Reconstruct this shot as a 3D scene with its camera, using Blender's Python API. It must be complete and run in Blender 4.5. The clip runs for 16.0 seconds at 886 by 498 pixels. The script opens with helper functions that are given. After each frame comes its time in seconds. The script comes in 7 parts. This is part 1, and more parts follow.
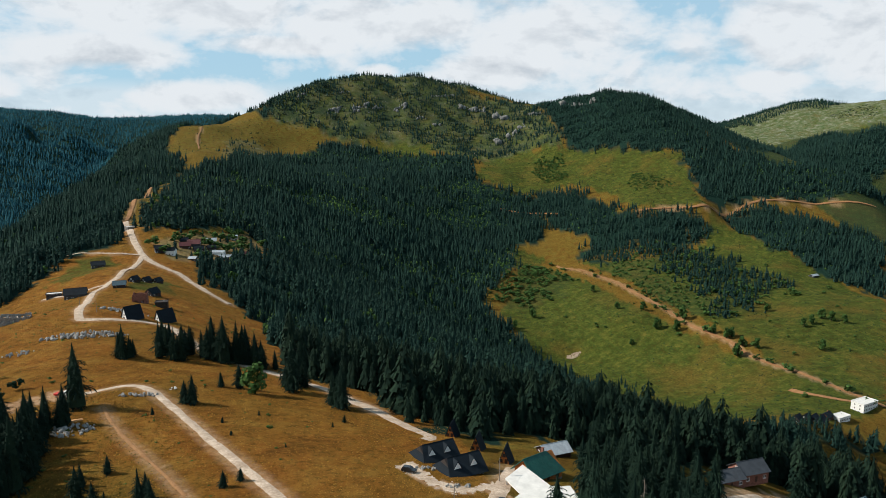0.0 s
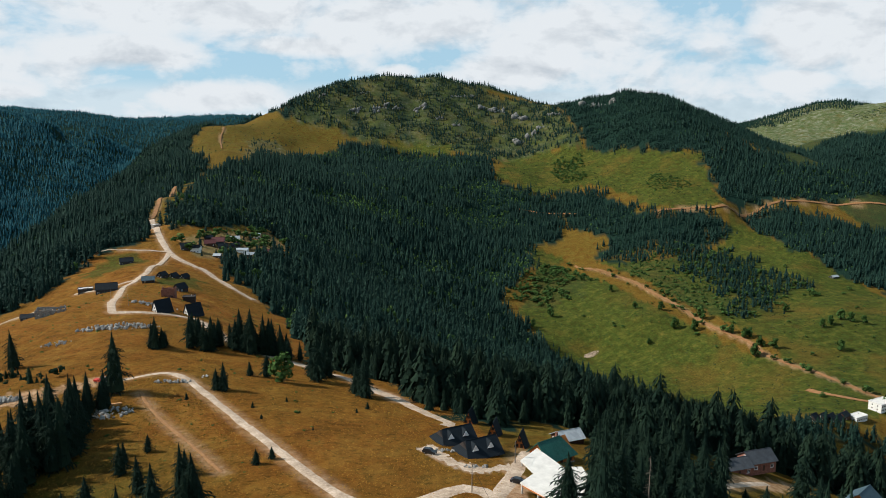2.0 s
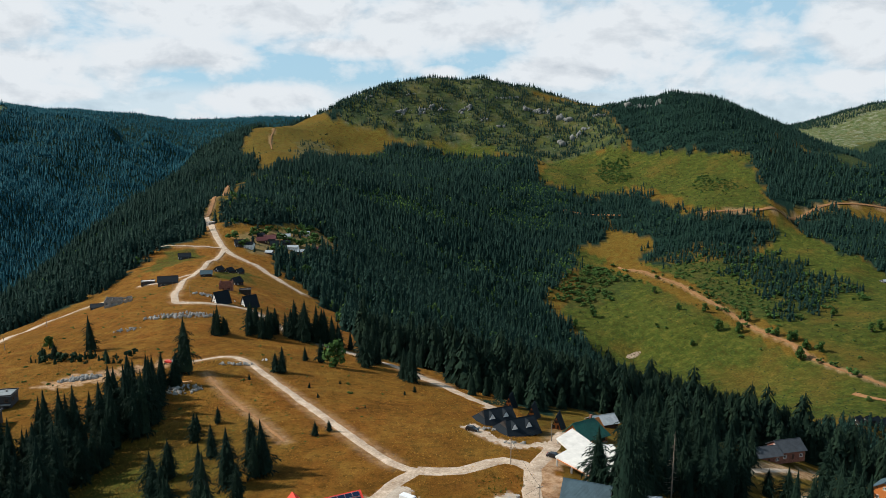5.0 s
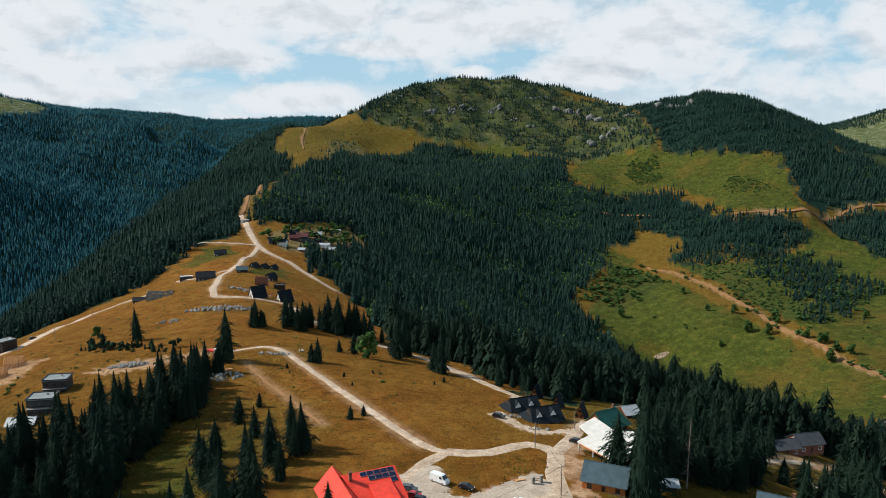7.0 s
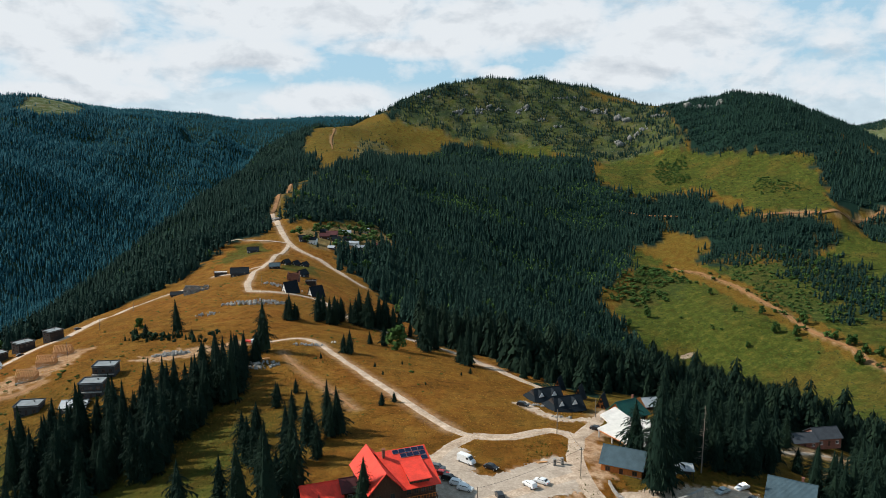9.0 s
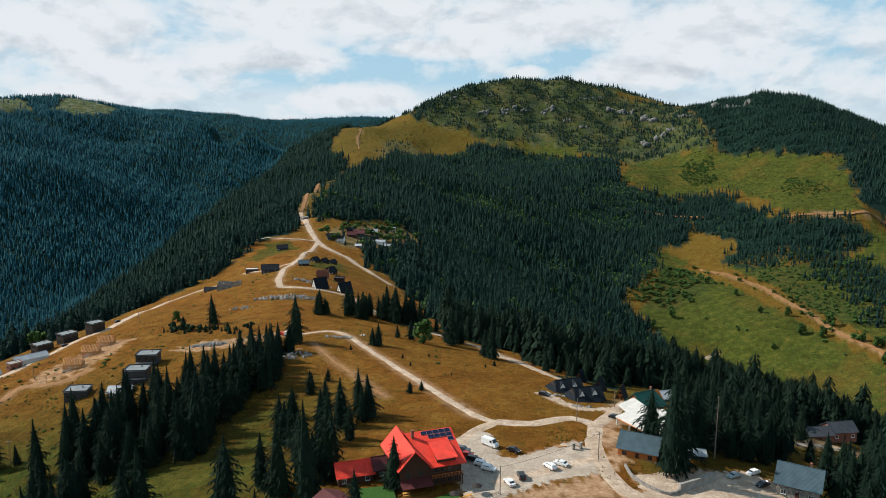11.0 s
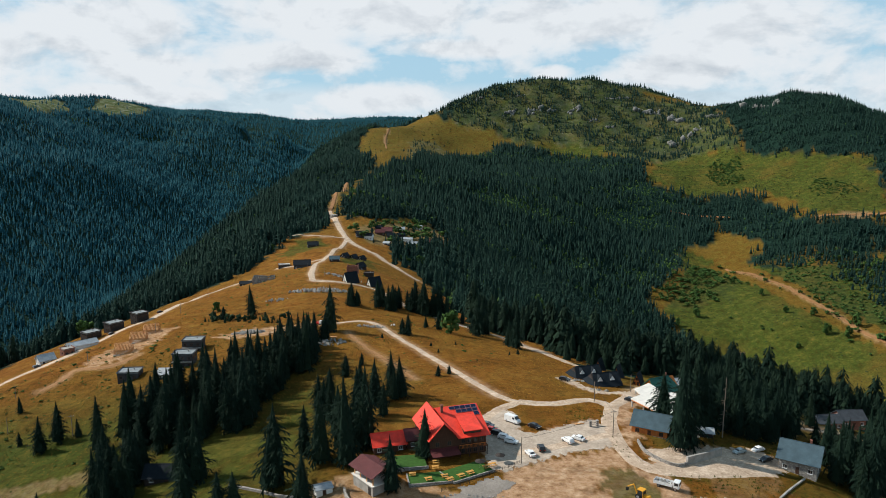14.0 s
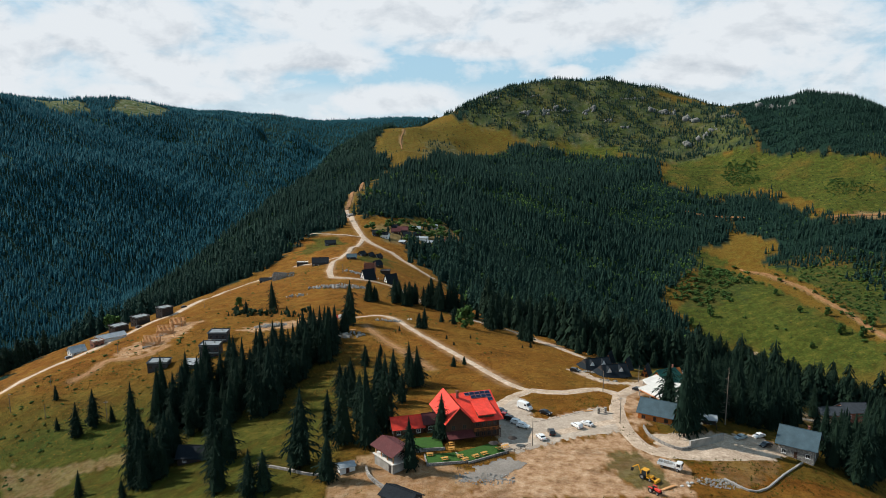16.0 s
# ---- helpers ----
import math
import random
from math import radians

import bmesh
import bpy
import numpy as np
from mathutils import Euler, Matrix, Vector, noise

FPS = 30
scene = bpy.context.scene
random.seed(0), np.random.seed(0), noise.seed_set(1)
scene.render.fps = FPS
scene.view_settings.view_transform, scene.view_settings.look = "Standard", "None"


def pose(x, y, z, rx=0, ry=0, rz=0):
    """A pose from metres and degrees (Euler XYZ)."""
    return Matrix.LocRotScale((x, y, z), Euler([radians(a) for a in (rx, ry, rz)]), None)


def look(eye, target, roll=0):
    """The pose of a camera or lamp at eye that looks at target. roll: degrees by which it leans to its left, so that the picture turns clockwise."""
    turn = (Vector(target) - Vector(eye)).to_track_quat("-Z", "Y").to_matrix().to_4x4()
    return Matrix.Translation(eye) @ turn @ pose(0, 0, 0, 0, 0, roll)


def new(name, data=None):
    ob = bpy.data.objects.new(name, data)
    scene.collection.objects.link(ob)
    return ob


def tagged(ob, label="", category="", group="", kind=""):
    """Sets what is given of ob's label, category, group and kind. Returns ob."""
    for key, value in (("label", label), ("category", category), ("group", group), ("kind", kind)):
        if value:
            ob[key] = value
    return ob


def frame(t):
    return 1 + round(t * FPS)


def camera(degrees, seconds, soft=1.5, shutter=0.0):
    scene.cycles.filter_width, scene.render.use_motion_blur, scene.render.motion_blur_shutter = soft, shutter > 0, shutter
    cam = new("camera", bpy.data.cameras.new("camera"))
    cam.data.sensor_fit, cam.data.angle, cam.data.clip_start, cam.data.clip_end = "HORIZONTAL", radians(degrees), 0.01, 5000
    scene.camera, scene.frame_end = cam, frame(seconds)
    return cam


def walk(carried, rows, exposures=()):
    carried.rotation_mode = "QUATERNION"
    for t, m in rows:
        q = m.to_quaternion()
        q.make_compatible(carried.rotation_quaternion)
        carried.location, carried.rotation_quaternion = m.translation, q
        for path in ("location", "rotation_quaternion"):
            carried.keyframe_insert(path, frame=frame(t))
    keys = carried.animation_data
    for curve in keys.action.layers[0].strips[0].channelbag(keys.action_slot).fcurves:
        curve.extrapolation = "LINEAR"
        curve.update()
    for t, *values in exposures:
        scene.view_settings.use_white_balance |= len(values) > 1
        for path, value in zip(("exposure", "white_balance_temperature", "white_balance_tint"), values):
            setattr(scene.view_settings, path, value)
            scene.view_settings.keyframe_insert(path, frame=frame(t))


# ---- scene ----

cam = camera(62.96, 16.0, soft=0.35)
# seconds, x, y, z, pitch, roll, yaw
PATH = [
    (0.0, 5.48, 49.32, 91.44, -9.60, 0.08, -8.35),
    (1.0, 4.36, 43.44, 91.51, -9.59, 0.06, -7.81),
    (2.0, 3.46, 37.49, 91.60, -9.58, 0.05, -6.85),
    (3.0, 2.73, 31.40, 91.69, -9.54, 0.05, -5.75),
    (4.0, 1.96, 25.18, 91.87, -9.50, 0.05, -4.56),
    (6.5, 0.51, 9.45, 92.65, -9.50, 0.04, -1.61),
    (7.5, 0.13, 3.15, 92.88, -9.50, 0.01, -0.53),
    (8.0, 0.00, 0.00, 93.00, -9.50, 0.00, 0.00),
    (9.0, -0.30, -6.30, 93.30, -9.50, -0.02, 1.07),
    (11.5, -0.47, -21.94, 93.82, -9.48, -0.02, 3.46),
    (12.5, -0.36, -28.20, 93.92, -9.48, -0.02, 4.13),
    (13.5, -0.16, -34.50, 94.04, -9.49, -0.02, 4.78),
    (14.5, 0.13, -40.88, 94.19, -9.50, 0.00, 5.41),
    (16.0, 0.67, -50.52, 94.47, -9.48, 0.01, 6.27),
]
walk(cam, [(t, pose(x, y, z, 90 + p, r, w)) for t, x, y, z, p, r, w in PATH], exposures=[(0.0, 0.30, 6080, 9.0), (16.0, 0.30, 6080, 9.0)])

# ---- sky and sun ----
SUN_FROM = Vector((-0.97, 0.24, 0.0)).normalized()
SUN_HIGH = radians(38)
world = bpy.data.worlds.new("sky")
scene.world = world
world.use_nodes = True


# cloud masses: azimuth, height and half sizes in degrees
CLOUDS = [(15.8, 6.4, 7.4, 4.1), (11.4, 4.1, 6.4, 1.9), (3.3, 7.7, 11.1, 2.8), (-11.2, 8.3, 14.2, 2.3), (-16.6, 5.2, 6.5, 1.5), (-26.4, 4.3, 6.0, 1.9), (-10.4, 2.2, 5.6, 1.2), (32.6, 6.5, 4.6, 3.6), (32.0, 3.2, 3.0, 1.0), (-29.9, 7.0, 7.6, 3.1), (-27.3, 2.4, 6.7, 1.0), (3.3, 4.2, 1.8, 0.6), (-3.6, 6.0, 6.7, 1.0), (-38.0, 4.9, 7.0, 4.0), (38.8, 5.5, 5.3, 3.6), (-1.0, 14.2, 40.3, 4.5)]


def build_sky():
    nt = world.node_tree
    nt.nodes.clear()

    def node(kind, **values):
        n = nt.nodes.new(kind)
        for key, value in values.items():
            n.inputs[key].default_value = value
        return n

    def calc(op, a, b=None, c=None, clamp=False):
        n = nt.nodes.new("ShaderNodeMath")
        n.operation, n.use_clamp = op, clamp
        for i, v in enumerate((a, b, c)):
            if v is None:
                continue
            if isinstance(v, (int, float)):
                n.inputs[i].default_value = v
            else:
                nt.links.new(v, n.inputs[i])
        return n.outputs[0]

    sky = nt.nodes.new("ShaderNodeTexSky")
    sky.sky_type, sky.sun_disc = "NISHITA", False
    sky.sun_elevation, sky.sun_rotation = SUN_HIGH, math.atan2(SUN_FROM.x, SUN_FROM.y)
    sky.altitude, sky.dust_density, sky.ozone_density = 1500, 1.0, 2.0
    co = nt.nodes.new("ShaderNodeTexCoord").outputs["Generated"]
    sep = nt.nodes.new("ShaderNodeSeparateXYZ")
    nt.links.new(co, sep.inputs[0])
    az = calc("MULTIPLY", calc("ARCTAN2", sep.outputs[0], sep.outputs[1]), 57.3)
    el = calc("MULTIPLY", calc("ARCSINE", sep.outputs[2]), 57.3)

    def field(lift, scale, detail, rough):
        v = nt.nodes.new("ShaderNodeCombineXYZ")
        nt.links.new(az, v.inputs[0])
        nt.links.new(calc("ADD", calc("MULTIPLY", el, 1.7), lift), v.inputs[1])
        n = node("ShaderNodeTexNoise", Scale=scale, Detail=detail, Roughness=rough, Distortion=0.2)
        nt.links.new(v.outputs[0], n.inputs["Vector"])
        return n.outputs[0]

    mass = calc("ADD", -0.12, calc("MULTIPLY", calc("SUBTRACT", field(40.0, 0.05, 3.0, 0.5), 0.45), 2.0))
    for a0, e0, ra, re in CLOUDS:
        dx, dy = calc("DIVIDE", calc("SUBTRACT", az, a0), ra), calc("DIVIDE", calc("SUBTRACT", el, e0), re)
        d = calc("SQRT", calc("ADD", calc("MULTIPLY", dx, dx), calc("MULTIPLY", dy, dy)))
        mass = calc("MAXIMUM", mass, calc("SUBTRACT", 1.0, d))
    rough = field(0.0, 0.16, 9.0, 0.58)
    above = field(1.5, 0.16, 9.0, 0.58)
    fine = field(7.0, 0.7, 6.0, 0.6)
    dens = calc("ADD", calc("MULTIPLY", mass, 0.8), calc("MULTIPLY", calc("SUBTRACT", rough, 0.46), 1.9))
    dens = calc("ADD", dens, calc("MULTIPLY", calc("SUBTRACT", fine, 0.5), 0.28))
    cover = calc("MULTIPLY", calc("ADD", dens, 0.03), 1.9, clamp=True)
    cover = calc("MULTIPLY", cover, calc("SUBTRACT", 2.0, cover))
    low = calc("MULTIPLY", calc("SUBTRACT", 3.5, el, clamp=True), 0.55)
    cover = calc("MAXIMUM", cover, low)
    cover = calc("MULTIPLY", cover, calc("DIVIDE", calc("SUBTRACT", 38.0, el), 18.0, clamp=True))
    shade = calc("ADD", calc("MULTIPLY", calc("SUBTRACT", rough, above), 1.7), 0.74)
    shade = calc("SUBTRACT", shade, calc("MULTIPLY", calc("SUBTRACT", dens, 0.6, clamp=True), 0.26))
    shade = calc("ADD", shade, calc("MULTIPLY", calc("SUBTRACT", fine, 0.5), 0.2), clamp=True)
    ramp = nt.nodes.new("ShaderNodeValToRGB")
    ramp.color_ramp.elements[0].position, ramp.color_ramp.elements[0].color = 0.12, (4.6, 5.1, 5.6, 1)
    ramp.color_ramp.elements[1].position, ramp.color_ramp.elements[1].color = 0.75, (9.7, 9.75, 9.6, 1)
    nt.links.new(shade, ramp.inputs[0])
    veil = nt.nodes.new("ShaderNodeMix")
    veil.data_type = "RGBA"
    veil.inputs["B"].default_value = (5.4, 7.9, 9.2, 1)
    nt.links.new(sky.outputs[0], veil.inputs["A"])
    haze = calc("DIVIDE", calc("SUBTRACT", 42.0, el), 26.0, clamp=True)
    nt.links.new(calc("ADD", calc("MULTIPLY", haze, 0.40), 0.42), veil.inputs["Factor"])
    mix = nt.nodes.new("ShaderNodeMix")
    mix.data_type = "RGBA"
    nt.links.new(cover, mix.inputs["Factor"])
    nt.links.new(veil.outputs["Result"], mix.inputs["A"])
    nt.links.new(ramp.outputs[0], mix.inputs["B"])
    back = node("ShaderNodeBackground", Strength=0.069)
    nt.links.new(mix.outputs["Result"], back.inputs[0])
    out = nt.nodes.new("ShaderNodeOutputWorld")
    nt.links.new(back.outputs[0], out.inputs[0])


build_sky()
sun = new("sun", bpy.data.lights.new("sun", "SUN"))
sun.data.energy, sun.data.angle, sun.data.color = 5.0, radians(0.6), (1.0, 0.91, 0.78)
sun.matrix_world = look(Vector((0, 0, 0)), -(SUN_FROM * math.cos(SUN_HIGH) + Vector((0, 0, math.sin(SUN_HIGH)))))

# ---- materials ----
class Mat:
    """A small builder for node materials."""

    def __init__(self, name):
        self.mat = bpy.data.materials.new(name)
        self.mat.use_nodes = True
        self.nt = self.mat.node_tree
        self.bsdf = self.nt.nodes["Principled BSDF"]
        self.bsdf.inputs["Specular IOR Level"].default_value = 0.2

    def add(self, kind, **values):
        n = self.nt.nodes.new(kind)
        for key, value in values.items():
            n.inputs[key.replace("_", " ")].default_value = value
        return n

    def link(self, a, b):
        self.nt.links.new(a, b)
        return self

    def coords(self, kind="Object"):
        return self.add("ShaderNodeTexCoord").outputs[kind]

    def noise(self, scale, detail=4.0, rough=0.55, vec=None, stretch=None):
        n = self.add("ShaderNodeTexNoise", Scale=scale, Detail=detail, Roughness=rough)
        vec = vec or self.coords()
        if stretch:
            m = self.add("ShaderNodeMapping", Scale=stretch)
            self.link(vec, m.inputs["Vector"])
            vec = m.outputs[0]
        self.link(vec, n.inputs["Vector"])
        return n.outputs[0]

    def ramp(self, fac, *stops):
        r = self.add("ShaderNodeValToRGB")
        e = r.color_ramp.elements
        while len(e) < len(stops):
            e.new(0.5)
        for k, (pos, col) in zip(e, stops):
            k.position, k.color = pos, (*col, 1) if len(col) == 3 else col
        self.link(fac, r.inputs[0])
        return r.outputs[0]

    def mix(self, fac, a, b, blend="MIX"):
        m = self.add("ShaderNodeMix")
        m.data_type, m.blend_type = "RGBA", blend
        for key, v in (("Factor", fac), ("A", a), ("B", b)):
            if isinstance(v, (int, float)):
                m.inputs[key].default_value = v
            elif isinstance(v, tuple):
                m.inputs[key].default_value = (*v, 1)
            else:
                self.link(v, m.inputs[key])
        return m.outputs["Result"]

    def math(self, op, a, b=0.0, clamp=False):
        m = self.add("ShaderNodeMath")
        m.operation, m.use_clamp = op, clamp
        for i, v in enumerate((a, b)):
            if isinstance(v, (int, float)):
                m.inputs[i].default_value = v
            else:
                self.link(v, m.inputs[i])
        return m.outputs[0]

    def bump(self, height, strength=0.4, distance=0.1):
        b = self.add("ShaderNodeBump", Strength=strength, Distance=distance)
        self.link(height, b.inputs["Height"])
        self.link(b.outputs[0], self.bsdf.inputs["Normal"])
        return self

    def done(self, color, rough=0.8, metal=0.0):
        if isinstance(color, tuple):
            self.bsdf.inputs["Base Color"].default_value = (*color, 1)
        else:
            self.link(color, self.bsdf.inputs["Base Color"])
        if isinstance(rough, float):
            self.bsdf.inputs["Roughness"].default_value = rough
        else:
            self.link(rough, self.bsdf.inputs["Roughness"])
        self.bsdf.inputs["Metallic"].default_value = metal
        return self.mat


def plain(name, color, rough=0.7, metal=0.0, vary=0.25, scale=1.5, bump=0.15):
    """A surface with stains and fine grain over one colour."""
    m = Mat(name)
    a = m.noise(scale, 5.0, 0.6)
    b = m.noise(scale * 14, 3.0)
    dark = tuple(c * (1 - vary) for c in color)
    pale = tuple(min(1.0, c * (1 + vary)) for c in color)
    c = m.mix(m.math("MULTIPLY", b, 0.35), m.ramp(a, (0.3, dark), (0.7, pale)), dark)
    m.bump(b, bump, 0.03)
    return m.done(c, rough, metal)


def ground_material():
    m = Mat("meadow_and_forest_floor")
    at = m.add("ShaderNodeAttribute")
    at.attribute_name = "cover"
    sep = m.add("ShaderNodeSeparateColor")
    m.link(at.outputs["Color"], sep.inputs[0])
    broad = m.noise(0.012, 5.0, 0.6)
    mid = m.noise(0.09, 5.0, 0.65)
    fine = m.noise(0.9, 4.0, 0.7)
    tuft = m.noise(2.6, 3.0, 0.7)
    dry = m.ramp(mid, (0.30, (0.14, 0.052, 0.010)), (0.5, (0.285, 0.106, 0.018)), (0.70, (0.44, 0.186, 0.036)))
    dry = m.mix(m.ramp(broad, (0.40, (0, 0, 0)), (0.68, (0.5, 0.5, 0.5))), dry, (0.15, 0.105, 0.014))
    green = m.ramp(mid, (0.3, (0.024, 0.043, 0.009)), (0.52, (0.062, 0.086, 0.015)), (0.74, (0.150, 0.134, 0.026)))
    green = m.mix(m.ramp(broad, (0.50, (0, 0, 0)), (0.66, (0.5, 0.5, 0.5))), green, (0.17, 0.098, 0.022))
    g = m.math("ADD", sep.outputs[1], m.math("MULTIPLY", m.math("SUBTRACT", mid, 0.5), 1.4), clamp=True)
    grass = m.mix(g, dry, green)
    clump = m.noise(0.38, 6.0, 0.75)
    grass = m.mix(m.ramp(clump, (0.36, (0.8, 0.8, 0.8)), (0.50, (0, 0, 0))), grass, m.mix(0.7, grass, (0.035, 0.03, 0.006)))
    grass = m.mix(m.ramp(clump, (0.55, (0, 0, 0)), (0.72, (0.55, 0.55, 0.55))), grass, m.mix(0.6, grass, (0.42, 0.225, 0.04)))
    grass = m.mix(m.ramp(tuft, (0.36, (0.7, 0.7, 0.7)), (0.52, (0, 0, 0))), grass, m.mix(0.65, grass, (0.02, 0.02, 0.004)))
    streak = m.noise(0.25, 3.0, 0.6, stretch=(1.0, 0.12, 1.0))
    grass = m.mix(m.ramp(streak, (0.42, (0.35, 0.35, 0.35)), (0.56, (0, 0, 0))), grass, m.mix(0.5, grass, (0.06, 0.04, 0.008)))
    # near-black in the colour itself, so gaps between trees look dark
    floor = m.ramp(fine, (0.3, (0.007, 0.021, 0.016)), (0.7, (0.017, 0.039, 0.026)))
    blot = m.noise(0.07, 5.0, 0.7)
    soil = m.ramp(m.noise(0.35, 6.0, 0.7), (0.30, (0.24, 0.125, 0.06)), (0.48, (0.50, 0.30, 0.165)), (0.70, (0.70, 0.50, 0.33)))
    soil = m.mix(m.ramp(blot, (0.36, (0.75, 0.75, 0.75)), (0.48, (0, 0, 0))), soil, m.mix(0.6, soil, (0.10, 0.05, 0.02)))
    soil = m.mix(m.ramp(tuft, (0.34, (0.5, 0.5, 0.5)), (0.46, (0, 0, 0))), soil, m.mix(0.6, soil, (0.07, 0.05, 0.025)))
    scar = m.noise(0.035, 7.0, 0.72)
    stony = m.ramp(m.noise(0.05, 6.0, 0.7), (0.34, (0.050, 0.085, 0.026)), (0.52, (0.120, 0.138, 0.072)), (0.70, (0.26, 0.25, 0.205)))
    r = m.math("MULTIPLY", at.outputs["Alpha"], m.ramp(scar, (0.36, (0.25, 0.25, 0.25)), (0.58, (1, 1, 1))), clamp=True)
    grass = m.mix(r, grass, stony)
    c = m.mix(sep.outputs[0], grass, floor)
    b = m.math("ADD", sep.outputs[2], m.math("MULTIPLY", m.math("SUBTRACT", fine, 0.5), m.math("MULTIPLY", sep.outputs[2], 1.2)), clamp=True)
    c = m.mix(b, c, soil)
    m.bump(m.math("ADD", clump, tuft), 1.0, 0.9)
    m.bsdf.inputs["Specular IOR Level"].default_value = 0.03
    return m.done(c, 0.95)


def gravel_material(name, pale, dark):
    m = Mat(name)
    a = m.noise(0.22, 6.0, 0.68)
    b = m.noise(1.4, 5.0, 0.7)
    c = m.ramp(m.math("ADD", m.math("MULTIPLY", a, 0.5), m.math("MULTIPLY", b, 0.5)), (0.36, dark), (0.5, tuple((x + y) / 2 for x, y in zip(pale, dark))), (0.60, pale))
    m.bump(m.noise(5.0, 4.0, 0.7), 0.6, 0.08)
    return m.done(c, 0.92)


def leaf_material(name, dark, pale, hue_rand=True):
    m = Mat(name)
    geo = m.add("ShaderNodeNewGeometry")
    info = m.add("ShaderNodeObjectInfo")
    r = m.math("FRACT", m.math("ADD", geo.outputs["Random Per Island"], info.outputs["Random"]))
    c = m.ramp(r, (0.0, dark), (0.7, tuple((a + b) / 2 for a, b in zip(dark, pale))), (1.0, pale))
    n = m.noise(0.7, 4.0, 0.7)
    c = m.mix(m.ramp(n, (0.35, (0.7, 0.7, 0.7)), (0.6, (0, 0, 0))), c, m.mix(0.6, c, tuple(v * 0.45 for v in dark)))
    kind = m.noise(0.10, 2.0, 0.6)
    c = m.mix(m.ramp(kind, (0.40, (0, 0, 0)), (0.66, (0.7, 0.7, 0.7))), c, m.mix(0.5, c, tuple(v * 1.3 for v in pale)))
    big = m.noise(0.016, 4.0, 0.6)
    c = m.mix(m.ramp(big, (0.40, (0.6, 0.6, 0.6)), (0.60, (0, 0, 0))), c, m.mix(0.5, c, dark))
    m.bump(m.noise(2.2, 3.0, 0.7), 0.8, 0.5)
    m.bsdf.inputs["Specular IOR Level"].default_value = 0.04
    return m.done(c, 0.8)


M_GROUND = ground_material()
M_GRAVEL = gravel_material("pale_gravel", (0.56, 0.44, 0.33), (0.25, 0.175, 0.115))
M_YARD = gravel_material("grey_yard_gravel", (0.46, 0.38, 0.30), (0.26, 0.205, 0.155))
M_DIRT = gravel_material("brown_track_soil", (0.30, 0.155, 0.065), (0.18, 0.085, 0.03))
M_SPRUCE = leaf_material("spruce_needles", (0.006, 0.016, 0.012), (0.020, 0.036, 0.020))
M_FOREST = leaf_material("forest_needles", (0.008, 0.024, 0.021), (0.024, 0.051, 0.035))
# blue base colour stands in for haze over the western mountain
M_HAZE_BLUE = leaf_material("haze_blue_needles", (0.016, 0.071, 0.091), (0.024, 0.092, 0.112))
M_LEAF = leaf_material("broad_leaves", (0.036, 0.076, 0.020), (0.078, 0.135, 0.034))
M_SCRUB = leaf_material("juniper_scrub", (0.012, 0.030, 0.017), (0.032, 0.056, 0.026))
M_BARK = plain("spruce_bark", (0.06, 0.042, 0.03), 0.9, scale=3.0, bump=0.5)
M_DEADWOOD = plain("grey_dead_wood", (0.20, 0.165, 0.13), 0.9, scale=3.0, bump=0.5)
M_CRAG = plain("grey_crag_rock", (0.17, 0.168, 0.155), 0.95, vary=0.4, scale=0.12, bump=0.8)
M_ROCK = plain("pale_limestone", (0.29, 0.275, 0.25), 0.9, vary=0.35, scale=0.25, bump=0.6)

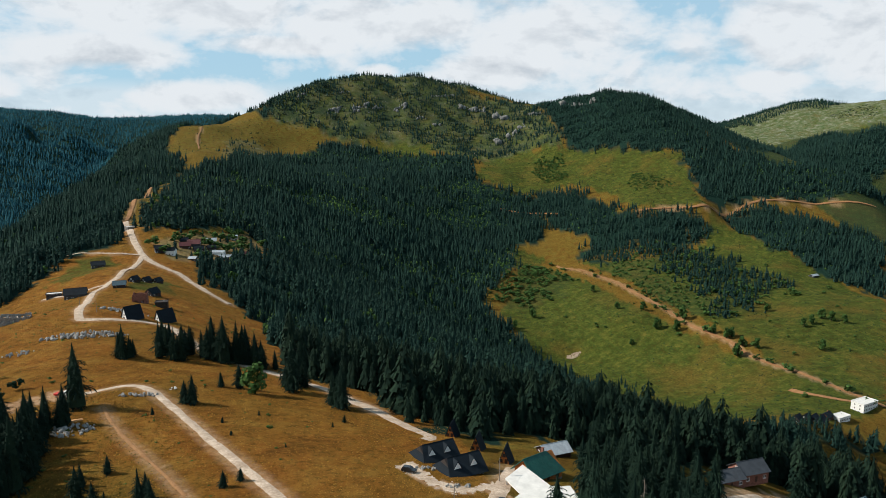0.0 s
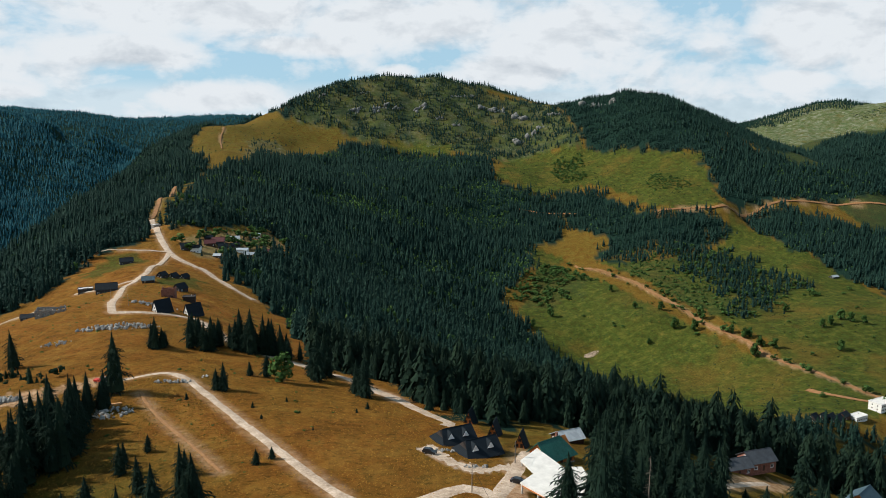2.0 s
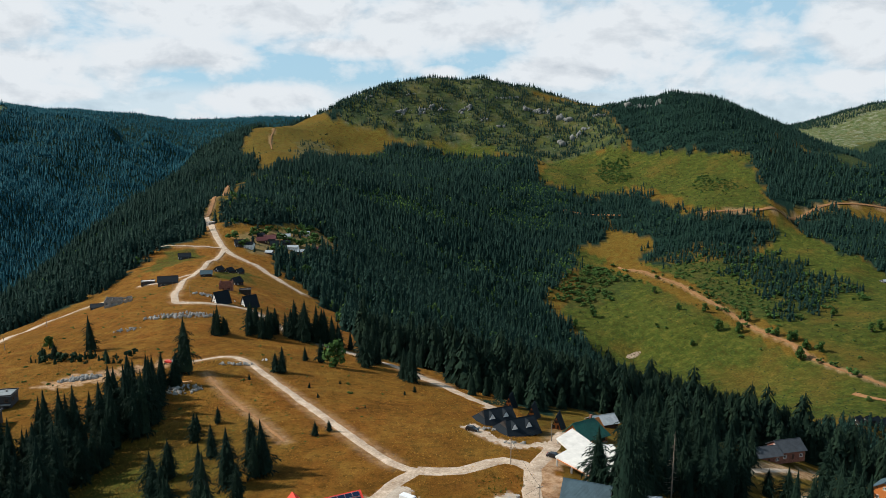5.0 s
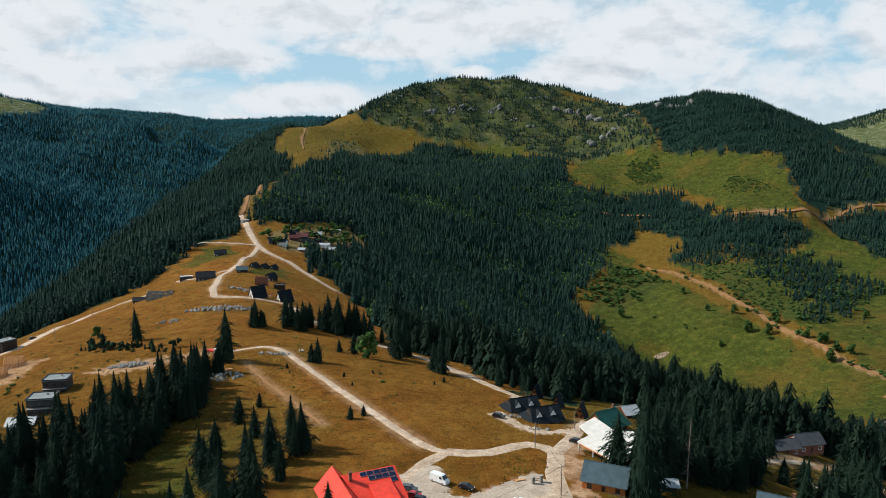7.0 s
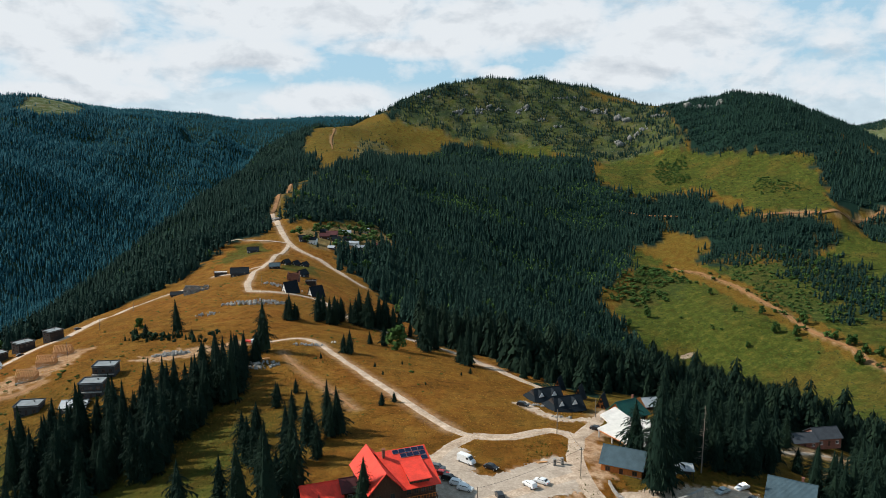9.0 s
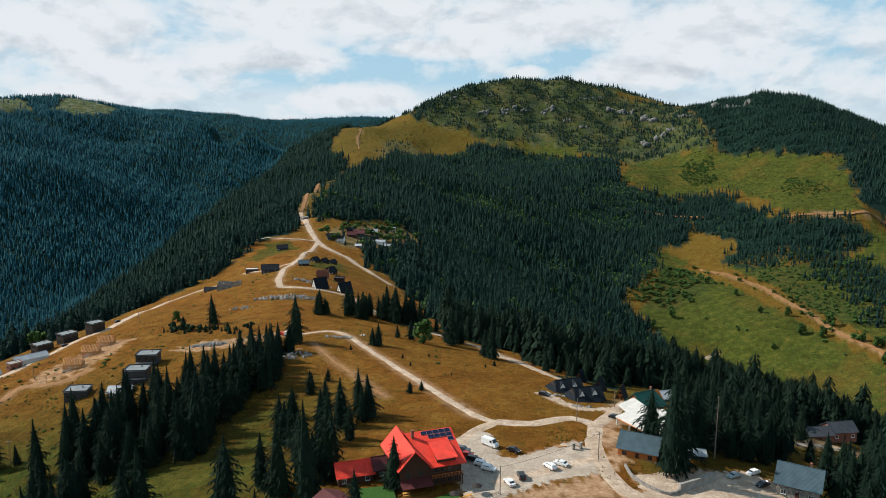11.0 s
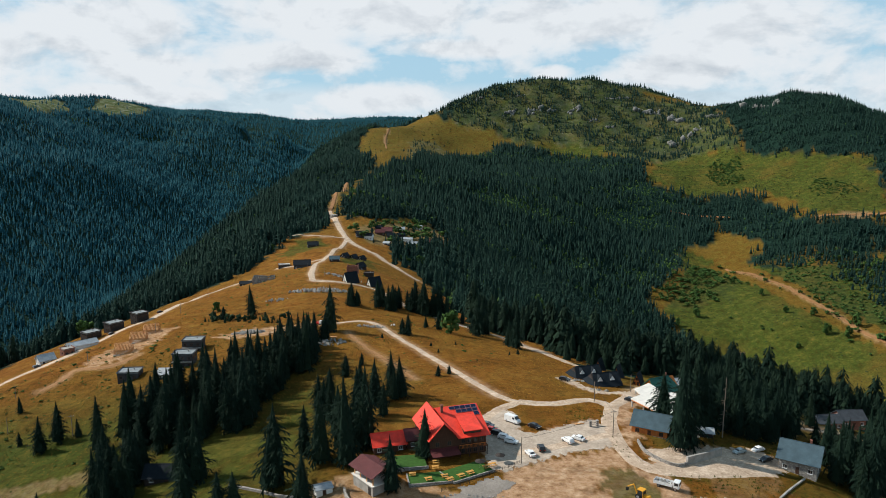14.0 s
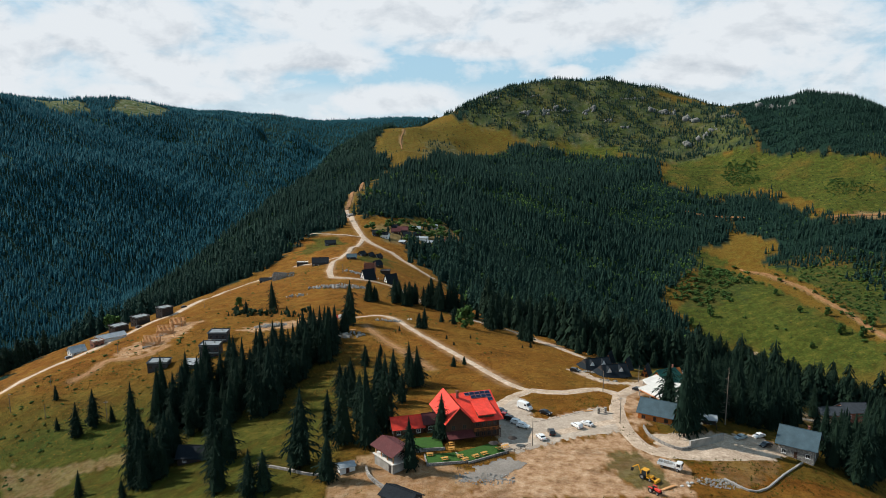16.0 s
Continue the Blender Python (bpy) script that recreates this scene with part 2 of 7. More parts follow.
# ---- the shape of the land: crests, benches, valley lines and road levels, in metres ----
FEATURES = {
    'main_crest': [(-344, 2505, 110), (-243, 2487, 148), (-142, 2475, 196), (-51, 2469, 227), (94, 2478, 254), (279, 2474, 251), (446, 2459, 219), (586, 2440, 175), (635, 2407, 167), (710, 2197, 188), (782, 2108, 192), (872, 1995, 159), (950, 1880, 102), (996, 1787, 57), (1056, 1704, 21), (1123, 1623, -9), (1211, 1492, -63)],
    'behind_crest': [(-300, 3000, 20), (300, 3100, 20), (900, 2900, 0), (1500, 2500, -120), (1900, 2200, -180)],
    'main_face': [(18, 2379, 132), (192, 2342, 132), (364, 2301, 123), (524, 2218, 106), (508, 2088, 30), (734, 2114, 162), (762, 1922, 111), (783, 1783, 47), (870, 1719, 39), (930, 1640, 11), (179, 2192, 28), (336, 2123, 17)],
    'summit_meadow': [(-426, 1982, 31), (-372, 2115, 66), (-367, 2197, 91), (-265, 2434, 115), (-135, 2395, 111), (-26, 2299, 67), (-170, 2102, 32), (-421, 2259, 89)],
    'forest_slope': [(-45, 1929, -29), (24, 1609, -45), (178, 1841, -28), (-109, 1194, -64), (-172, 1388, -25), (117, 1445, -100), (267, 1547, -139), (6, 1069, -112), (87, 1086, -151), (203, 1284, -181), (-256, 1374, -13)],
    'upper_fields': [(344, 1817, -28), (422, 1739, -51), (541, 1726, -48), (620, 1910, 15), (626, 1567, -64), (734, 1695, -6), (828, 1706, 32), (734, 1406, -64), (613, 1443, -77), (381, 1646, -99)],
    'far_road': [(882, 1459, -63), (1003, 1426, -70), (1109, 1395, -75), (979, 1491, -37), (1161, 1557, -12)],
    'right_spur': [(377, 1399, -160), (413, 1347, -169), (452, 1227, -166), (470, 1145, -170), (462, 1039, -179), (488, 936, -181), (502, 888, -182), (507, 832, -186), (520, 763, -183), (525, 696, -181), (526, 644, -176)],
    'right_hill': [(662, 1320, -126), (787, 1400, -107), (824, 1378, -105), (796, 1205, -121), (775, 1097, -142), (772, 947, -151), (670, 900, -167), (630, 778, -180), (660, 995, -167), (585, 1247, -144), (639, 1115, -158)],
    'right_beyond': [(1300, 1400, -210), (1500, 1100, -260), (1500, 1800, -160), (1100, 900, -250)],
    'creek': [(312, 1313, -169), (278, 1197, -208), (281, 1073, -216), (284, 989, -229), (329, 889, -232), (374, 793, -223), (401, 698, -199), (415, 604, -169)],
    'valley_bank': [(331, 1005, -237), (380, 960, -228), (422, 847, -220), (410, 1018, -189)],
    'forest_bank': [(120, 330, -38), (200, 420, -90), (290, 560, -180), (150, 600, -130), (60, 450, -60), (330, 400, -140), (480, 520, -240), (60, 760, -110), (180, 900, -190), (-20, 620, -75), (300, 250, -90), (500, 330, -180)],
    'village_ridge': [(-5, 206, 0), (-35, 260, -4), (-73, 326, -8), (-110, 420, -14), (-140, 520, -20), (-169, 640, -29), (-185, 720, -35), (-196, 829, -42), (-225, 960, -30), (-283, 1163, -12), (-293, 1417, -2), (-290, 1700, 40)],
    'ridge_left_bank': [(-251, 260, -34), (-248, 300, -33), (-256, 367, -37), (-258, 446, -39), (-253, 537, -47), (-262, 636, -53), (-205, 640, -40), (-244, 784, -46), (-324, 853, -49)],
    'ridge_left_flank': [(-340, 343, -65), (-369, 472, -84), (-408, 660, -107), (-625, 2318, 31), (-346, 888, -90), (-382, 1192, -66), (-398, 1499, -31), (-437, 1901, 15), (-500, 1000, -150), (-567, 1203, -129), (-550, 1309, -91), (-553, 1459, -70), (-552, 1629, -49), (-552, 1849, -24), (-558, 2128, 19)],
    'left_valley': [(-640, 250, -290), (-720, 600, -330), (-760, 900, -345), (-665, 1411, -266), (-667, 1586, -228), (-674, 1776, -203), (-661, 1951, -165), (-644, 2156, -121), (-860, 2500, -170), (-830, 2850, -90), (-850, 3400, 20)],
    'left_mountain': [(-1542, 1980, 186), (-1518, 2121, 160), (-1520, 2300, 162), (-1472, 2620, 195), (-1419, 2929, 164), (-1251, 1573, -3), (-1290, 1853, 44), (-1122, 1841, -17), (-1216, 2360, 32), (-959, 2178, -80), (-991, 1908, -89), (-966, 1694, -135), (-893, 1470, -187)],
    'left_spur': [(-1120, 2566, 143), (-943, 2530, 84), (-832, 2484, 56), (-724, 2435, 12), (-646, 2353, -15)],
    'spur_face': [(-1068, 2436, 86), (-894, 2388, 32), (-791, 2351, -4), (-689, 2309, -32), (-1046, 2315, 21), (-838, 2227, -42), (-746, 2207, -58), (-940, 2440, 66), (-958, 2486, 82)],
    'spur_gap': [(-1320, 3024, 103), (-1135, 3045, -35), (-974, 3048, -90), (-832, 3038, -139), (-731, 3013, -90)],
    'left_behind': [(-2212, 3282, 211), (-2132, 2850, 159), (-1505, 3547, 138), (-1334, 3826, 160), (-1142, 4095, 106), (-977, 4034, 125), (-726, 4086, 144), (-569, 4010, 143)],
    'far_right_hills': [(2132, 3787, 87), (2199, 3394, 194), (2281, 3339, 214), (2479, 3319, 188), (2476, 3067, 216), (1825, 2803, 20), (1838, 2549, 57), (1785, 2211, 90), (1603, 1972, -34), (2098, 2979, 63)],
    'yard': [(11, 163, 0), (45, 146, 0), (77, 164, -3), (-36, 142, 0), (9, 177, 0), (22, 180, 0), (48, 221, -4), (59, 240, -8), (46, 246, -8), (24, 235, -4), (43, 182, 0), (87, 170, -4), (158, 288, -40), (130, 200, -22), (20, 110, 0), (60, 110, 0)],
    'meadow_right': [(8, 320, -17), (-30, 400, -26), (-60, 520, -45), (-89, 660, -58), (-140, 760, -55), (-141, 936, -50)],
    'meadow_left': [(-154, 271, -14), (-175, 265, -21), (-192, 221, -29), (-157, 180, -29), (-110, 274, -9), (-110, 180, -14), (-80, 130, -8), (-150, 400, -18), (-180, 520, -25)],
    'behind_camera': [(0, 0, -2), (0, -120, -6), (-200, 0, -60), (200, 0, -60), (-400, -200, -150), (400, -200, -150), (0, -500, -60), (-1200, -600, -200), (1200, -600, -200), (0, -2000, 0), (-3000, 0, 150), (3000, 0, 100), (-3500, -3500, 200), (3500, -3500, 200), (3800, 2000, 120), (-3800, 2200, 300), (0, 5200, 150), (-3000, 4500, 250), (3300, 5000, 200), (0, -4700, 150), (4800, -500, 200), (-4800, -500, 200)],
}

def land_solver():
    p = np.array([q for line in FEATURES.values() for q in line], float)
    r = np.hypot(p[:, None, 0] - p[None, :, 0], p[:, None, 1] - p[None, :, 1])
    n = len(p)
    a = np.zeros((n + 3, n + 3))
    a[:n, :n] = np.sqrt(r * r + 12.0 ** 2)
    a[:n, :n] -= np.eye(n) * 2.0
    a[:n, n] = a[n, :n] = 1
    a[:n, n + 1:] = p[:, :2] / 1000
    a[n + 1:, :n] = p[:, :2].T / 1000
    return p, np.linalg.solve(a, np.r_[p[:, 2], 0, 0, 0])


LAND_P, LAND_W = land_solver()


def smooth_land(x, y):
    """Height of the land without its small relief."""
    x, y = np.atleast_1d(np.asarray(x, float)), np.atleast_1d(np.asarray(y, float))
    z = np.empty(x.shape)
    for i in range(0, len(x), 20000):
        s = slice(i, i + 20000)
        r2 = (x[s, None] - LAND_P[None, :, 0]) ** 2 + (y[s, None] - LAND_P[None, :, 1]) ** 2
        z[s] = np.sqrt(r2 + 144.0) @ LAND_W[:-3] + LAND_W[-3] + (x[s] * LAND_W[-2] + y[s] * LAND_W[-1]) / 1000
    return z


def waves(x, y, size, seed):
    """Cheap smooth noise from a few crossed waves, about -1 to 1."""
    g = np.random.RandomState(seed)
    out = np.zeros(np.shape(x))
    for k in range(7):
        a, f, ph = g.uniform(0, 2 * math.pi), g.uniform(0.6, 1.7) / size * 2 * math.pi, g.uniform(0, 6.3)
        out = out + np.sin((x * math.cos(a) + y * math.sin(a)) * f + ph)
    return out / 3.0


def land(x, y):
    x, y = np.atleast_1d(np.asarray(x, float)), np.atleast_1d(np.asarray(y, float))
    z = smooth_land(x, y)
    far = np.clip((np.hypot(x, y - 150) - 300) / 1200, 0, 1)
    calm = np.clip((np.hypot(x - 25, y - 170) - 60) / 60, 0, 1)
    west = np.clip((-x - 650) / 300, 0, 1) * np.clip((3300 - y) / 800, 0, 1)
    z = z + west * (waves(x, y, 520, 8) * 4 + waves(x, y, 230, 9) * 3)
    z = z + far * (1 - 0.6 * west) * (waves(x, y, 420, 3) * 7 + waves(x, y, 170, 4) * 3) + calm * (waves(x, y, 60, 5) * 0.5 + waves(x, y, 21, 6) * 0.18)
    return z


def ground_z(x, y):
    return float(land(x, y)[0])

# ---- land cover: outlines of woods, meadows and bare yards, and the roads, seen from above ----
AREAS = {
    'central_forest': [(-215, 931), (-251, 1070), (-296, 1429), (-293, 1574), (-223, 1625), (-165, 2035), (-72, 2130), (-18, 2255), (81, 2211), (267, 2093), (371, 2040), (343, 1795), (409, 1724), (452, 1680), (450, 1554), (416, 1477), (358, 1481), (344, 1378), (285, 1262), (246, 1235), (240, 1132), (258, 1083), (279, 1032), (279, 987), (295, 945), (322, 832), (321, 683), (366, 639), (406, 599), (491, 600), (486, 594), (393, 579), (300, 420), (236, 318), (206, 262), (186, 268), (168, 284), (146, 288), (128, 280), (116, 268), (104, 256), (94, 250), (85, 280), (78, 292), (55, 284), (44, 289), (33, 302), (25, 334), (14, 366), (-6, 384), (-19, 403), (-31, 500), (-56, 630), (-77, 670), (-113, 754), (-142, 815), (-78, 962), (-93, 1055), (-127, 1092), (-185, 997)],
    'knoll_forest': [(623, 2260), (707, 2187), (811, 2048), (920, 1920), (978, 1753), (1061, 1749), (821, 1707), (670, 1878), (619, 1955), (622, 2047)],
    'east_forest': [(825, 1699), (965, 1730), (1063, 1621), (1532, 1894), (1202, 1479), (1017, 1446), (892, 1455), (762, 1449), (792, 1574)],
    'field_wood': [(440, 1685), (503, 1716), (545, 1675), (588, 1501), (609, 1434), (694, 1409), (705, 1396), (728, 1346), (677, 1324), (609, 1300), (547, 1282), (478, 1297), (465, 1355), (494, 1405), (512, 1426), (472, 1483), (453, 1586)],
    'valley_wood': [(584, 1332), (656, 1310), (685, 1187), (708, 1075), (685, 1045), (634, 1023), (545, 952), (519, 975), (561, 1040), (563, 1147), (556, 1257)],
    'valley_scrub': [(479, 1364), (593, 1343), (542, 1179), (554, 1027), (517, 972), (487, 1030), (490, 1142), (484, 1269)],
    'edge_scrub': [(288, 1292), (376, 1365), (419, 1247), (375, 1196), (323, 1168), (259, 1158)],
    'east_valley_wood': [(786, 1434), (881, 1414), (936, 1382), (1031, 1276), (814, 996), (803, 1092), (783, 1185), (776, 1297), (761, 1354)],
    'face_scrub': [(-241, 2637), (-51, 2634), (94, 2639), (276, 2621), (582, 2510), (616, 2236), (620, 2040), (617, 1951), (544, 2026), (387, 2041), (273, 2144), (81, 2224), (-9, 2293), (-52, 2342), (-191, 2394)],
    'shoulder_wood': [(-546, 3928), (-272, 2505), (-142, 2474), (-33, 2476), (20, 2441), (-123, 2427), (-227, 2412)],
    'meadow_wood': [(-284, 2065), (-220, 2152), (-165, 2035), (-80, 2144), (-47, 2045), (-132, 1634), (-218, 1592)],
    'field_scrub': [(653, 1671), (708, 1640), (750, 1554), (724, 1525), (667, 1573)],
    'field_scrub_west': [(518, 1956), (602, 1902), (559, 1762), (500, 1756)],
    'summit_meadow': [(-422, 1963), (-408, 2188), (-282, 2436), (-105, 2384), (-23, 2309), (-81, 2170), (-170, 2105), (-245, 2109), (-282, 1947), (-292, 1660)],
    'upper_fields': [(345, 1822), (445, 2090), (616, 1947), (822, 1694), (737, 1412), (610, 1465), (617, 1578), (560, 1722), (443, 1698)],
    'valley_meadow': [(358, 1481), (422, 1376), (548, 1261), (674, 1296), (744, 1390), (776, 1297), (803, 1092), (770, 944), (530, 649), (406, 614), (331, 703), (284, 990), (262, 1162), (322, 1269)],
    'village': [(-199, 882), (-177, 958), (-125, 1072), (-90, 1019), (-93, 943), (-143, 836), (-168, 822)],
    'gravel_yard': [(-9, 188), (-2, 195), (3, 193), (5, 179), (9, 177), (28, 190), (33, 184), (32, 169), (17, 163), (5, 154), (1, 150), (-4, 150), (-5, 158), (-7, 172)],
    'dirt_yard': [(-12, 123), (-8, 134), (5, 154), (32, 169), (39, 154), (50, 147), (45, 129)],
    'house_parking': [(20, 244), (25, 250), (30, 233), (39, 227), (46, 231), (46, 225), (34, 222), (27, 230)],
    'concrete_yard': [(42, 168), (57, 174), (68, 176), (77, 179), (83, 169), (78, 161), (61, 156), (42, 153)],
    'left_dirt': [(-198, 192), (-181, 186), (-162, 186), (-140, 186), (-136, 178), (-157, 178), (-159, 165), (-183, 171)],
    'hamlet_plot': [(-166, 650), (-150, 690), (-136, 690), (-128, 640), (-152, 620)],
    'upper_plot': [(-256, 750), (-252, 815), (-225, 822), (-206, 785), (-222, 690), (-240, 700)],
    'site_dirt': [(-92, 326), (-104, 336), (-124, 327), (-140, 327), (-152, 312), (-140, 305), (-122, 311), (-106, 322)],
    'frames_dirt': [(-216, 300), (-206, 292), (-190, 302), (-189, 334), (-194, 366), (-212, 368), (-214, 330)],
    'spur_dry': [(385, 1400), (445, 1385), (475, 1240), (490, 1150), (505, 1035), (512, 940), (524, 880), (518, 815), (492, 840), (474, 930), (455, 1030), (438, 1140), (422, 1240)],
    'green_patch': [(-204, 203), (-200, 214), (-174, 213), (-155, 213), (-144, 195), (-167, 195), (-185, 193)],
    'lodge_grove': [(-143, 208), (-138, 224), (-123, 230), (-117, 240), (-104, 248), (-91, 245), (-85, 237), (-87, 211), (-86, 188), (-94, 188), (-102, 182), (-118, 185), (-135, 195)],
    'near_grove': [(-124, 150), (-134, 185), (-113, 170), (-100, 172), (-92, 160), (-96, 140)],
    'east_grove': [(58, 215), (64, 203), (69, 199), (72, 190), (82, 188), (112, 240), (130, 300), (85, 270), (68, 242)],
    'far_hill_wood': [(1100, 1800), (1300, 2250), (1700, 2600), (2285, 2817), (2400, 2300), (1597, 1964), (1350, 1850)],
    'far_right_hill': [(1450, 2500), (1720, 2780), (2000, 2905), (2260, 2860), (2600, 2700), (3000, 3500), (2100, 4150), (1500, 3400)],
    'far_crest_wood': [(1800, 3360), (1900, 3250), (2122, 3225), (2280, 3160), (2380, 3210), (2350, 3420), (2050, 3700), (1850, 3600)],
    'far_hill_scrub': [(2200, 3060), (2330, 3120), (2420, 3020), (2360, 2930), (2240, 2960)],
    'bald_top': [(-1475, 2400), (-1440, 2400), (-1370, 2440), (-1320, 2530), (-1330, 2620), (-1400, 2680), (-1500, 2720), (-1540, 2620), (-1500, 2520)],
    'bald_crest': [(-1800, 2250), (-1570, 2190), (-1480, 2160), (-1478, 2330), (-1580, 2470), (-1750, 2560)],
    'face_meadow': [(70, 2240), (122, 2250), (200, 2215), (290, 2165), (275, 2105), (190, 2140), (100, 2195)],
    'saddle_meadow': [(420, 2425), (500, 2430), (600, 2420), (640, 2390), (590, 2350), (470, 2375)],
    'west_flank': [(-445, 2051), (-305, 1606), (-317, 1441), (-282, 1088), (-237, 867), (-270, 825), (-272, 785), (-268, 694), (-293, 630), (-318, 561), (-280, 437), (-325, 410), (-307, 331), (-520, 250), (-700, 300), (-690, 1400), (-690, 2200), (-520, 2520), (-330, 2640), (-300, 2500), (-400, 2450)],
    'back_grove': [(-106, 250), (-102, 286), (-85, 296), (-80, 264), (-84, 238)],
    'grey_pad': [(-16, 130), (-11, 139), (-2, 147), (3, 143), (-4, 133)],
    'yard_weeds': [(27, 154), (36, 156), (40, 145), (43, 135), (35, 129), (29, 137), (25, 143)],
    'bed_grass': [(42, 169), (48, 173), (51, 168), (49, 162), (44, 164)],
    'plot_grass': [(55, 152), (67, 161), (71, 159), (81, 160), (64, 140), (58, 142)],
    'grass_wedge': [(3, 192), (17, 201), (30, 204), (31, 196), (10, 179), (5, 180)],
    'hut_bank': [(36, 197), (41, 216), (48, 220), (41, 182), (42, 176), (37, 170), (36, 181)],
    'lodge_ground': [(-52, 140), (-40, 150), (-28, 142), (-8, 136), (-12, 120), (-30, 112), (-50, 124)],
    'cabin_ground': [(116, 254), (136, 260), (160, 268), (163, 262), (140, 250), (120, 246)],
    'knoll_back': [(600, 2240), (707, 2180), (811, 2040), (920, 1912), (985, 1760), (1100, 1756), (1150, 1900), (1000, 2120), (850, 2300), (680, 2380)],
    'corner_grove': [(97, 175), (125, 223), (146, 239), (106, 156), (92, 150)],
    'west_forest': [(-690, 2200), (-690, 1400), (-700, 300), (-700, -200), (-2600, -200), (-3000, 3000), (-2000, 4600), (-300, 4600), (-350, 2900), (-330, 2640), (-520, 2520)],
}
ROADS = {
    'hill_track': (4.2, [(-96, 326), (-89, 330), (-76, 336), (-66, 326), (-53, 305), (-39, 277), (-29, 258), (-17, 235), (-2, 209), (5, 204)]),
    'ridge_road': (7.0, [(-275, 1060), (-229, 916), (-195, 825), (-170, 787), (-142, 761), (-112, 701), (-88, 675)]),
    'forest_edge_road': (6.5, [(-100, 490), (-90, 481), (-74, 440), (-49, 405), (-36, 392), (-23, 385), (-6, 361), (13, 330), (25, 299), (35, 281), (32, 275)]),
    'hamlet_road': (5.0, [(-195, 825), (-183, 709), (-175, 638), (-177, 607), (-150, 499), (-139, 484), (-117, 488), (-100, 490)]),
    'hamlet_lane': (3.5, [(-175, 638), (-203, 643), (-229, 652)]),
    'west_road': (6.0, [(-265, 254), (-255, 265), (-258, 304), (-246, 327), (-249, 389), (-238, 433), (-262, 558), (-241, 587), (-214, 574)]),
    'junction_lane': (4.0, [(-195, 825), (-227, 830), (-259, 840), (-272, 831)]),
    'ridge_climb': (6.0, [(-275, 1060), (-282, 1118), (-323, 1386), (-340, 1492)]),
    'yard_road': (7.0, [(5, 204), (17, 204), (30, 212), (37, 205), (34, 191), (34, 176), (36, 165), (41, 156), (56, 156), (76, 163)]),
    'house_lane': (6.0, [(37, 205), (44, 219), (55, 245)]),
    'yard_lane': (5.5, [(5, 204), (-2, 195), (-7, 185)]),
    'cross_lane': (6.0, [(3, 162), (15, 168), (27, 175), (34, 179)]),
    'valley_track': (5.0, [(418, 1364), (453, 1230), (469, 1144), (484, 1029), (488, 937), (500, 885), (503, 826), (519, 762), (529, 702), (527, 647)]),
    'far_road': (6.0, [(612, 1441), (680, 1432), (732, 1403), (874, 1445), (1011, 1437), (1112, 1399)]),
    'far_road_west': (6.0, [(373, 1656), (425, 1626), (487, 1573)]),
    'meadow_path': (3.5, [(-331, 1932), (-358, 2075), (-366, 2189)]),
    'earth_cut': (7.0, [(485, 733), (490, 710), (499, 687), (512, 667)]),
    'cabin_lane': (4.0, [(98, 245), (104, 240), (113, 238), (144, 258)]),
    'lower_lane': (4.0, [(124, 222), (143, 234), (167, 250)]),
    'old_track': (1.7, [(-79, 309), (-64, 279), (-46, 249), (-35, 230)]),
    'stub_lane': (3.5, [(-217, 268), (-213, 278), (-213, 291), (-194, 291), (-187, 302)]),
}

def inside(name, x, y, rough=0.0):
    """Which of the places lie within a named outline, with an uneven edge."""
    p = np.array(AREAS[name], float)
    if rough:
        x, y = x + waves(x, y, rough * 5, 11) * rough + waves(x, y, rough * 1.7, 12) * rough * 0.5, y + waves(x, y, rough * 5, 13) * rough + waves(x, y, rough * 1.7, 14) * rough * 0.5
    hit = np.zeros(x.shape, bool)
    box = (x > p[:, 0].min()) & (x < p[:, 0].max()) & (y > p[:, 1].min()) & (y < p[:, 1].max())
    xs, ys = x[box], y[box]
    h = np.zeros(xs.shape, bool)
    for (x0, y0), (x1, y1) in zip(p, np.roll(p, -1, axis=0)):
        if y0 == y1:
            continue
        cross = ((y0 > ys) != (y1 > ys)) & (xs < (x1 - x0) * (ys - y0) / (y1 - y0) + x0)
        h ^= cross
    hit[box] = h
    return hit


def line_points(pts, step):
    """A smooth line through the points, at even steps."""
    p = np.array(pts, float)
    q = np.vstack([2 * p[0] - p[1], p, 2 * p[-1] - p[-2]])
    out = []
    for i in range(1, len(q) - 2):
        n = max(2, int(np.linalg.norm(q[i + 1] - q[i]) / step))
        t = np.linspace(0, 1, n, endpoint=False)[:, None]
        out.append(0.5 * (2 * q[i] + (q[i + 1] - q[i - 1]) * t + (2 * q[i - 1] - 5 * q[i] + 4 * q[i + 1] - q[i + 2]) * t ** 2 + (3 * q[i] - q[i - 1] - 3 * q[i + 1] + q[i + 2]) * t ** 3))
    return np.vstack(out + [p[-1:]])


ROAD_DOTS = np.vstack([np.c_[line_points(p, 4.0), np.full(len(line_points(p, 4.0)), w)] for w, p in ROADS.values()])


def road_gap(x, y):
    """How far the places are from the nearest road's edge."""
    best = np.full(x.shape, 1e9)
    for i in range(0, len(ROAD_DOTS), 40):
        d = ROAD_DOTS[i:i + 40]
        near = (np.abs(x - d[:, 0].mean()) < 250) & (np.abs(y - d[:, 1].mean()) < 250)
        if near.any():
            r = np.hypot(x[near, None] - d[None, :, 0], y[near, None] - d[None, :, 1]) - d[None, :, 2] / 2
            best[near] = np.minimum(best[near], r.min(1))
    return best


WOODS = ("far_hill_wood", "central_forest", "knoll_forest", "knoll_back", "east_forest", "field_wood", "east_valley_wood", "west_forest", "west_flank", "shoulder_wood", "far_crest_wood")


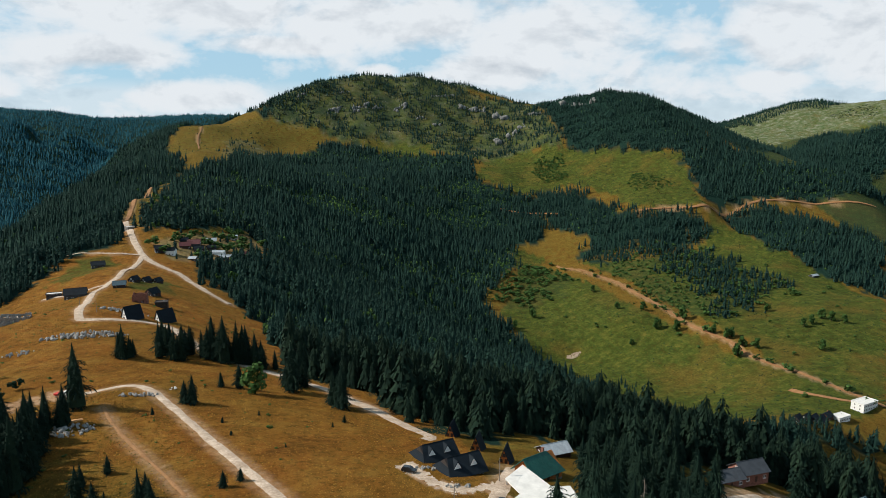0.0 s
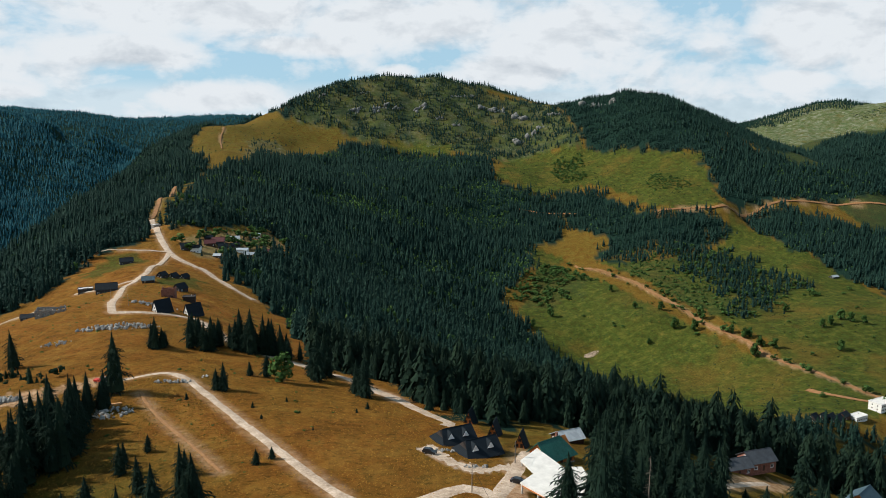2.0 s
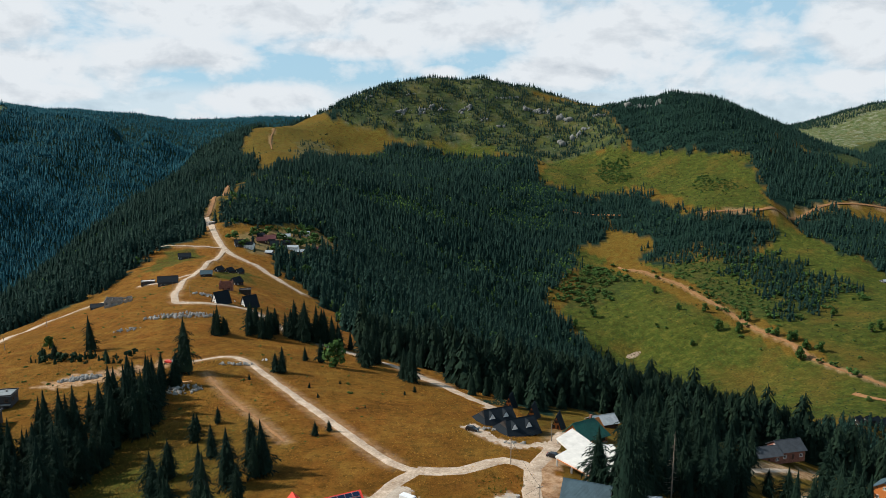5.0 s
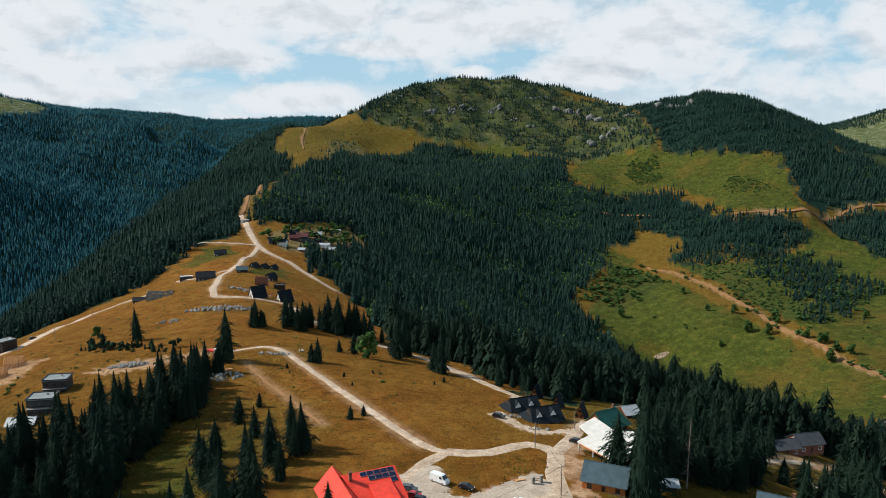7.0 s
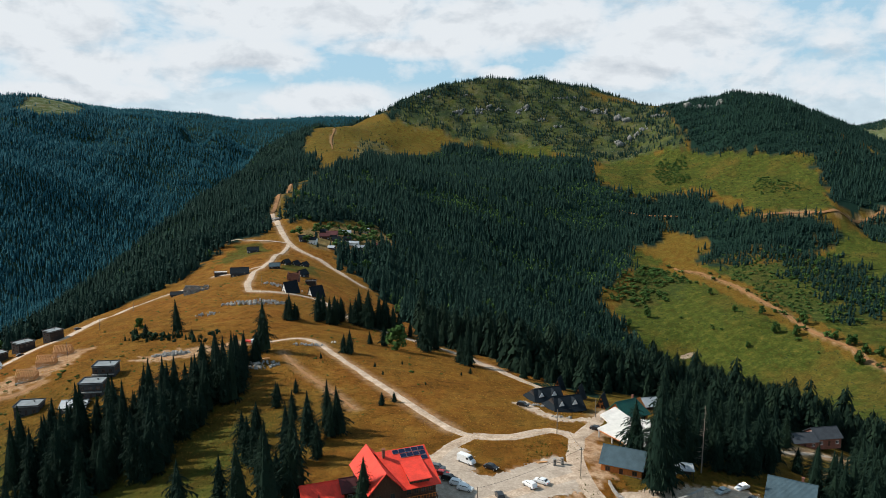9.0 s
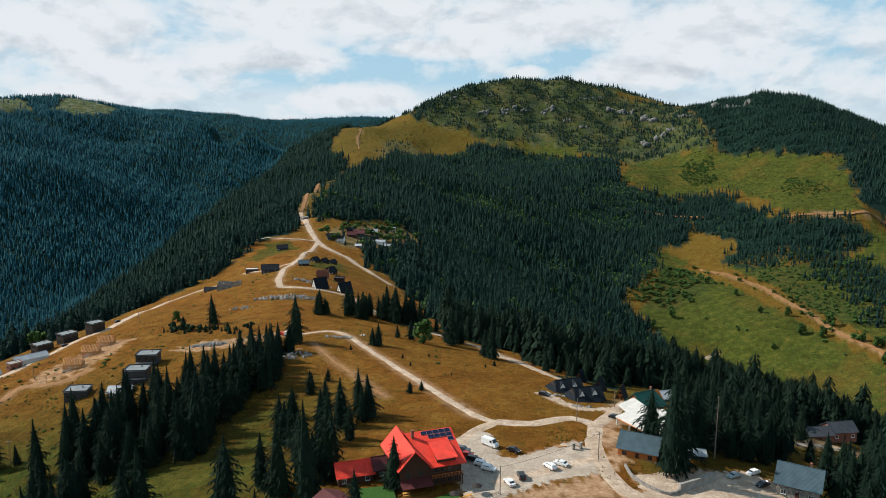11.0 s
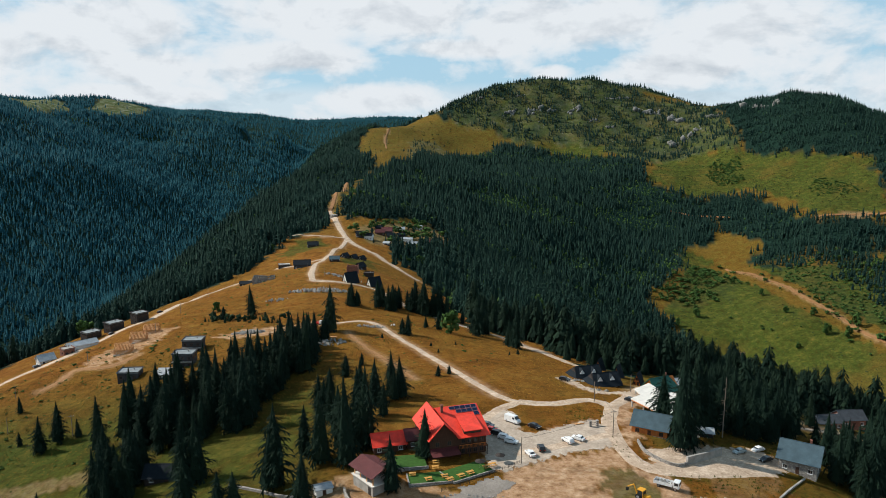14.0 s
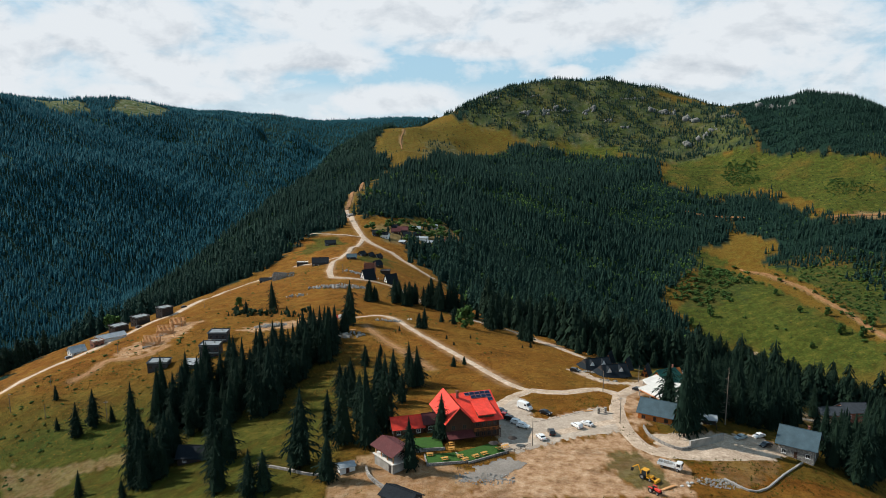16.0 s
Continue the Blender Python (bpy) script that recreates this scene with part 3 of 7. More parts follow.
def land_sheet():
    cx, cy = 0.0, -110.0
    ahead = np.radians(np.arange(-50, 45.01, 0.22))
    rest = np.radians(np.linspace(45, 310, 90)[1:-1])
    ang = np.r_[ahead, rest]
    rad = np.r_[np.arange(4, 150, 12), np.exp(np.linspace(np.log(150), np.log(700), 215))[:-1], np.exp(np.linspace(np.log(700), np.log(4700), 155))]
    A, R = np.meshgrid(ang, rad)
    x, y = (cx + R * np.sin(A)).ravel(), (cy + R * np.cos(A)).ravel()
    co = np.c_[x, y, land(x, y)]
    na, nr = len(ang), len(rad)
    i, j = np.meshgrid(np.arange(nr - 1), np.arange(na), indexing="ij")
    k = (j + 1) % na
    faces = np.stack([i * na + j, i * na + k, (i + 1) * na + k, (i + 1) * na + j], -1).reshape(-1, 4)[:, ::-1]
    me = bpy.data.meshes.new("ground")
    nv, nf = len(co), len(faces)
    me.vertices.add(nv)
    me.vertices.foreach_set("co", co.ravel())
    me.loops.add(nf * 4)
    me.loops.foreach_set("vertex_index", faces.ravel().astype(np.int32))
    me.polygons.add(nf)
    me.polygons.foreach_set("loop_start", (np.arange(nf) * 4).astype(np.int32))
    me.update(calc_edges=True)
    me.polygons.foreach_set("use_smooth", np.ones(nf, bool))
    # wood mixes the ground towards the near-black floor colour
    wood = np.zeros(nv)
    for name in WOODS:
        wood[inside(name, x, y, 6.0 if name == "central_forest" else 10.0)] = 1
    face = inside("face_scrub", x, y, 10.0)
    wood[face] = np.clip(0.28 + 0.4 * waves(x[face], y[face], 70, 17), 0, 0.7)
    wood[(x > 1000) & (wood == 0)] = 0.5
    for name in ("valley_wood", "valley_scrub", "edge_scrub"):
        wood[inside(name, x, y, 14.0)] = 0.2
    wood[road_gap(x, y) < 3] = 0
    green = np.full(nv, 0.12)
    green[y > 1000] = 0.6
    green[(y > 1000) & (x > 700)] = 1.05
    green[(x > 45) & (y > 150)] = 0.55
    green = np.maximum(green, np.clip((-x - 60) / 120, 0, 1) * np.clip((330 - y) / 120, 0, 1) * 0.5)
    green = np.maximum(green, np.clip((-x - 20) / 50, 0, 1) * np.clip((285 - y) / 70, 0, 1) * 0.9)
    for name, v in (("valley_meadow", 1.12), ("upper_fields", 1.08), ("summit_meadow", 0.68), ("bald_top", 1.0), ("bald_crest", 1.0), ("face_scrub", 1.0), ("green_patch", 1.0), ("village", 0.8), ("spur_dry", 0.5), ("hamlet_plot", 1.0), ("upper_plot", 0.85)):
        green[inside(name, x, y, 4.0)] = v
    green = np.where(x > 1000, 1.0, green)
    for name, v in (("grass_wedge", 0.2), ("bed_grass", 0.45), ("plot_grass", 0.35), ("yard_weeds", 0.85)):
        green[inside(name, x, y, 0.6)] = v
    bare = np.zeros(nv)
    for name, v in (("dirt_yard", 1.0), ("left_dirt", 0.24), ("village", 0.25), ("gravel_yard", 0.8), ("house_parking", 0.8), ("concrete_yard", 0.8)):
        bare[inside(name, x, y, 1.2)] = v
    for name, v in (("hut_bank", 1.0), ("site_dirt", 0.85), ("frames_dirt", 0.7), ("cabin_ground", 0.7), ("lodge_ground", 0.6), ("grass_wedge", 0.0), ("bed_grass", 0.0), ("plot_grass", 0.15), ("yard_weeds", 0.22)):
        bare[inside(name, x, y, 1.5)] = v
    gap = road_gap(x, y)
    bare = np.maximum(bare, np.clip(1 - gap / 3.0, 0, 1) * 0.55)
    stony = np.zeros(nv)
    stony[inside("face_scrub", x, y, 14.0)] = 0.38
    for name, v in (("bald_top", 0.95), ("bald_crest", 0.95), ("far_right_hill", 0.95), ("meadow_wood", 0.45)):
        stony[inside(name, x, y, 14.0)] = v
    for name in ("bald_top", "bald_crest", "far_right_hill", "face_meadow", "saddle_meadow"):
        wood[inside(name, x, y, 8.0)] = 0
    for name in ("face_meadow", "saddle_meadow"):
        stony[inside(name, x, y, 6.0)] = 0
        green[inside(name, x, y, 6.0)] = 1.1 if name == "face_meadow" else 0.5
    data = np.c_[wood, green, bare, stony]
    at = me.color_attributes.new("cover", "FLOAT_COLOR", "POINT")
    at.data.foreach_set("color", data.ravel().astype(np.float32))
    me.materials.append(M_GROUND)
    return me


ground = tagged(new("ground", land_sheet()), "rolling mountain land under dry meadow grass and forest", "ground", kind="structure")


def strip(name, pts, width, material, label, lift=0.12, step=3.0, wobble=0.35, category="road"):
    """A road or path laid over the land, with slightly uneven edges."""
    p = line_points(pts, step)
    d = np.gradient(p, axis=0)
    d /= np.linalg.norm(d, axis=1)[:, None] + 1e-9
    side = np.c_[d[:, 1], -d[:, 0]]
    g = np.random.RandomState(len(pts) * 7 + int(width * 10))
    cols = np.linspace(-0.5, 0.5, 5)
    verts = []
    for c in cols:
        w = width + (g.uniform(-wobble, wobble, len(p)) * 2 if abs(c) == 0.5 else 0)
        q = p + side * (c * w)[:, None] if np.ndim(w) else p + side * c * w
        far = np.hypot(q[:, 0], q[:, 1] + 50)
        z = land(q[:, 0], q[:, 1]) + lift + np.clip(far - 350, 0, 2500) * 0.0012 - (0.25 if abs(c) == 0.5 else 0.0)
        verts.append(np.c_[q, z])
    n, m = len(p), len(cols)
    co = np.stack(verts, 1).reshape(-1, 3)
    faces = [(i * m + j, i * m + j + 1, (i + 1) * m + j + 1, (i + 1) * m + j) for i in range(n - 1) for j in range(m - 1)]
    me = bpy.data.meshes.new(name)
    me.from_pydata(co.tolist(), [], faces)
    me.polygons.foreach_set("use_smooth", np.ones(len(faces), bool))
    me.materials.append(material)
    return tagged(new(name, me), label, category, kind="structure")


for road_name, (road_width, road_pts) in ROADS.items():
    soil = road_name in ("valley_track", "old_track", "ridge_climb", "meadow_path", "far_road", "far_road_west", "stub_lane", "earth_cut")
    strip("road_" + road_name, road_pts, road_width, M_DIRT if soil else M_GRAVEL, "worn brown earth track across the grass" if soil else "pale gravel road with uneven dusty edges", lift=0.12 if not soil else 0.09, step=3.0 if road_width < 6.5 else 5.0)


def patch(name, area, material, label, lift=0.10, cell=2.0):
    """A flat yard surface laid over the land inside an outline."""
    p = np.array(AREAS[area], float)
    xs, ys = np.arange(p[:, 0].min() - cell, p[:, 0].max() + cell, cell), np.arange(p[:, 1].min() - cell, p[:, 1].max() + cell, cell)
    X, Y = np.meshgrid(xs, ys)
    keep = inside(area, X.ravel(), Y.ravel(), 0.8).reshape(X.shape)
    Z = (land(X.ravel(), Y.ravel()) + lift).reshape(X.shape)
    idx, co, faces = {}, [], []
    for i in range(len(ys) - 1):
        for j in range(len(xs) - 1):
            if keep[i, j]:
                f = []
                for a, b in ((i, j), (i, j + 1), (i + 1, j + 1), (i + 1, j)):
                    if (a, b) not in idx:
                        idx[a, b] = len(co)
                        co.append((X[a, b], Y[a, b], Z[a, b]))
                    f.append(idx[a, b])
                faces.append(f)
    me = bpy.data.meshes.new(name)
    me.from_pydata(co, [], faces)
    me.materials.append(material)
    return tagged(new(name, me), label, "yard", kind="structure")


patch("yard_gravel", "gravel_yard", M_YARD, "grey gravel car park beside the lodge", 0.08, 0.45)
patch("yard_pad", "grey_pad", gravel_material("dark_pad_gravel", (0.25, 0.22, 0.19), (0.15, 0.13, 0.11)), "grey levelled pad below the terrace fence", 0.07, 0.45)
patch("yard_parking", "house_parking", M_GRAVEL, "pale gravel parking before the dark-roofed houses", 0.08, 0.45)
patch("yard_concrete", "concrete_yard", M_GRAVEL, "pale concrete yard below the stone wall", 0.08, 0.45)

# ---- woods ----
def clump_tree(blobs, seed, low=0.35, high=0.8, facets=7):
    """A round broadleaf crown of leafy facets, 1 high: points and triangles."""
    g = np.random.RandomState(seed)
    co, tri = [], []
    for b in range(blobs):
        c = np.array([g.uniform(-0.3, 0.3), g.uniform(-0.3, 0.3), g.uniform(low, high)])
        for k in range(facets):
            d = g.normal(size=3)
            d /= np.linalg.norm(d)
            e = np.cross(d, g.normal(size=3))
            e /= np.linalg.norm(e)
            h = np.cross(d, e)
            s, o = g.uniform(0.09, 0.17), c + d * g.uniform(0.08, 0.2)
            base = len(co)
            co += [tuple(o + e * s), tuple(o - e * s * 0.6 + h * s), tuple(o - e * s * 0.6 - h * s), tuple(o + d * s * 0.8)]
            tri += [(base, base + 1, base + 3), (base + 1, base + 2, base + 3), (base + 2, base, base + 3)]
    return np.array(co), np.array(tri)


def stand(name, places, heights, models, material, label, width=(0.85, 1.25), category="forest", sink=0.3):
    """Many trees as one mass of real geometry."""
    g = np.random.RandomState(len(places))
    z = land(places[:, 0], places[:, 1]) - sink
    pick = g.randint(0, len(models), len(places))
    turn = g.uniform(0, 2 * math.pi, len(places))
    wide = g.uniform(*width, len(places))
    all_co, all_tri, start = [], [], 0
    for m, (co, tri) in enumerate(models):
        s = np.where(pick == m)[0]
        if not len(s):
            continue
        ct, st = np.cos(turn[s])[:, None], np.sin(turn[s])[:, None]
        h, w = heights[s][:, None], (heights[s] * wide[s])[:, None]
        x = (co[None, :, 0] * ct - co[None, :, 1] * st) * w + places[s, 0][:, None]
        y = (co[None, :, 0] * st + co[None, :, 1] * ct) * w + places[s, 1][:, None]
        zz = co[None, :, 2] * h + z[s][:, None]
        all_co.append(np.stack([x, y, zz], -1).reshape(-1, 3))
        off = start + np.arange(len(s))[:, None, None] * len(co)
        all_tri.append((tri[None] + off).reshape(-1, 3))
        start += len(s) * len(co)
    co, tri = np.vstack(all_co), np.vstack(all_tri).astype(np.int32)
    me = bpy.data.meshes.new(name)
    me.vertices.add(len(co))
    me.vertices.foreach_set("co", co.ravel())
    me.loops.add(len(tri) * 3)
    me.loops.foreach_set("vertex_index", tri.ravel())
    me.polygons.add(len(tri))
    me.polygons.foreach_set("loop_start", (np.arange(len(tri)) * 3).astype(np.int32))
    me.update(calc_edges=True)
    me.materials.append(material)
    return tagged(new(name, me), label, category, kind="stuff")


def scatter(area, gap, seed, rough=8.0, keep=1.0, clear=2.0):
    """Uneven places inside an outline, clear of roads."""
    p = np.array(AREAS[area], float)
    g = np.random.RandomState(seed)
    X, Y = np.meshgrid(np.arange(p[:, 0].min(), p[:, 0].max(), gap), np.arange(p[:, 1].min(), p[:, 1].max(), gap))
    x, y = X.ravel() + g.uniform(-0.48, 0.48, X.size) * gap, Y.ravel() + g.uniform(-0.48, 0.48, X.size) * gap
    ok = (g.uniform(size=x.size) < keep) & (np.abs(np.arctan2(x, y + 110) - radians(-3)) < radians(48)) & (np.hypot(x, y) < 4500)
    x, y = x[ok], y[ok]
    ok = inside(area, x, y, rough)
    x, y = x[ok], y[ok]
    ok = road_gap(x, y) > clear
    return np.c_[x[ok], y[ok]]


def spray_tree(sprays, seed, broad=0.19, core=4, blunt=0.8, fan=1.0):
    """A spruce as a dark core hung with drooping sprays of twigs, 1 high: points and triangles."""
    g = np.random.RandomState(seed)
    co, tri = [], []
    for k in range(core):
        t = 2 * math.pi * k / core
        co.append((broad * 0.55 * math.cos(t), broad * 0.55 * math.sin(t), 0.05))
    co.append((g.uniform(-0.01, 0.01), g.uniform(-0.01, 0.01), 1.0))
    tri += [(k, (k + 1) % core, core) for k in range(core)]
    for k in range(sprays):
        z = 0.12 + 0.80 * ((k + g.uniform(0, 1)) / sprays)
        a = 2.4 * k + g.uniform(-0.6, 0.6)
        r = (broad * (1 - z) ** blunt + 0.018) * g.uniform(0.7, 1.3)
        w = g.uniform(0.45, 0.8) * fan
        b = len(co)
        drop = r * g.uniform(0.35, 0.9)
        root = 0.12 if fan > 0.8 else 0.45
        co += [(r * root * math.cos(a), r * root * math.sin(a), min(0.99, z + r * g.uniform(0.1, 0.5) * (1.6 if fan > 0.8 else 1.0)))]
        co += [(r * math.cos(a + e), r * math.sin(a + e), z - drop * g.uniform(0.7, 1.2)) for e in (-w, w)]
        tri.append((b, b + 1, b + 2))
    return np.array(co), np.array(tri)


NEAR_SPRUCE = [spray_tree(230, s, 0.18, 7, 0.62, 0.36) for s in (1, 2, 3, 4)]
EDGE_SPRUCE = [spray_tree(180, s, 0.18, 6, 0.65, 0.42) for s in (16, 17, 18, 19)]
HALF_SPRUCE = [spray_tree(44, s, 0.185, 5, 0.7, 0.7) for s in (41, 42, 43, 44)]
MID_SPRUCE = [spray_tree(24, s, 0.19) for s in (5, 6, 7, 8)]
FAR_SPRUCE = [spray_tree(9, s, 0.21) for s in (9, 10, 11, 14)]
TINY_SPRUCE = [spray_tree(5, s, 0.22, 3) for s in (12, 13, 15)]
BROADLEAF = [clump_tree(7, s) for s in (21, 22, 23)]
BUSH = [clump_tree(4, s, 0.1, 0.5) for s in (24, 25, 26)]
SHRUB = [clump_tree(1, s, 0.15, 0.35, 5) for s in (27, 28, 29)]
G = np.random.RandomState(5)


def reach(p):
    return np.hypot(p[:, 0], p[:, 1] + 10)


def uneven(p, tall, seed):
    """Tree heights that swell and sink over the wood, with young trees between old ones."""
    g = np.random.RandomState(seed + len(p))
    h = tall[0] + (tall[1] - tall[0]) * g.beta(1.5, 1.7, len(p))
    return h * np.clip(0.92 + 0.28 * waves(p[:, 0], p[:, 1], 55, 18), 0.55, 1.25)


def crest_grid():
    """For each bearing, the highest slope of sight over the land nearer in."""
    az, r = np.radians(np.arange(-60, 60.01, 0.5)), np.arange(150, 4600, 20.0)
    A, R = np.meshgrid(az, r, indexing="ij")
    z = land((R * np.sin(A)).ravel(), (R * np.cos(A)).ravel()).reshape(A.shape)
    return az, r, np.maximum.accumulate((z - 93.0) / R, axis=1)


CREST = crest_grid()


def thinned(p, tall, seed, keep=0.22):
    """Thins a wood on slopes that no crest lets one overlook."""
    az, r, top = CREST
    i = np.clip(((np.arctan2(p[:, 0], p[:, 1]) - az[0]) / (az[1] - az[0])).astype(int), 0, len(az) - 1)
    d = np.hypot(p[:, 0], p[:, 1])
    k = np.clip(((d - r[0]) / 20.0).astype(int) - 3, 0, len(r) - 1)
    seen = (land(p[:, 0], p[:, 1]) + tall + 12 - 93.0) / d > top[i, k]
    return p[seen | (np.random.RandomState(seed).uniform(size=len(p)) < keep)]


def forest(area, label, gap_mid, gap_far, seed, tall=(13, 23), rough=8.0, leafy=0.0, needles=None):
    """A spruce wood, in finer trees where it is nearer."""
    needles = needles or M_FOREST
    far = scatter(area, gap_far, seed, rough)
    far = far[reach(far) > 1150]
    if len(far):
        far = thinned(far, tall[1], seed)
    if leafy and len(far):
        ok = G.uniform(size=len(far)) < leafy * np.clip(0.5 + 1.2 * waves(far[:, 0], far[:, 1], 260, 15) + 0.6 * waves(far[:, 0], far[:, 1], 60, 16), 0, 2)
        stand("broadleaf_forest", far[ok], G.uniform(tall[0] * 0.7, tall[1] * 0.75, ok.sum()), SHRUB, M_LEAF, "paler broadleaf trees among the spruces", (0.55, 0.85))
        far = far[~ok]
    if len(far):
        d = reach(far)
        for span, models in (((0, 1900), FAR_SPRUCE), ((1900, 9000), TINY_SPRUCE)):
            q = far[(d >= span[0]) & (d < span[1])]
            if len(q):
                stand("spruce_forest", q, uneven(q, tall, seed), models, needles, label, (0.8, 1.5))
    mid = scatter(area, gap_mid, seed + 1, rough)
    mid = mid[(reach(mid) <= 1150) & (reach(mid) > 520)]
    if len(mid):
        mid = thinned(mid, tall[1], seed + 1)
    if leafy and len(mid):
        ok = G.uniform(size=len(mid)) < leafy * 0.35 * np.clip(0.5 + waves(mid[:, 0], mid[:, 1], 260, 15), 0, 2)
        stand("broadleaf_forest", mid[ok], G.uniform(tall[0] * 0.6, tall[1] * 0.7, ok.sum()), BUSH, M_LEAF, "paler broadleaf trees among the spruces", (0.6, 0.9))
        mid = mid[~ok]
    if len(mid):
        for span, models in (((0, 760), HALF_SPRUCE), ((760, 2000), MID_SPRUCE)):
            q = mid[(reach(mid) >= span[0]) & (reach(mid) < span[1])]
            if len(q):
                stand("spruce_forest", q, uneven(q, tall, seed), models, needles, label, (0.8, 1.45))
    near = scatter(area, 5.8, seed + 2, 3.0)
    near = near[reach(near) <= 520]
    if len(near):
        for span, models in (((0, 390), NEAR_SPRUCE), ((390, 600), EDGE_SPRUCE)):
            q = near[(reach(near) >= span[0]) & (reach(near) < span[1])]
            if len(q):
                stand("spruce_forest", q, uneven(q, (tall[0], tall[1] * 1.1), seed), models, M_SPRUCE, label, (0.8, 1.3))


forest("central_forest", "dense dark spruce forest on the shaded valley side", 6.4, 6.8, 40, (10, 24), 10.0, 0.42)
forest("knoll_forest", "dense spruce forest covering the rounded knoll", 7.0, 6.6, 50, (9, 18), 12.0, 0.04)
forest("knoll_back", "spruce forest on the crest of the knoll", 8.0, 8.0, 55, (8, 14), 6.0)
forest("east_forest", "spruce forest on the slope below the knoll", 7.0, 7.0, 60, (10, 21), 16.0, 0.2)
forest("field_wood", "spruce wood between the hillside fields", 6.4, 6.6, 70, (7, 20), 14.0, 0.3)
forest("east_valley_wood", "dark spruce wood in the side valley", 7.0, 7.0, 80, (10, 21), 12.0, 0.2)
for edge_area, edge_gap in (("central_forest", 15.0), ("field_wood", 17.0), ("knoll_forest", 20.0)):
    edge = scatter(edge_area, edge_gap, 130, 34.0, 0.8)
    edge = edge[~inside(edge_area, edge[:, 0], edge[:, 1], 8.0) & (reach(edge) > 900) & (edge[:, 0] > -100)]
    stand("edge_spruces", edge, G.uniform(5, 16, len(edge)), MID_SPRUCE, M_FOREST, "young spruces straying from the forest edge")
forest("far_hill_wood", "dark spruce wood on the distant ridge", 10.0, 10.0, 85)
forest("far_crest_wood", "dark spruce wood capping the distant bald hill", 10.0, 11.0, 87, (12, 20), 20.0)
forest("shoulder_wood", "spruces along the mountain shoulder", 9.0, 8.0, 90, (12, 20))
forest("west_flank", "grey-green spruce forest on the flank of the ridge", 6.6, 6.8, 95, (10, 21), 12.0, 0.1)


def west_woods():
    """The forest across the valley, coloured haze-blue, open at its bald tops."""
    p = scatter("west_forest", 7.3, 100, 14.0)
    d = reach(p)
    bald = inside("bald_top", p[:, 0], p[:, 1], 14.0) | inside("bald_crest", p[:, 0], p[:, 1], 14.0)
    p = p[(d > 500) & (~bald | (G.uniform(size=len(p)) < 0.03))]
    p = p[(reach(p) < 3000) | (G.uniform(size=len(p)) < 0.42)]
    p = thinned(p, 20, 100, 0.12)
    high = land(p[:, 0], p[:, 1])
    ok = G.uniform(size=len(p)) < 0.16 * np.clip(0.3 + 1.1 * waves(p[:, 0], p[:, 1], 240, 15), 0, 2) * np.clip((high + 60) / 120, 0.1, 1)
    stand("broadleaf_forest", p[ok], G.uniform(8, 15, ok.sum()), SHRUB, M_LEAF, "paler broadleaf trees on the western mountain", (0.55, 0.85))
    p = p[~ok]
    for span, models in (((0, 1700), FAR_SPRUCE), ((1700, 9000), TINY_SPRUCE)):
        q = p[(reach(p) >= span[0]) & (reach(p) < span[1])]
        stand("fir_forest", q, uneven(q, (12, 20), 100), models, M_HAZE_BLUE, "forest covering the western mountain, tinted blue-green for haze", (0.8, 1.5))


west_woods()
scrub = scatter("face_scrub", 6.0, 110, 10.0)
clump = waves(scrub[:, 0], scrub[:, 1], 85, 19) + 0.7 * waves(scrub[:, 0], scrub[:, 1], 30, 20)
open_ = inside("face_meadow", scrub[:, 0], scrub[:, 1], 6.0) | inside("saddle_meadow", scrub[:, 0], scrub[:, 1], 10.0)
scrub = scrub[(G.uniform(size=len(scrub)) < np.clip(0.50 + 0.75 * clump, 0.08, 0.95)) & ~open_]
stand("spruce_scrub", scrub, 5 + 13 * G.beta(1.3, 1.8, len(scrub)), FAR_SPRUCE, M_FOREST, "scattered spruces on the rocky mountain face", (0.8, 1.4))
low = scatter("face_scrub", 6.0, 111, 10.0, 0.8)
low = low[~inside("face_meadow", low[:, 0], low[:, 1], 6.0)]
for half, tone, words in ((low[::2], M_LEAF, "low green bushes on the mountain face"), (low[1::2], M_SCRUB, "dark juniper bushes on the mountain face")):
    stand("juniper_scrub", half, G.uniform(1.5, 4.5, len(half)), SHRUB, tone, words, (1.0, 1.8), "bushes", 0.8)
band = scatter("valley_wood", 7.5, 112, 14.0, 0.8)
stand("spruce_band", band, G.uniform(6, 16, len(band)), MID_SPRUCE, M_FOREST, "young spruce wood along the valley spur", (1.0, 1.7))

# ---- builders ----
def part(name, bm, material, parent, label=""):
    """Links a bmesh as one mesh under a thing or a part."""
    me = bpy.data.meshes.new(name)
    bm.normal_update()
    bm.to_mesh(me)
    bm.free()
    me.materials.append(material)
    ob = new(name, me)
    ob.parent = parent
    return tagged(ob, label)


def thing(name, x, y, turn, label, category, group="", z=None):
    """An empty at a thing's foot."""
    ob = new(name)
    ob.matrix_basis = pose(x, y, ground_z(x, y) if z is None else z, 0, 0, turn)
    return tagged(ob, label, category, group)


def block(bm, x0, x1, y0, y1, z0, z1, bevel=0.0):
    """A box between two corners, its edges softened."""
    m = Matrix.Translation(((x0 + x1) / 2, (y0 + y1) / 2, (z0 + z1) / 2)) @ Matrix.Diagonal((x1 - x0, y1 - y0, z1 - z0, 1))
    vs = bmesh.ops.create_cube(bm, size=1.0, matrix=m)["verts"]
    if bevel:
        es = list({e for v in vs for e in v.link_edges})
        bmesh.ops.bevel(bm, geom=es, offset=bevel, segments=1, affect="EDGES")
    return bm


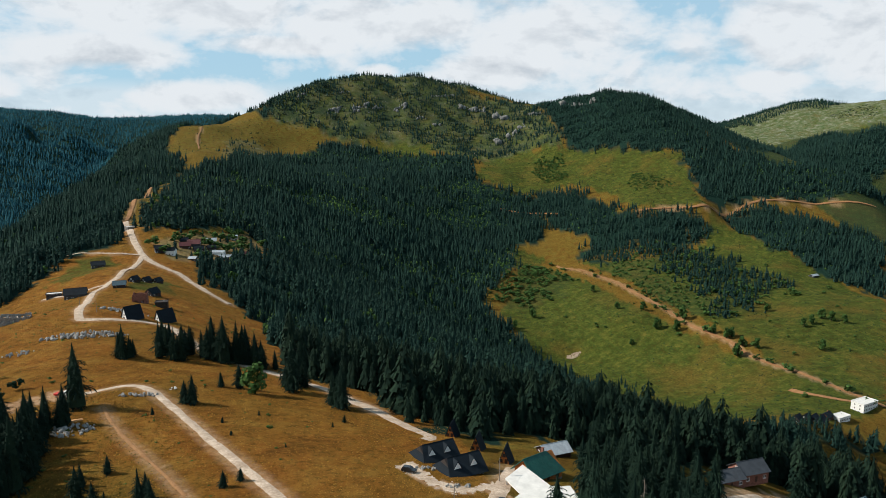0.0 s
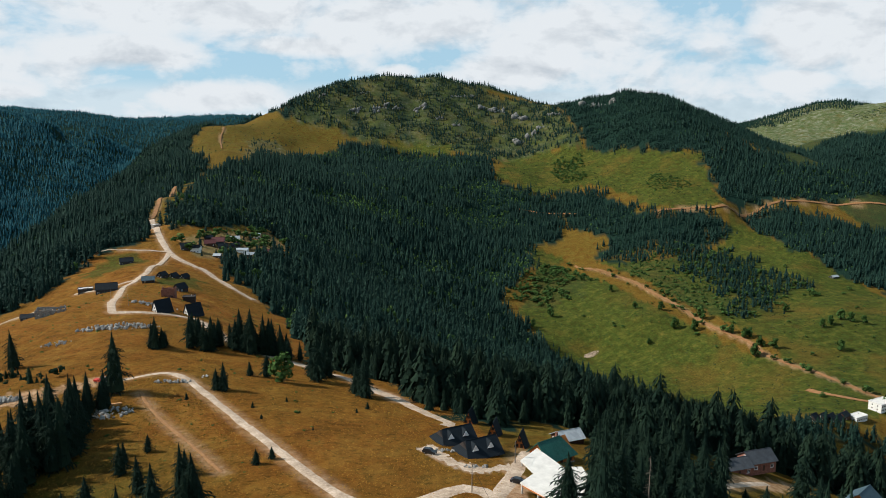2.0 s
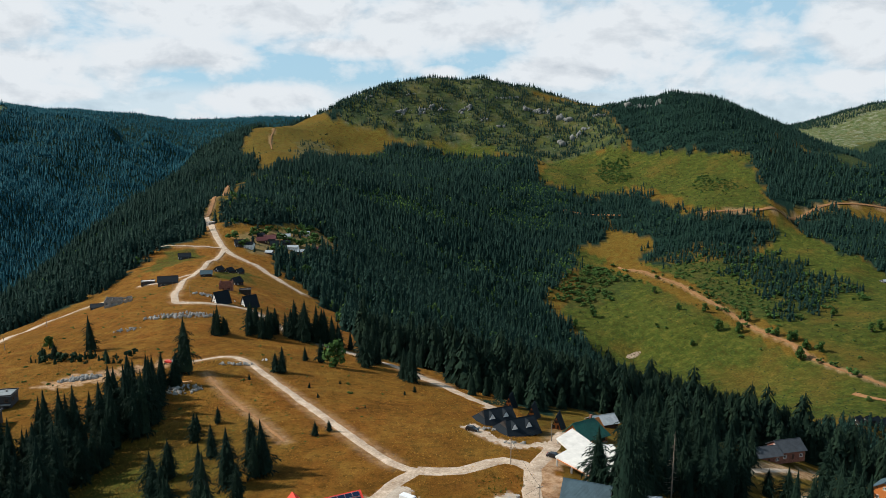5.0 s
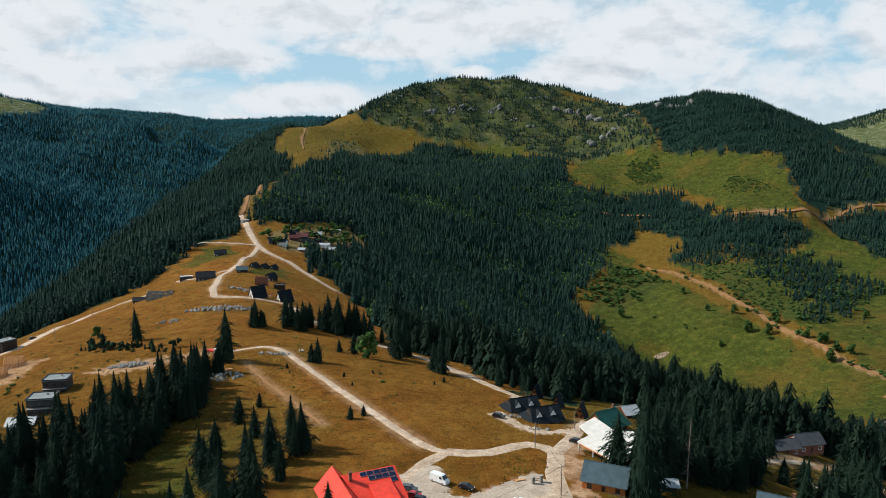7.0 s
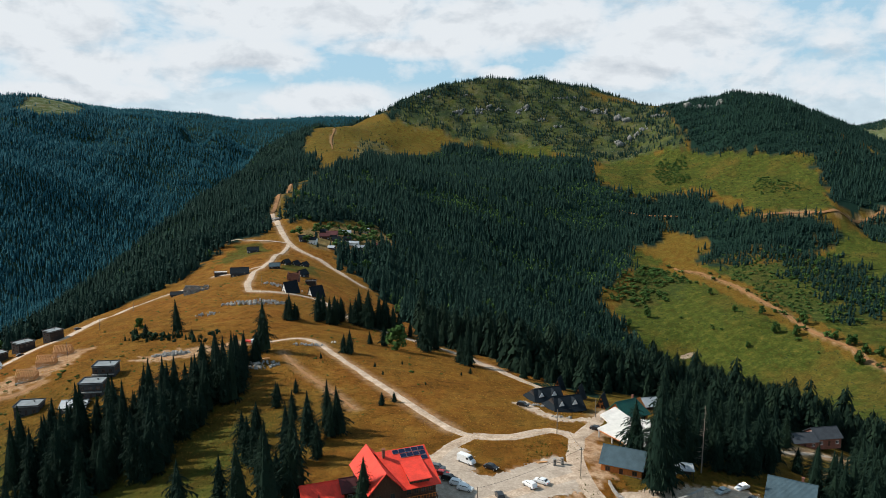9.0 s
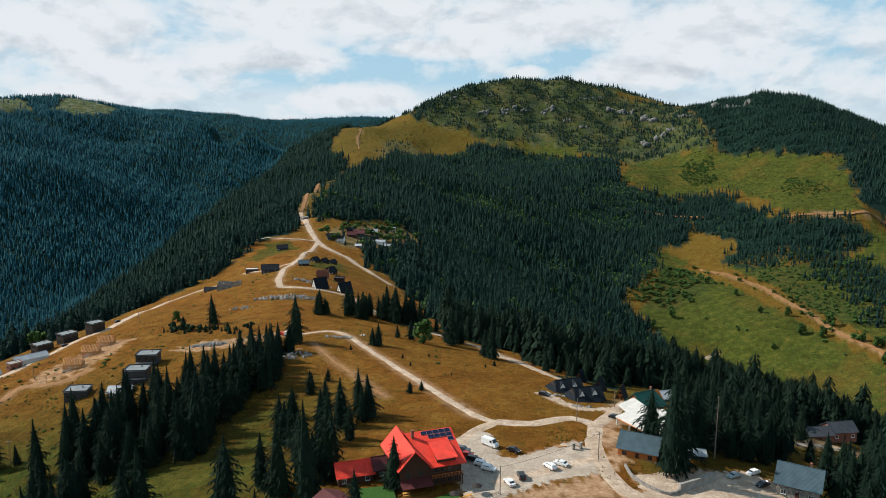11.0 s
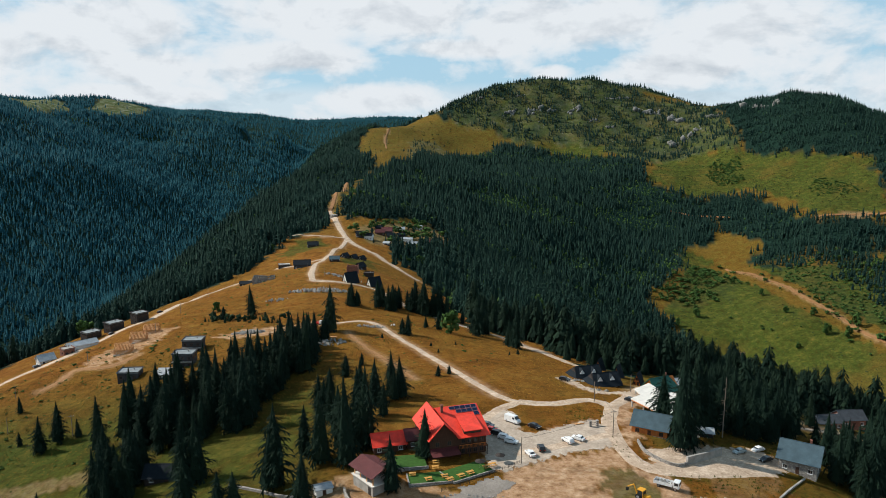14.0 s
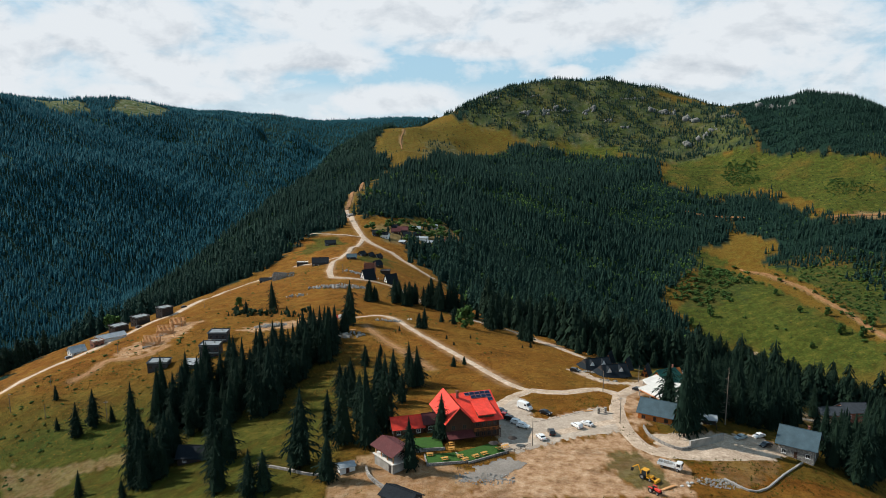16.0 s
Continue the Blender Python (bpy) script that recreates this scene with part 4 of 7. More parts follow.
def boxes(*specs, bevel=0.0):
    bm = bmesh.new()
    for s in specs:
        block(bm, *s, bevel=bevel)
    return bm


def prism(bm, outline, z0, z1):
    """A flat outline raised from z0 to z1."""
    lo = [bm.verts.new((x, y, z0)) for x, y in outline]
    hi = [bm.verts.new((x, y, z1)) for x, y in outline]
    n = len(outline)
    bm.faces.new(lo[::-1])
    bm.faces.new(hi)
    for i in range(n):
        bm.faces.new((lo[i], lo[(i + 1) % n], hi[(i + 1) % n], hi[i]))
    return bm


def slab(bm, quad, thick):
    """A plate under the four or three given corners."""
    a, b, c = (Vector(q) for q in quad[:3])
    n = (b - a).cross(c - a).normalized()
    if n.z < 0:
        n = -n
    hi = [bm.verts.new(Vector(q)) for q in quad]
    lo = [bm.verts.new(Vector(q) - n * thick) for q in quad]
    k = len(quad)
    bm.faces.new(hi)
    bm.faces.new(lo[::-1])
    for i in range(k):
        bm.faces.new((hi[i], lo[i], lo[(i + 1) % k], hi[(i + 1) % k]))
    bmesh.ops.recalc_face_normals(bm, faces=bm.faces)
    return bm


def rod(bm, a, b, r, sides=8, r2=None):
    a, b = Vector(a), Vector(b)
    m = Matrix.Translation((a + b) / 2) @ (b - a).to_track_quat("Z", "Y").to_matrix().to_4x4()
    bmesh.ops.create_cone(bm, cap_ends=True, segments=sides, radius1=r, radius2=r if r2 is None else r2, depth=(b - a).length, matrix=m)
    return bm


def metal_roof(name, color, rough=0.45, metal=0.0):
    """Painted ribbed sheet with ribs down the slope."""
    m = Mat(name)
    a = m.noise(0.5, 5.0, 0.6)
    wave = m.add("ShaderNodeTexWave", Scale=1.6, Distortion=0.0)
    wave.bands_direction = "X"
    m.link(m.coords(), wave.inputs["Vector"])
    c = m.ramp(a, (0.3, tuple(x * 0.72 for x in color)), (0.7, tuple(min(1, x * 1.12) for x in color)))
    c = m.mix(m.ramp(wave.outputs[1], (0.0, (0.35, 0.35, 0.35)), (0.18, (0, 0, 0))), c, tuple(x * 0.5 for x in color))
    m.bump(wave.outputs[1], 0.5, 0.05)
    m.bsdf.inputs["Specular IOR Level"].default_value = 0.18 if rough < 0.6 else 0.08
    return m.done(c, rough, metal)


def plank_wood(name, color):
    m = Mat(name)
    n = m.noise(1.0, 5.0, 0.6, stretch=(6.0, 6.0, 0.6))
    wave = m.add("ShaderNodeTexWave", Scale=2.4, Distortion=0.3)
    wave.bands_direction = "Z"
    m.link(m.coords(), wave.inputs["Vector"])
    c = m.ramp(n, (0.3, tuple(x * 0.6 for x in color)), (0.7, tuple(min(1, x * 1.2) for x in color)))
    c = m.mix(m.ramp(wave.outputs[1], (0.0, (0.6, 0.6, 0.6)), (0.2, (0, 0, 0))), c, tuple(x * 0.35 for x in color))
    m.bump(wave.outputs[1], 0.4, 0.03)
    return m.done(c, 0.75)


def rubble_wall(name, pale, dark, scale=2.2):
    m = Mat(name)
    v = m.add("ShaderNodeTexVoronoi", Scale=scale)
    m.link(m.coords(), v.inputs["Vector"])
    e = m.add("ShaderNodeTexVoronoi", Scale=scale)
    e.feature = "DISTANCE_TO_EDGE"
    m.link(m.coords(), e.inputs["Vector"])
    sep = m.add("ShaderNodeSeparateColor")
    m.link(v.outputs["Color"], sep.inputs[0])
    c = m.mix(sep.outputs[0], dark, pale)
    c = m.mix(m.ramp(e.outputs[0], (0.0, (1, 1, 1)), (0.08, (0, 0, 0))), c, tuple(x * 0.5 for x in dark))
    m.bump(e.outputs[0], 0.6, 0.1)
    return m.done(c, 0.9)


def glass_dark(name="window_glass"):
    m = Mat(name)
    m.bsdf.inputs["Specular IOR Level"].default_value = 0.6
    return m.done(m.ramp(m.noise(0.4), (0.3, (0.015, 0.018, 0.022)), (0.7, (0.04, 0.045, 0.05))), 0.08)


def car_paint(name, color):
    m = Mat(name)
    m.bsdf.inputs["Coat Weight"].default_value = 0.7
    n = m.noise(2.0, 4.0)
    return m.done(m.ramp(n, (0.3, tuple(x * 0.85 for x in color)), (0.7, color)), 0.35)


R_RED = metal_roof("red_sheet_roof", (0.80, 0.060, 0.034), 0.42)
R_DARK = metal_roof("charcoal_sheet_roof", (0.011, 0.016, 0.021), 0.65)
R_SLATE = metal_roof("slate_grey_sheet_roof", (0.060, 0.066, 0.074), 0.6)
R_BROWN = metal_roof("maroon_sheet_roof", (0.10, 0.028, 0.028), 0.5)
R_TEAL = metal_roof("grey_blue_sheet_roof", (0.062, 0.098, 0.118), 0.6)
R_GREEN = metal_roof("dark_green_sheet_roof", (0.02, 0.10, 0.075), 0.42)
R_GREY = metal_roof("light_grey_sheet_roof", (0.36, 0.39, 0.41), 0.4)
W_ORANGE = plank_wood("orange_stained_logs", (0.52, 0.17, 0.04))
W_BROWN = plank_wood("brown_stained_boards", (0.075, 0.036, 0.022))
W_DARK = plank_wood("dark_stained_boards", (0.04, 0.032, 0.028))
W_RAW = plank_wood("raw_pine_timber", (0.66, 0.35, 0.15))
W_WHITE = plain("white_render_wall", (0.72, 0.70, 0.66), 0.85, vary=0.12)
W_GREY = plain("charcoal_render_wall", (0.052, 0.053, 0.056), 0.85, vary=0.2)
W_BRICK = rubble_wall("red_block_wall", (0.30, 0.13, 0.09), (0.16, 0.07, 0.05), 4.0)
W_STONE = rubble_wall("grey_rubble_wall", (0.36, 0.33, 0.29), (0.18, 0.165, 0.15))
M_CONCRETE = plain("pale_concrete", (0.62, 0.59, 0.54), 0.85, vary=0.15, scale=0.4)
M_CONCRETE_DARK = plain("weathered_concrete", (0.30, 0.28, 0.25), 0.9, vary=0.3, scale=0.5)
M_FLATROOF = plain("grey_flat_roof", (0.21, 0.23, 0.235), 0.8, vary=0.3, scale=0.4)
M_GLASS = glass_dark()
M_FRAME_WHITE = plain("white_window_frame", (0.70, 0.70, 0.68), 0.5, vary=0.08)
M_FRAME_BROWN = plain("brown_window_frame", (0.10, 0.05, 0.03), 0.6, vary=0.15)
M_RUBBER = plain("black_rubber", (0.02, 0.02, 0.02), 0.85, vary=0.2)
M_STEEL = plain("dull_steel", (0.45, 0.45, 0.46), 0.4, 0.8, vary=0.2)
M_SOLAR = plain("solar_cell_blue", (0.012, 0.018, 0.045), 0.12, vary=0.2)
M_LAWN = plain("bright_lawn", (0.032, 0.085, 0.012), 0.9, vary=0.3, scale=1.0)
M_YELLOW = plain("yellow_machine_paint", (0.62, 0.30, 0.02), 0.45, vary=0.15)
M_REDPAINT = plain("red_machine_paint", (0.55, 0.035, 0.02), 0.45, vary=0.15)
M_TABLE = plain("honey_varnished_wood", (0.55, 0.28, 0.07), 0.55, vary=0.2, scale=3.0)


def window(parent, x, y, z, w, h, face, frame_mat):
    """A window on a wall: face is -y, +y, -x or +x of the house."""
    turn = {"-y": 0, "+y": 180, "-x": -90, "+x": 90}[face]
    bm = boxes((-w / 2, w / 2, -0.06, 0.03, 0, 0.09), (-w / 2, w / 2, -0.06, 0.03, h - 0.09, h), (-w / 2, -w / 2 + 0.09, -0.06, 0.03, 0.09, h - 0.09), (w / 2 - 0.09, w / 2, -0.06, 0.03, 0.09, h - 0.09), (-0.035, 0.035, -0.05, 0.03, 0.09, h - 0.09))
    f = part("window", bm, frame_mat, parent)
    f.matrix_basis = pose(x, y, z, 0, 0, turn)
    part("pane", boxes((-w / 2 + 0.08, w / 2 - 0.08, -0.025, 0.0, 0.08, h - 0.08)), M_GLASS, f)
    part("sill", boxes((-w / 2 - 0.08, w / 2 + 0.08, -0.14, 0.0, -0.07, 0.0)), frame_mat, f)
    return f


def door(parent, x, y, z, face, material, w=1.0, h=2.05):
    turn = {"-y": 0, "+y": 180, "-x": -90, "+x": 90}[face]
    d = part("door", boxes((-w / 2, w / 2, -0.05, 0.03, 0, h), bevel=0.01), material, parent)
    d.matrix_basis = pose(x, y, z, 0, 0, turn)
    part("door_handle", boxes((w / 2 - 0.2, w / 2 - 0.1, -0.11, -0.05, 1.0, 1.06)), M_STEEL, d)
    return d


def gable_walls(w, d, h, top, sunk=1.2):
    """Walls of a house with its ridge along x, w long and d deep."""
    bm = bmesh.new()
    prof = [(-d / 2, -sunk), (d / 2, -sunk), (d / 2, h), (0, top), (-d / 2, h)]
    a = [bm.verts.new((-w / 2, y, z)) for y, z in prof]
    b = [bm.verts.new((w / 2, y, z)) for y, z in prof]
    bm.faces.new(a[::-1])
    bm.faces.new(b)
    for i in range(5):
        bm.faces.new((a[i], a[(i + 1) % 5], b[(i + 1) % 5], b[i]))
    bmesh.ops.recalc_face_normals(bm, faces=bm.faces)
    return bm


def house(x, y, turn, w, d, h, top, wall, roof, label, over=0.6, frame_mat=None, windows=2, storeys=1, hips=(0, 0), chimney=True, door_face="-y", group="", name="house", z=None, dormers=0, base=None, category="house", drop=0.0):
    """A pitched-roof house: the ridge runs along its x, the front is -y."""
    zz = (min(ground_z(x + a * w / 2, y + b * d / 2) for a in (-1, 1) for b in (-1, 1)) + ground_z(x, y)) / 2 if z is None else z
    hs = thing(name, x, y, turn, label, category, group, zz)
    frame_mat = frame_mat or M_FRAME_WHITE
    part("wall", gable_walls(w, d, h, top - 0.12), wall, hs)
    if base is not None:
        part("plinth", boxes((-w / 2 - 0.08, w / 2 + 0.08, -d / 2 - 0.08, d / 2 + 0.08, -1.3, 0.55)), base, hs)
    s = (top - h) / (d / 2)
    e, lx, rx = d / 2 + over, -w / 2 - over, w / 2 + over
    ze = h - over * s - drop
    rl, rr = lx + hips[0] * d / 2, rx - hips[1] * d / 2
    for sign, nm in ((-1, "roof_slope"), (1, "roof_slope")):
        bm = slab(bmesh.new(), [(lx, sign * e, ze), (rx, sign * e, ze), (rr, 0, top), (rl, 0, top)], 0.16)
        part(nm, bm, roof, hs)
    for k, hx, rx2 in ((0, lx, rl), (1, rx, rr)):
        if hips[k]:
            part("roof_hip", slab(bmesh.new(), [(hx, -e, ze), (hx, e, ze), (rx2, 0, top)], 0.16), roof, hs)
    part("ridge_cap", rod(bmesh.new(), (rl, 0, top + 0.02), (rr, 0, top + 0.02), 0.12, 6), roof, hs)
    if chimney:
        c = part("chimney", boxes((w * 0.2, w * 0.2 + 0.6, 0.4, 1.0, h, top + 0.9), (w * 0.2 - 0.08, w * 0.2 + 0.68, 0.32, 1.08, top + 0.9, top + 1.02)), W_BRICK, hs)
    sh = h / storeys
    for st in range(storeys):
        for k in range(windows):
            wx = -w / 2 + w * (k + 0.5) / windows
            if st == 0 and door_face == "-y" and k == windows // 2:
                door(hs, wx, -d / 2, 0.05, "-y", W_BROWN)
                continue
            window(hs, wx, -d / 2, st * sh + 0.9, min(1.3, w / windows * 0.6), min(1.25, sh - 1.3), "-y", frame_mat)
            window(hs, wx, d / 2, st * sh + 0.9, min(1.3, w / windows * 0.6), min(1.25, sh - 1.3), "+y", frame_mat)
        for sx, face in ((-1, "-x"), (1, "+x")):
            for k in (-1, 1):
                window(hs, sx * w / 2, k * d / 4, st * sh + 0.9, 1.0, min(1.25, sh - 1.3), face, frame_mat)
    if top - h > 2.4:
        for sx, face in ((-1, "-x"), (1, "+x")):
            if not hips[0 if sx < 0 else 1]:
                window(hs, sx * w / 2, 0, h + 0.3, 1.0, 1.0, face, frame_mat)
    for k in range(dormers):
        dx = -w / 4 + k * w / 2 if dormers > 1 else 0
        yf = -d / 2 * 0.72
        zr = h + (d / 2 + yf) * s
        bm = bmesh.new()
        tri_y = [(dx - 1.25, yf, zr), (dx + 1.25, yf, zr), (dx, yf, zr + 2.2)]
        yb = yf + 2.2 / s
        v = [bm.verts.new(q) for q in tri_y] + [bm.verts.new((dx, yb, zr + 2.2))]
        bm.faces.new(v[:3])
        bm.faces.new((v[0], v[2], v[3]))
        bm.faces.new((v[2], v[1], v[3]))
        bm.faces.new((v[0], v[3], v[1]))
        bmesh.ops.recalc_face_normals(bm, faces=bm.faces)
        dm = part("dormer", bm, roof, hs)
        bm = bmesh.new()
        f = [bm.verts.new((px * 0.9 + dx * 0.1, yf - 0.03, zr + 0.05 + (pz - zr) * 0.85)) for px, _, pz in tri_y]
        b = [bm.verts.new((q.co.x, yf - 0.09, q.co.z)) for q in f]
        bm.faces.new(b)
        bm.faces.new(f[::-1])
        for i in range(3):
            bm.faces.new((f[i], f[(i + 1) % 3], b[(i + 1) % 3], b[i]))
        bmesh.ops.recalc_face_normals(bm, faces=bm.faces)
        part("gable_front", bm, M_FRAME_WHITE, dm, "white painted dormer front")
    return hs


def a_frame(x, y, turn, w, d, top, roof, front, label, group="", name="a_frame_hut", white_feet=False):
    """A tent-shaped hut: ridge along y, front at -y."""
    hs = thing(name, x, y, turn, label, "hut", group)
    for sx in (-1, 1):
        part("roof_slope", slab(bmesh.new(), [(0, -d / 2 - 0.5, top), (0, d / 2 + 0.3, top), (sx * w / 2, d / 2 + 0.3, -0.4), (sx * w / 2, -d / 2 - 0.5, -0.4)], 0.18), roof, hs)
    for sy in (-1, 1):
        bm = bmesh.new()
        v = [(-w / 2 + 0.25, -0.4), (w / 2 - 0.25, -0.4), (0, top - 0.45)]
        a = [bm.verts.new((px, sy * d / 2 - 0.08, pz)) for px, pz in v]
        b = [bm.verts.new((px, sy * d / 2 + 0.08, pz)) for px, pz in v]
        bm.faces.new(a)
        bm.faces.new(b[::-1])
        for i in range(3):
            bm.faces.new((a[i], b[i], b[(i + 1) % 3], a[(i + 1) % 3]))
        bmesh.ops.recalc_face_normals(bm, faces=bm.faces)
        part("gable_wall", bm, front, hs)
    door(hs, 0.6, -d / 2 - 0.08, 0, "-y", W_BROWN, 0.9, 2.0)
    window(hs, -0.9, -d / 2 - 0.08, 0.9, 0.9, 1.0, "-y", M_FRAME_BROWN)
    window(hs, 0, -d / 2 - 0.08, 2.7, 1.0, 1.0, "-y", M_FRAME_BROWN)
    part("ridge_cap", rod(bmesh.new(), (0, -d / 2 - 0.5, top), (0, d / 2 + 0.3, top), 0.1, 6), roof, hs)
    return hs


def cube_house(x, y, turn, w, d, h, wall, roof, label, storeys=1, group="", balcony=False, z=None, name="flat_roof_house"):
    """A flat-roofed house with a parapet."""
    hs = thing(name, x, y, turn, label, "house", group, z)
    part("wall", boxes((-w / 2, w / 2, -d / 2, d / 2, -1.5, h)), wall, hs)
    part("roof_slab", boxes((-w / 2 - 0.35, w / 2 + 0.35, -d / 2 - 0.35, d / 2 + 0.35, h, h + 0.22), bevel=0.02), roof, hs)
    e = 0.25
    part("parapet", boxes((-w / 2 - 0.35, w / 2 + 0.35, -d / 2 - 0.35, -d / 2 - 0.35 + e, h + 0.22, h + 0.6), (-w / 2 - 0.35, w / 2 + 0.35, d / 2 + 0.35 - e, d / 2 + 0.35, h + 0.22, h + 0.6), (-w / 2 - 0.35, -w / 2 - 0.1, -d / 2 - 0.1, d / 2 + 0.1, h + 0.22, h + 0.6), (w / 2 + 0.1, w / 2 + 0.35, -d / 2 - 0.1, d / 2 + 0.1, h + 0.22, h + 0.6)), wall, hs)
    part("chimney", boxes((w * 0.15, w * 0.15 + 0.5, d * 0.1, d * 0.1 + 0.5, h + 0.2, h + 1.1)), M_CONCRETE_DARK, hs)
    sh = h / storeys
    n = max(2, int(w / 2.6))
    for st in range(storeys):
        for k in range(n):
            wx = -w / 2 + w * (k + 0.5) / n
            if st == 0 and k == n // 2:
                door(hs, wx, -d / 2, 0.0, "-y", W_DARK)
            else:
                window(hs, wx, -d / 2, st * sh + 0.8, 1.3, 1.3, "-y", M_FRAME_BROWN)
            window(hs, wx, d / 2, st * sh + 0.8, 1.3, 1.3, "+y", M_FRAME_BROWN)
        for sx, face in ((-1, "-x"), (1, "+x")):
            window(hs, sx * w / 2, -d / 5, st * sh + 0.8, 1.1, 1.3, face, M_FRAME_BROWN)
            window(hs, sx * w / 2, d / 5, st * sh + 0.8, 1.1, 1.3, face, M_FRAME_BROWN)
    if balcony:
        b = part("balcony", boxes((-w / 2, w / 2, -d / 2 - 1.4, -d / 2, sh - 0.1, sh + 0.06)), M_CONCRETE_DARK, hs)
        part("railing", boxes((-w / 2, w / 2, -d / 2 - 1.42, -d / 2 - 1.36, sh + 0.95, sh + 1.02), *[(-w / 2 + i * w / 14 - 0.025, -w / 2 + i * w / 14 + 0.025, -d / 2 - 1.41, -d / 2 - 1.37, sh + 0.06, sh + 0.95) for i in range(15)]), W_BROWN, b)
    return hs


def spruce_meshes(seed, whorls=20):
    """A spruce with whorls of drooping branches, 1 high: a crown and a trunk."""
    g = random.Random(seed)
    me = bpy.data.meshes.new("crown")
    co, fa = [], []
    for k in range(whorls):
        t = k / (whorls - 1)
        z = 0.07 + 0.90 * t ** 0.92 + g.uniform(-0.008, 0.008)
        reach_ = (0.205 * (1 - t) ** 0.62 * min(1.0, 0.75 + 1.4 * t) + 0.008) * g.uniform(0.72, 1.2)
        n = 13 if t < 0.55 else 11 if t < 0.85 else 7
        level = z
        lean_to, skew = g.uniform(0, 6.3), g.uniform(0.0, 0.3)
        for i in range(n):
            if g.random() < 0.07:
                continue
            a = 2 * math.pi * (i + g.uniform(-0.35, 0.35)) / n + k * 0.7
            L = reach_ * g.uniform(0.5, 1.25) * (1 + skew * math.cos(a - lean_to))
            z = level + g.uniform(-0.022, 0.022) * (1 - t)
            droop = L * g.uniform(0.25, 0.55)
            ca, sa = math.cos(a), math.sin(a)
            b = len(co)

            def at(r, w, dz):
                return (L * r * ca - L * w * sa, L * r * sa + L * w * ca, z - droop * (r ** 1.6 + dz))

            co += [at(0.02, 0.0, -0.15), at(0.6, 0.07, 0.0), at(1.05, 0.0, 0.0), at(0.6, -0.07, 0.0)]
            fa.append((b, b + 1, b + 2, b + 3))
            # side twigs hanging from the branch
            for r in (0.3, 0.55, 0.8):
                for s in (-1, 1):
                    c = len(co)
                    u, v = g.uniform(0.12, 0.26), g.uniform(0.14, 0.26) * (1.15 - 0.5 * r)
                    co += [at(r - 0.1, 0.0, -0.06), at(r + 0.09, 0.02 * s, -0.02), at(r + u, s * v, g.uniform(0.15, 0.45))]
                    fa.append((c, c + 1, c + 2))
    b = len(co)
    for i in range(5):
        a = 2 * math.pi * i / 5
        co.append((0.012 * math.cos(a), 0.012 * math.sin(a), 0.93))
    co.append((0, 0, 1.0))
    fa += [(b + i, b + (i + 1) % 5, b + 5) for i in range(5)]
    # the dark inner mass of twigs
    b = len(co)
    for z, r in ((0.07, 0.125), (0.48, 0.082), (0.95, 0.004)):
        for i in range(7):
            a = 2 * math.pi * i / 7
            co.append((r * math.cos(a) * g.uniform(0.8, 1.2), r * math.sin(a) * g.uniform(0.8, 1.2), z))
    for j in range(2):
        fa += [(b + j * 7 + i, b + j * 7 + (i + 1) % 7, b + j * 7 + 7 + (i + 1) % 7, b + j * 7 + 7 + i) for i in range(7)]
    me.from_pydata(co, [], fa)
    me.materials.append(M_SPRUCE)
    bm = bmesh.new()
    rod(bm, (0, 0, -0.06), (0, 0, 0.9), 0.016, 8, 0.003)
    tm = bpy.data.meshes.new("trunk")
    bm.to_mesh(tm)
    bm.free()
    tm.materials.append(M_BARK)
    return me, tm


SPRUCE_KINDS = [spruce_meshes(s, 21 + s % 4) for s in range(1, 8)]
TREE_DICE = random.Random(77)


def spruce(x, y, h, group, label="tall dark green spruce with drooping branches", slim=None):
    ob = tagged(new("spruce_tree"), label, "tree", group)
    k = TREE_DICE.choice(SPRUCE_KINDS)
    s = slim or TREE_DICE.uniform(0.85, 1.25) * (18.0 / max(h, 9.0)) ** 0.3
    ob.matrix_basis = pose(x, y, ground_z(x, y) - 0.1, TREE_DICE.uniform(-1.5, 1.5), TREE_DICE.uniform(-1.5, 1.5), TREE_DICE.uniform(0, 360)) @ Matrix.Diagonal((h * s, h * s, h, 1))
    for nm, me in zip(("crown", "trunk"), k):
        o = new(nm, me)
        o.parent = ob
    return ob


def broadleaf_meshes(seed, blobs):
    g = np.random.RandomState(seed)
    co, fa = [], []
    cs = [np.array([g.uniform(-0.24, 0.24) * w, g.uniform(-0.24, 0.24) * w, h]) for h, w in ((0.20 + 0.66 * k / (blobs - 1), 1.1 - 0.8 * abs(k / (blobs - 1) - 0.35)) for k in range(blobs))]
    for c in cs:
        for k in range(46):
            d = g.normal(size=3)
            d /= np.linalg.norm(d)
            o = c + d * g.uniform(0.09, 0.19)
            e = np.cross(d, g.normal(size=3))
            e /= np.linalg.norm(e) + 1e-6
            h = np.cross(d, e) * 0.7 + d * g.uniform(-0.5, 0.5)
            s = g.uniform(0.045, 0.085)
            b = len(co)
            co += [tuple(o - e * s), tuple(o + h * s), tuple(o + e * s), tuple(o - h * s)]
            fa.append((b, b + 1, b + 2, b + 3))
    me = bpy.data.meshes.new("crown")
    me.from_pydata(co, [], fa)
    me.materials.append(M_LEAF)
    bm = bmesh.new()
    rod(bm, (0, 0, -0.05), (0, 0, 0.45), 0.03, 8, 0.02)
    for c in cs[:4]:
        rod(bm, (0, 0, 0.3), tuple(c), 0.014, 5, 0.005)
    tm = bpy.data.meshes.new("trunk")
    bm.to_mesh(tm)
    bm.free()
    tm.materials.append(M_BARK)
    return me, tm


LEAFY_KINDS = [broadleaf_meshes(s, 11) for s in (31, 32, 33)]


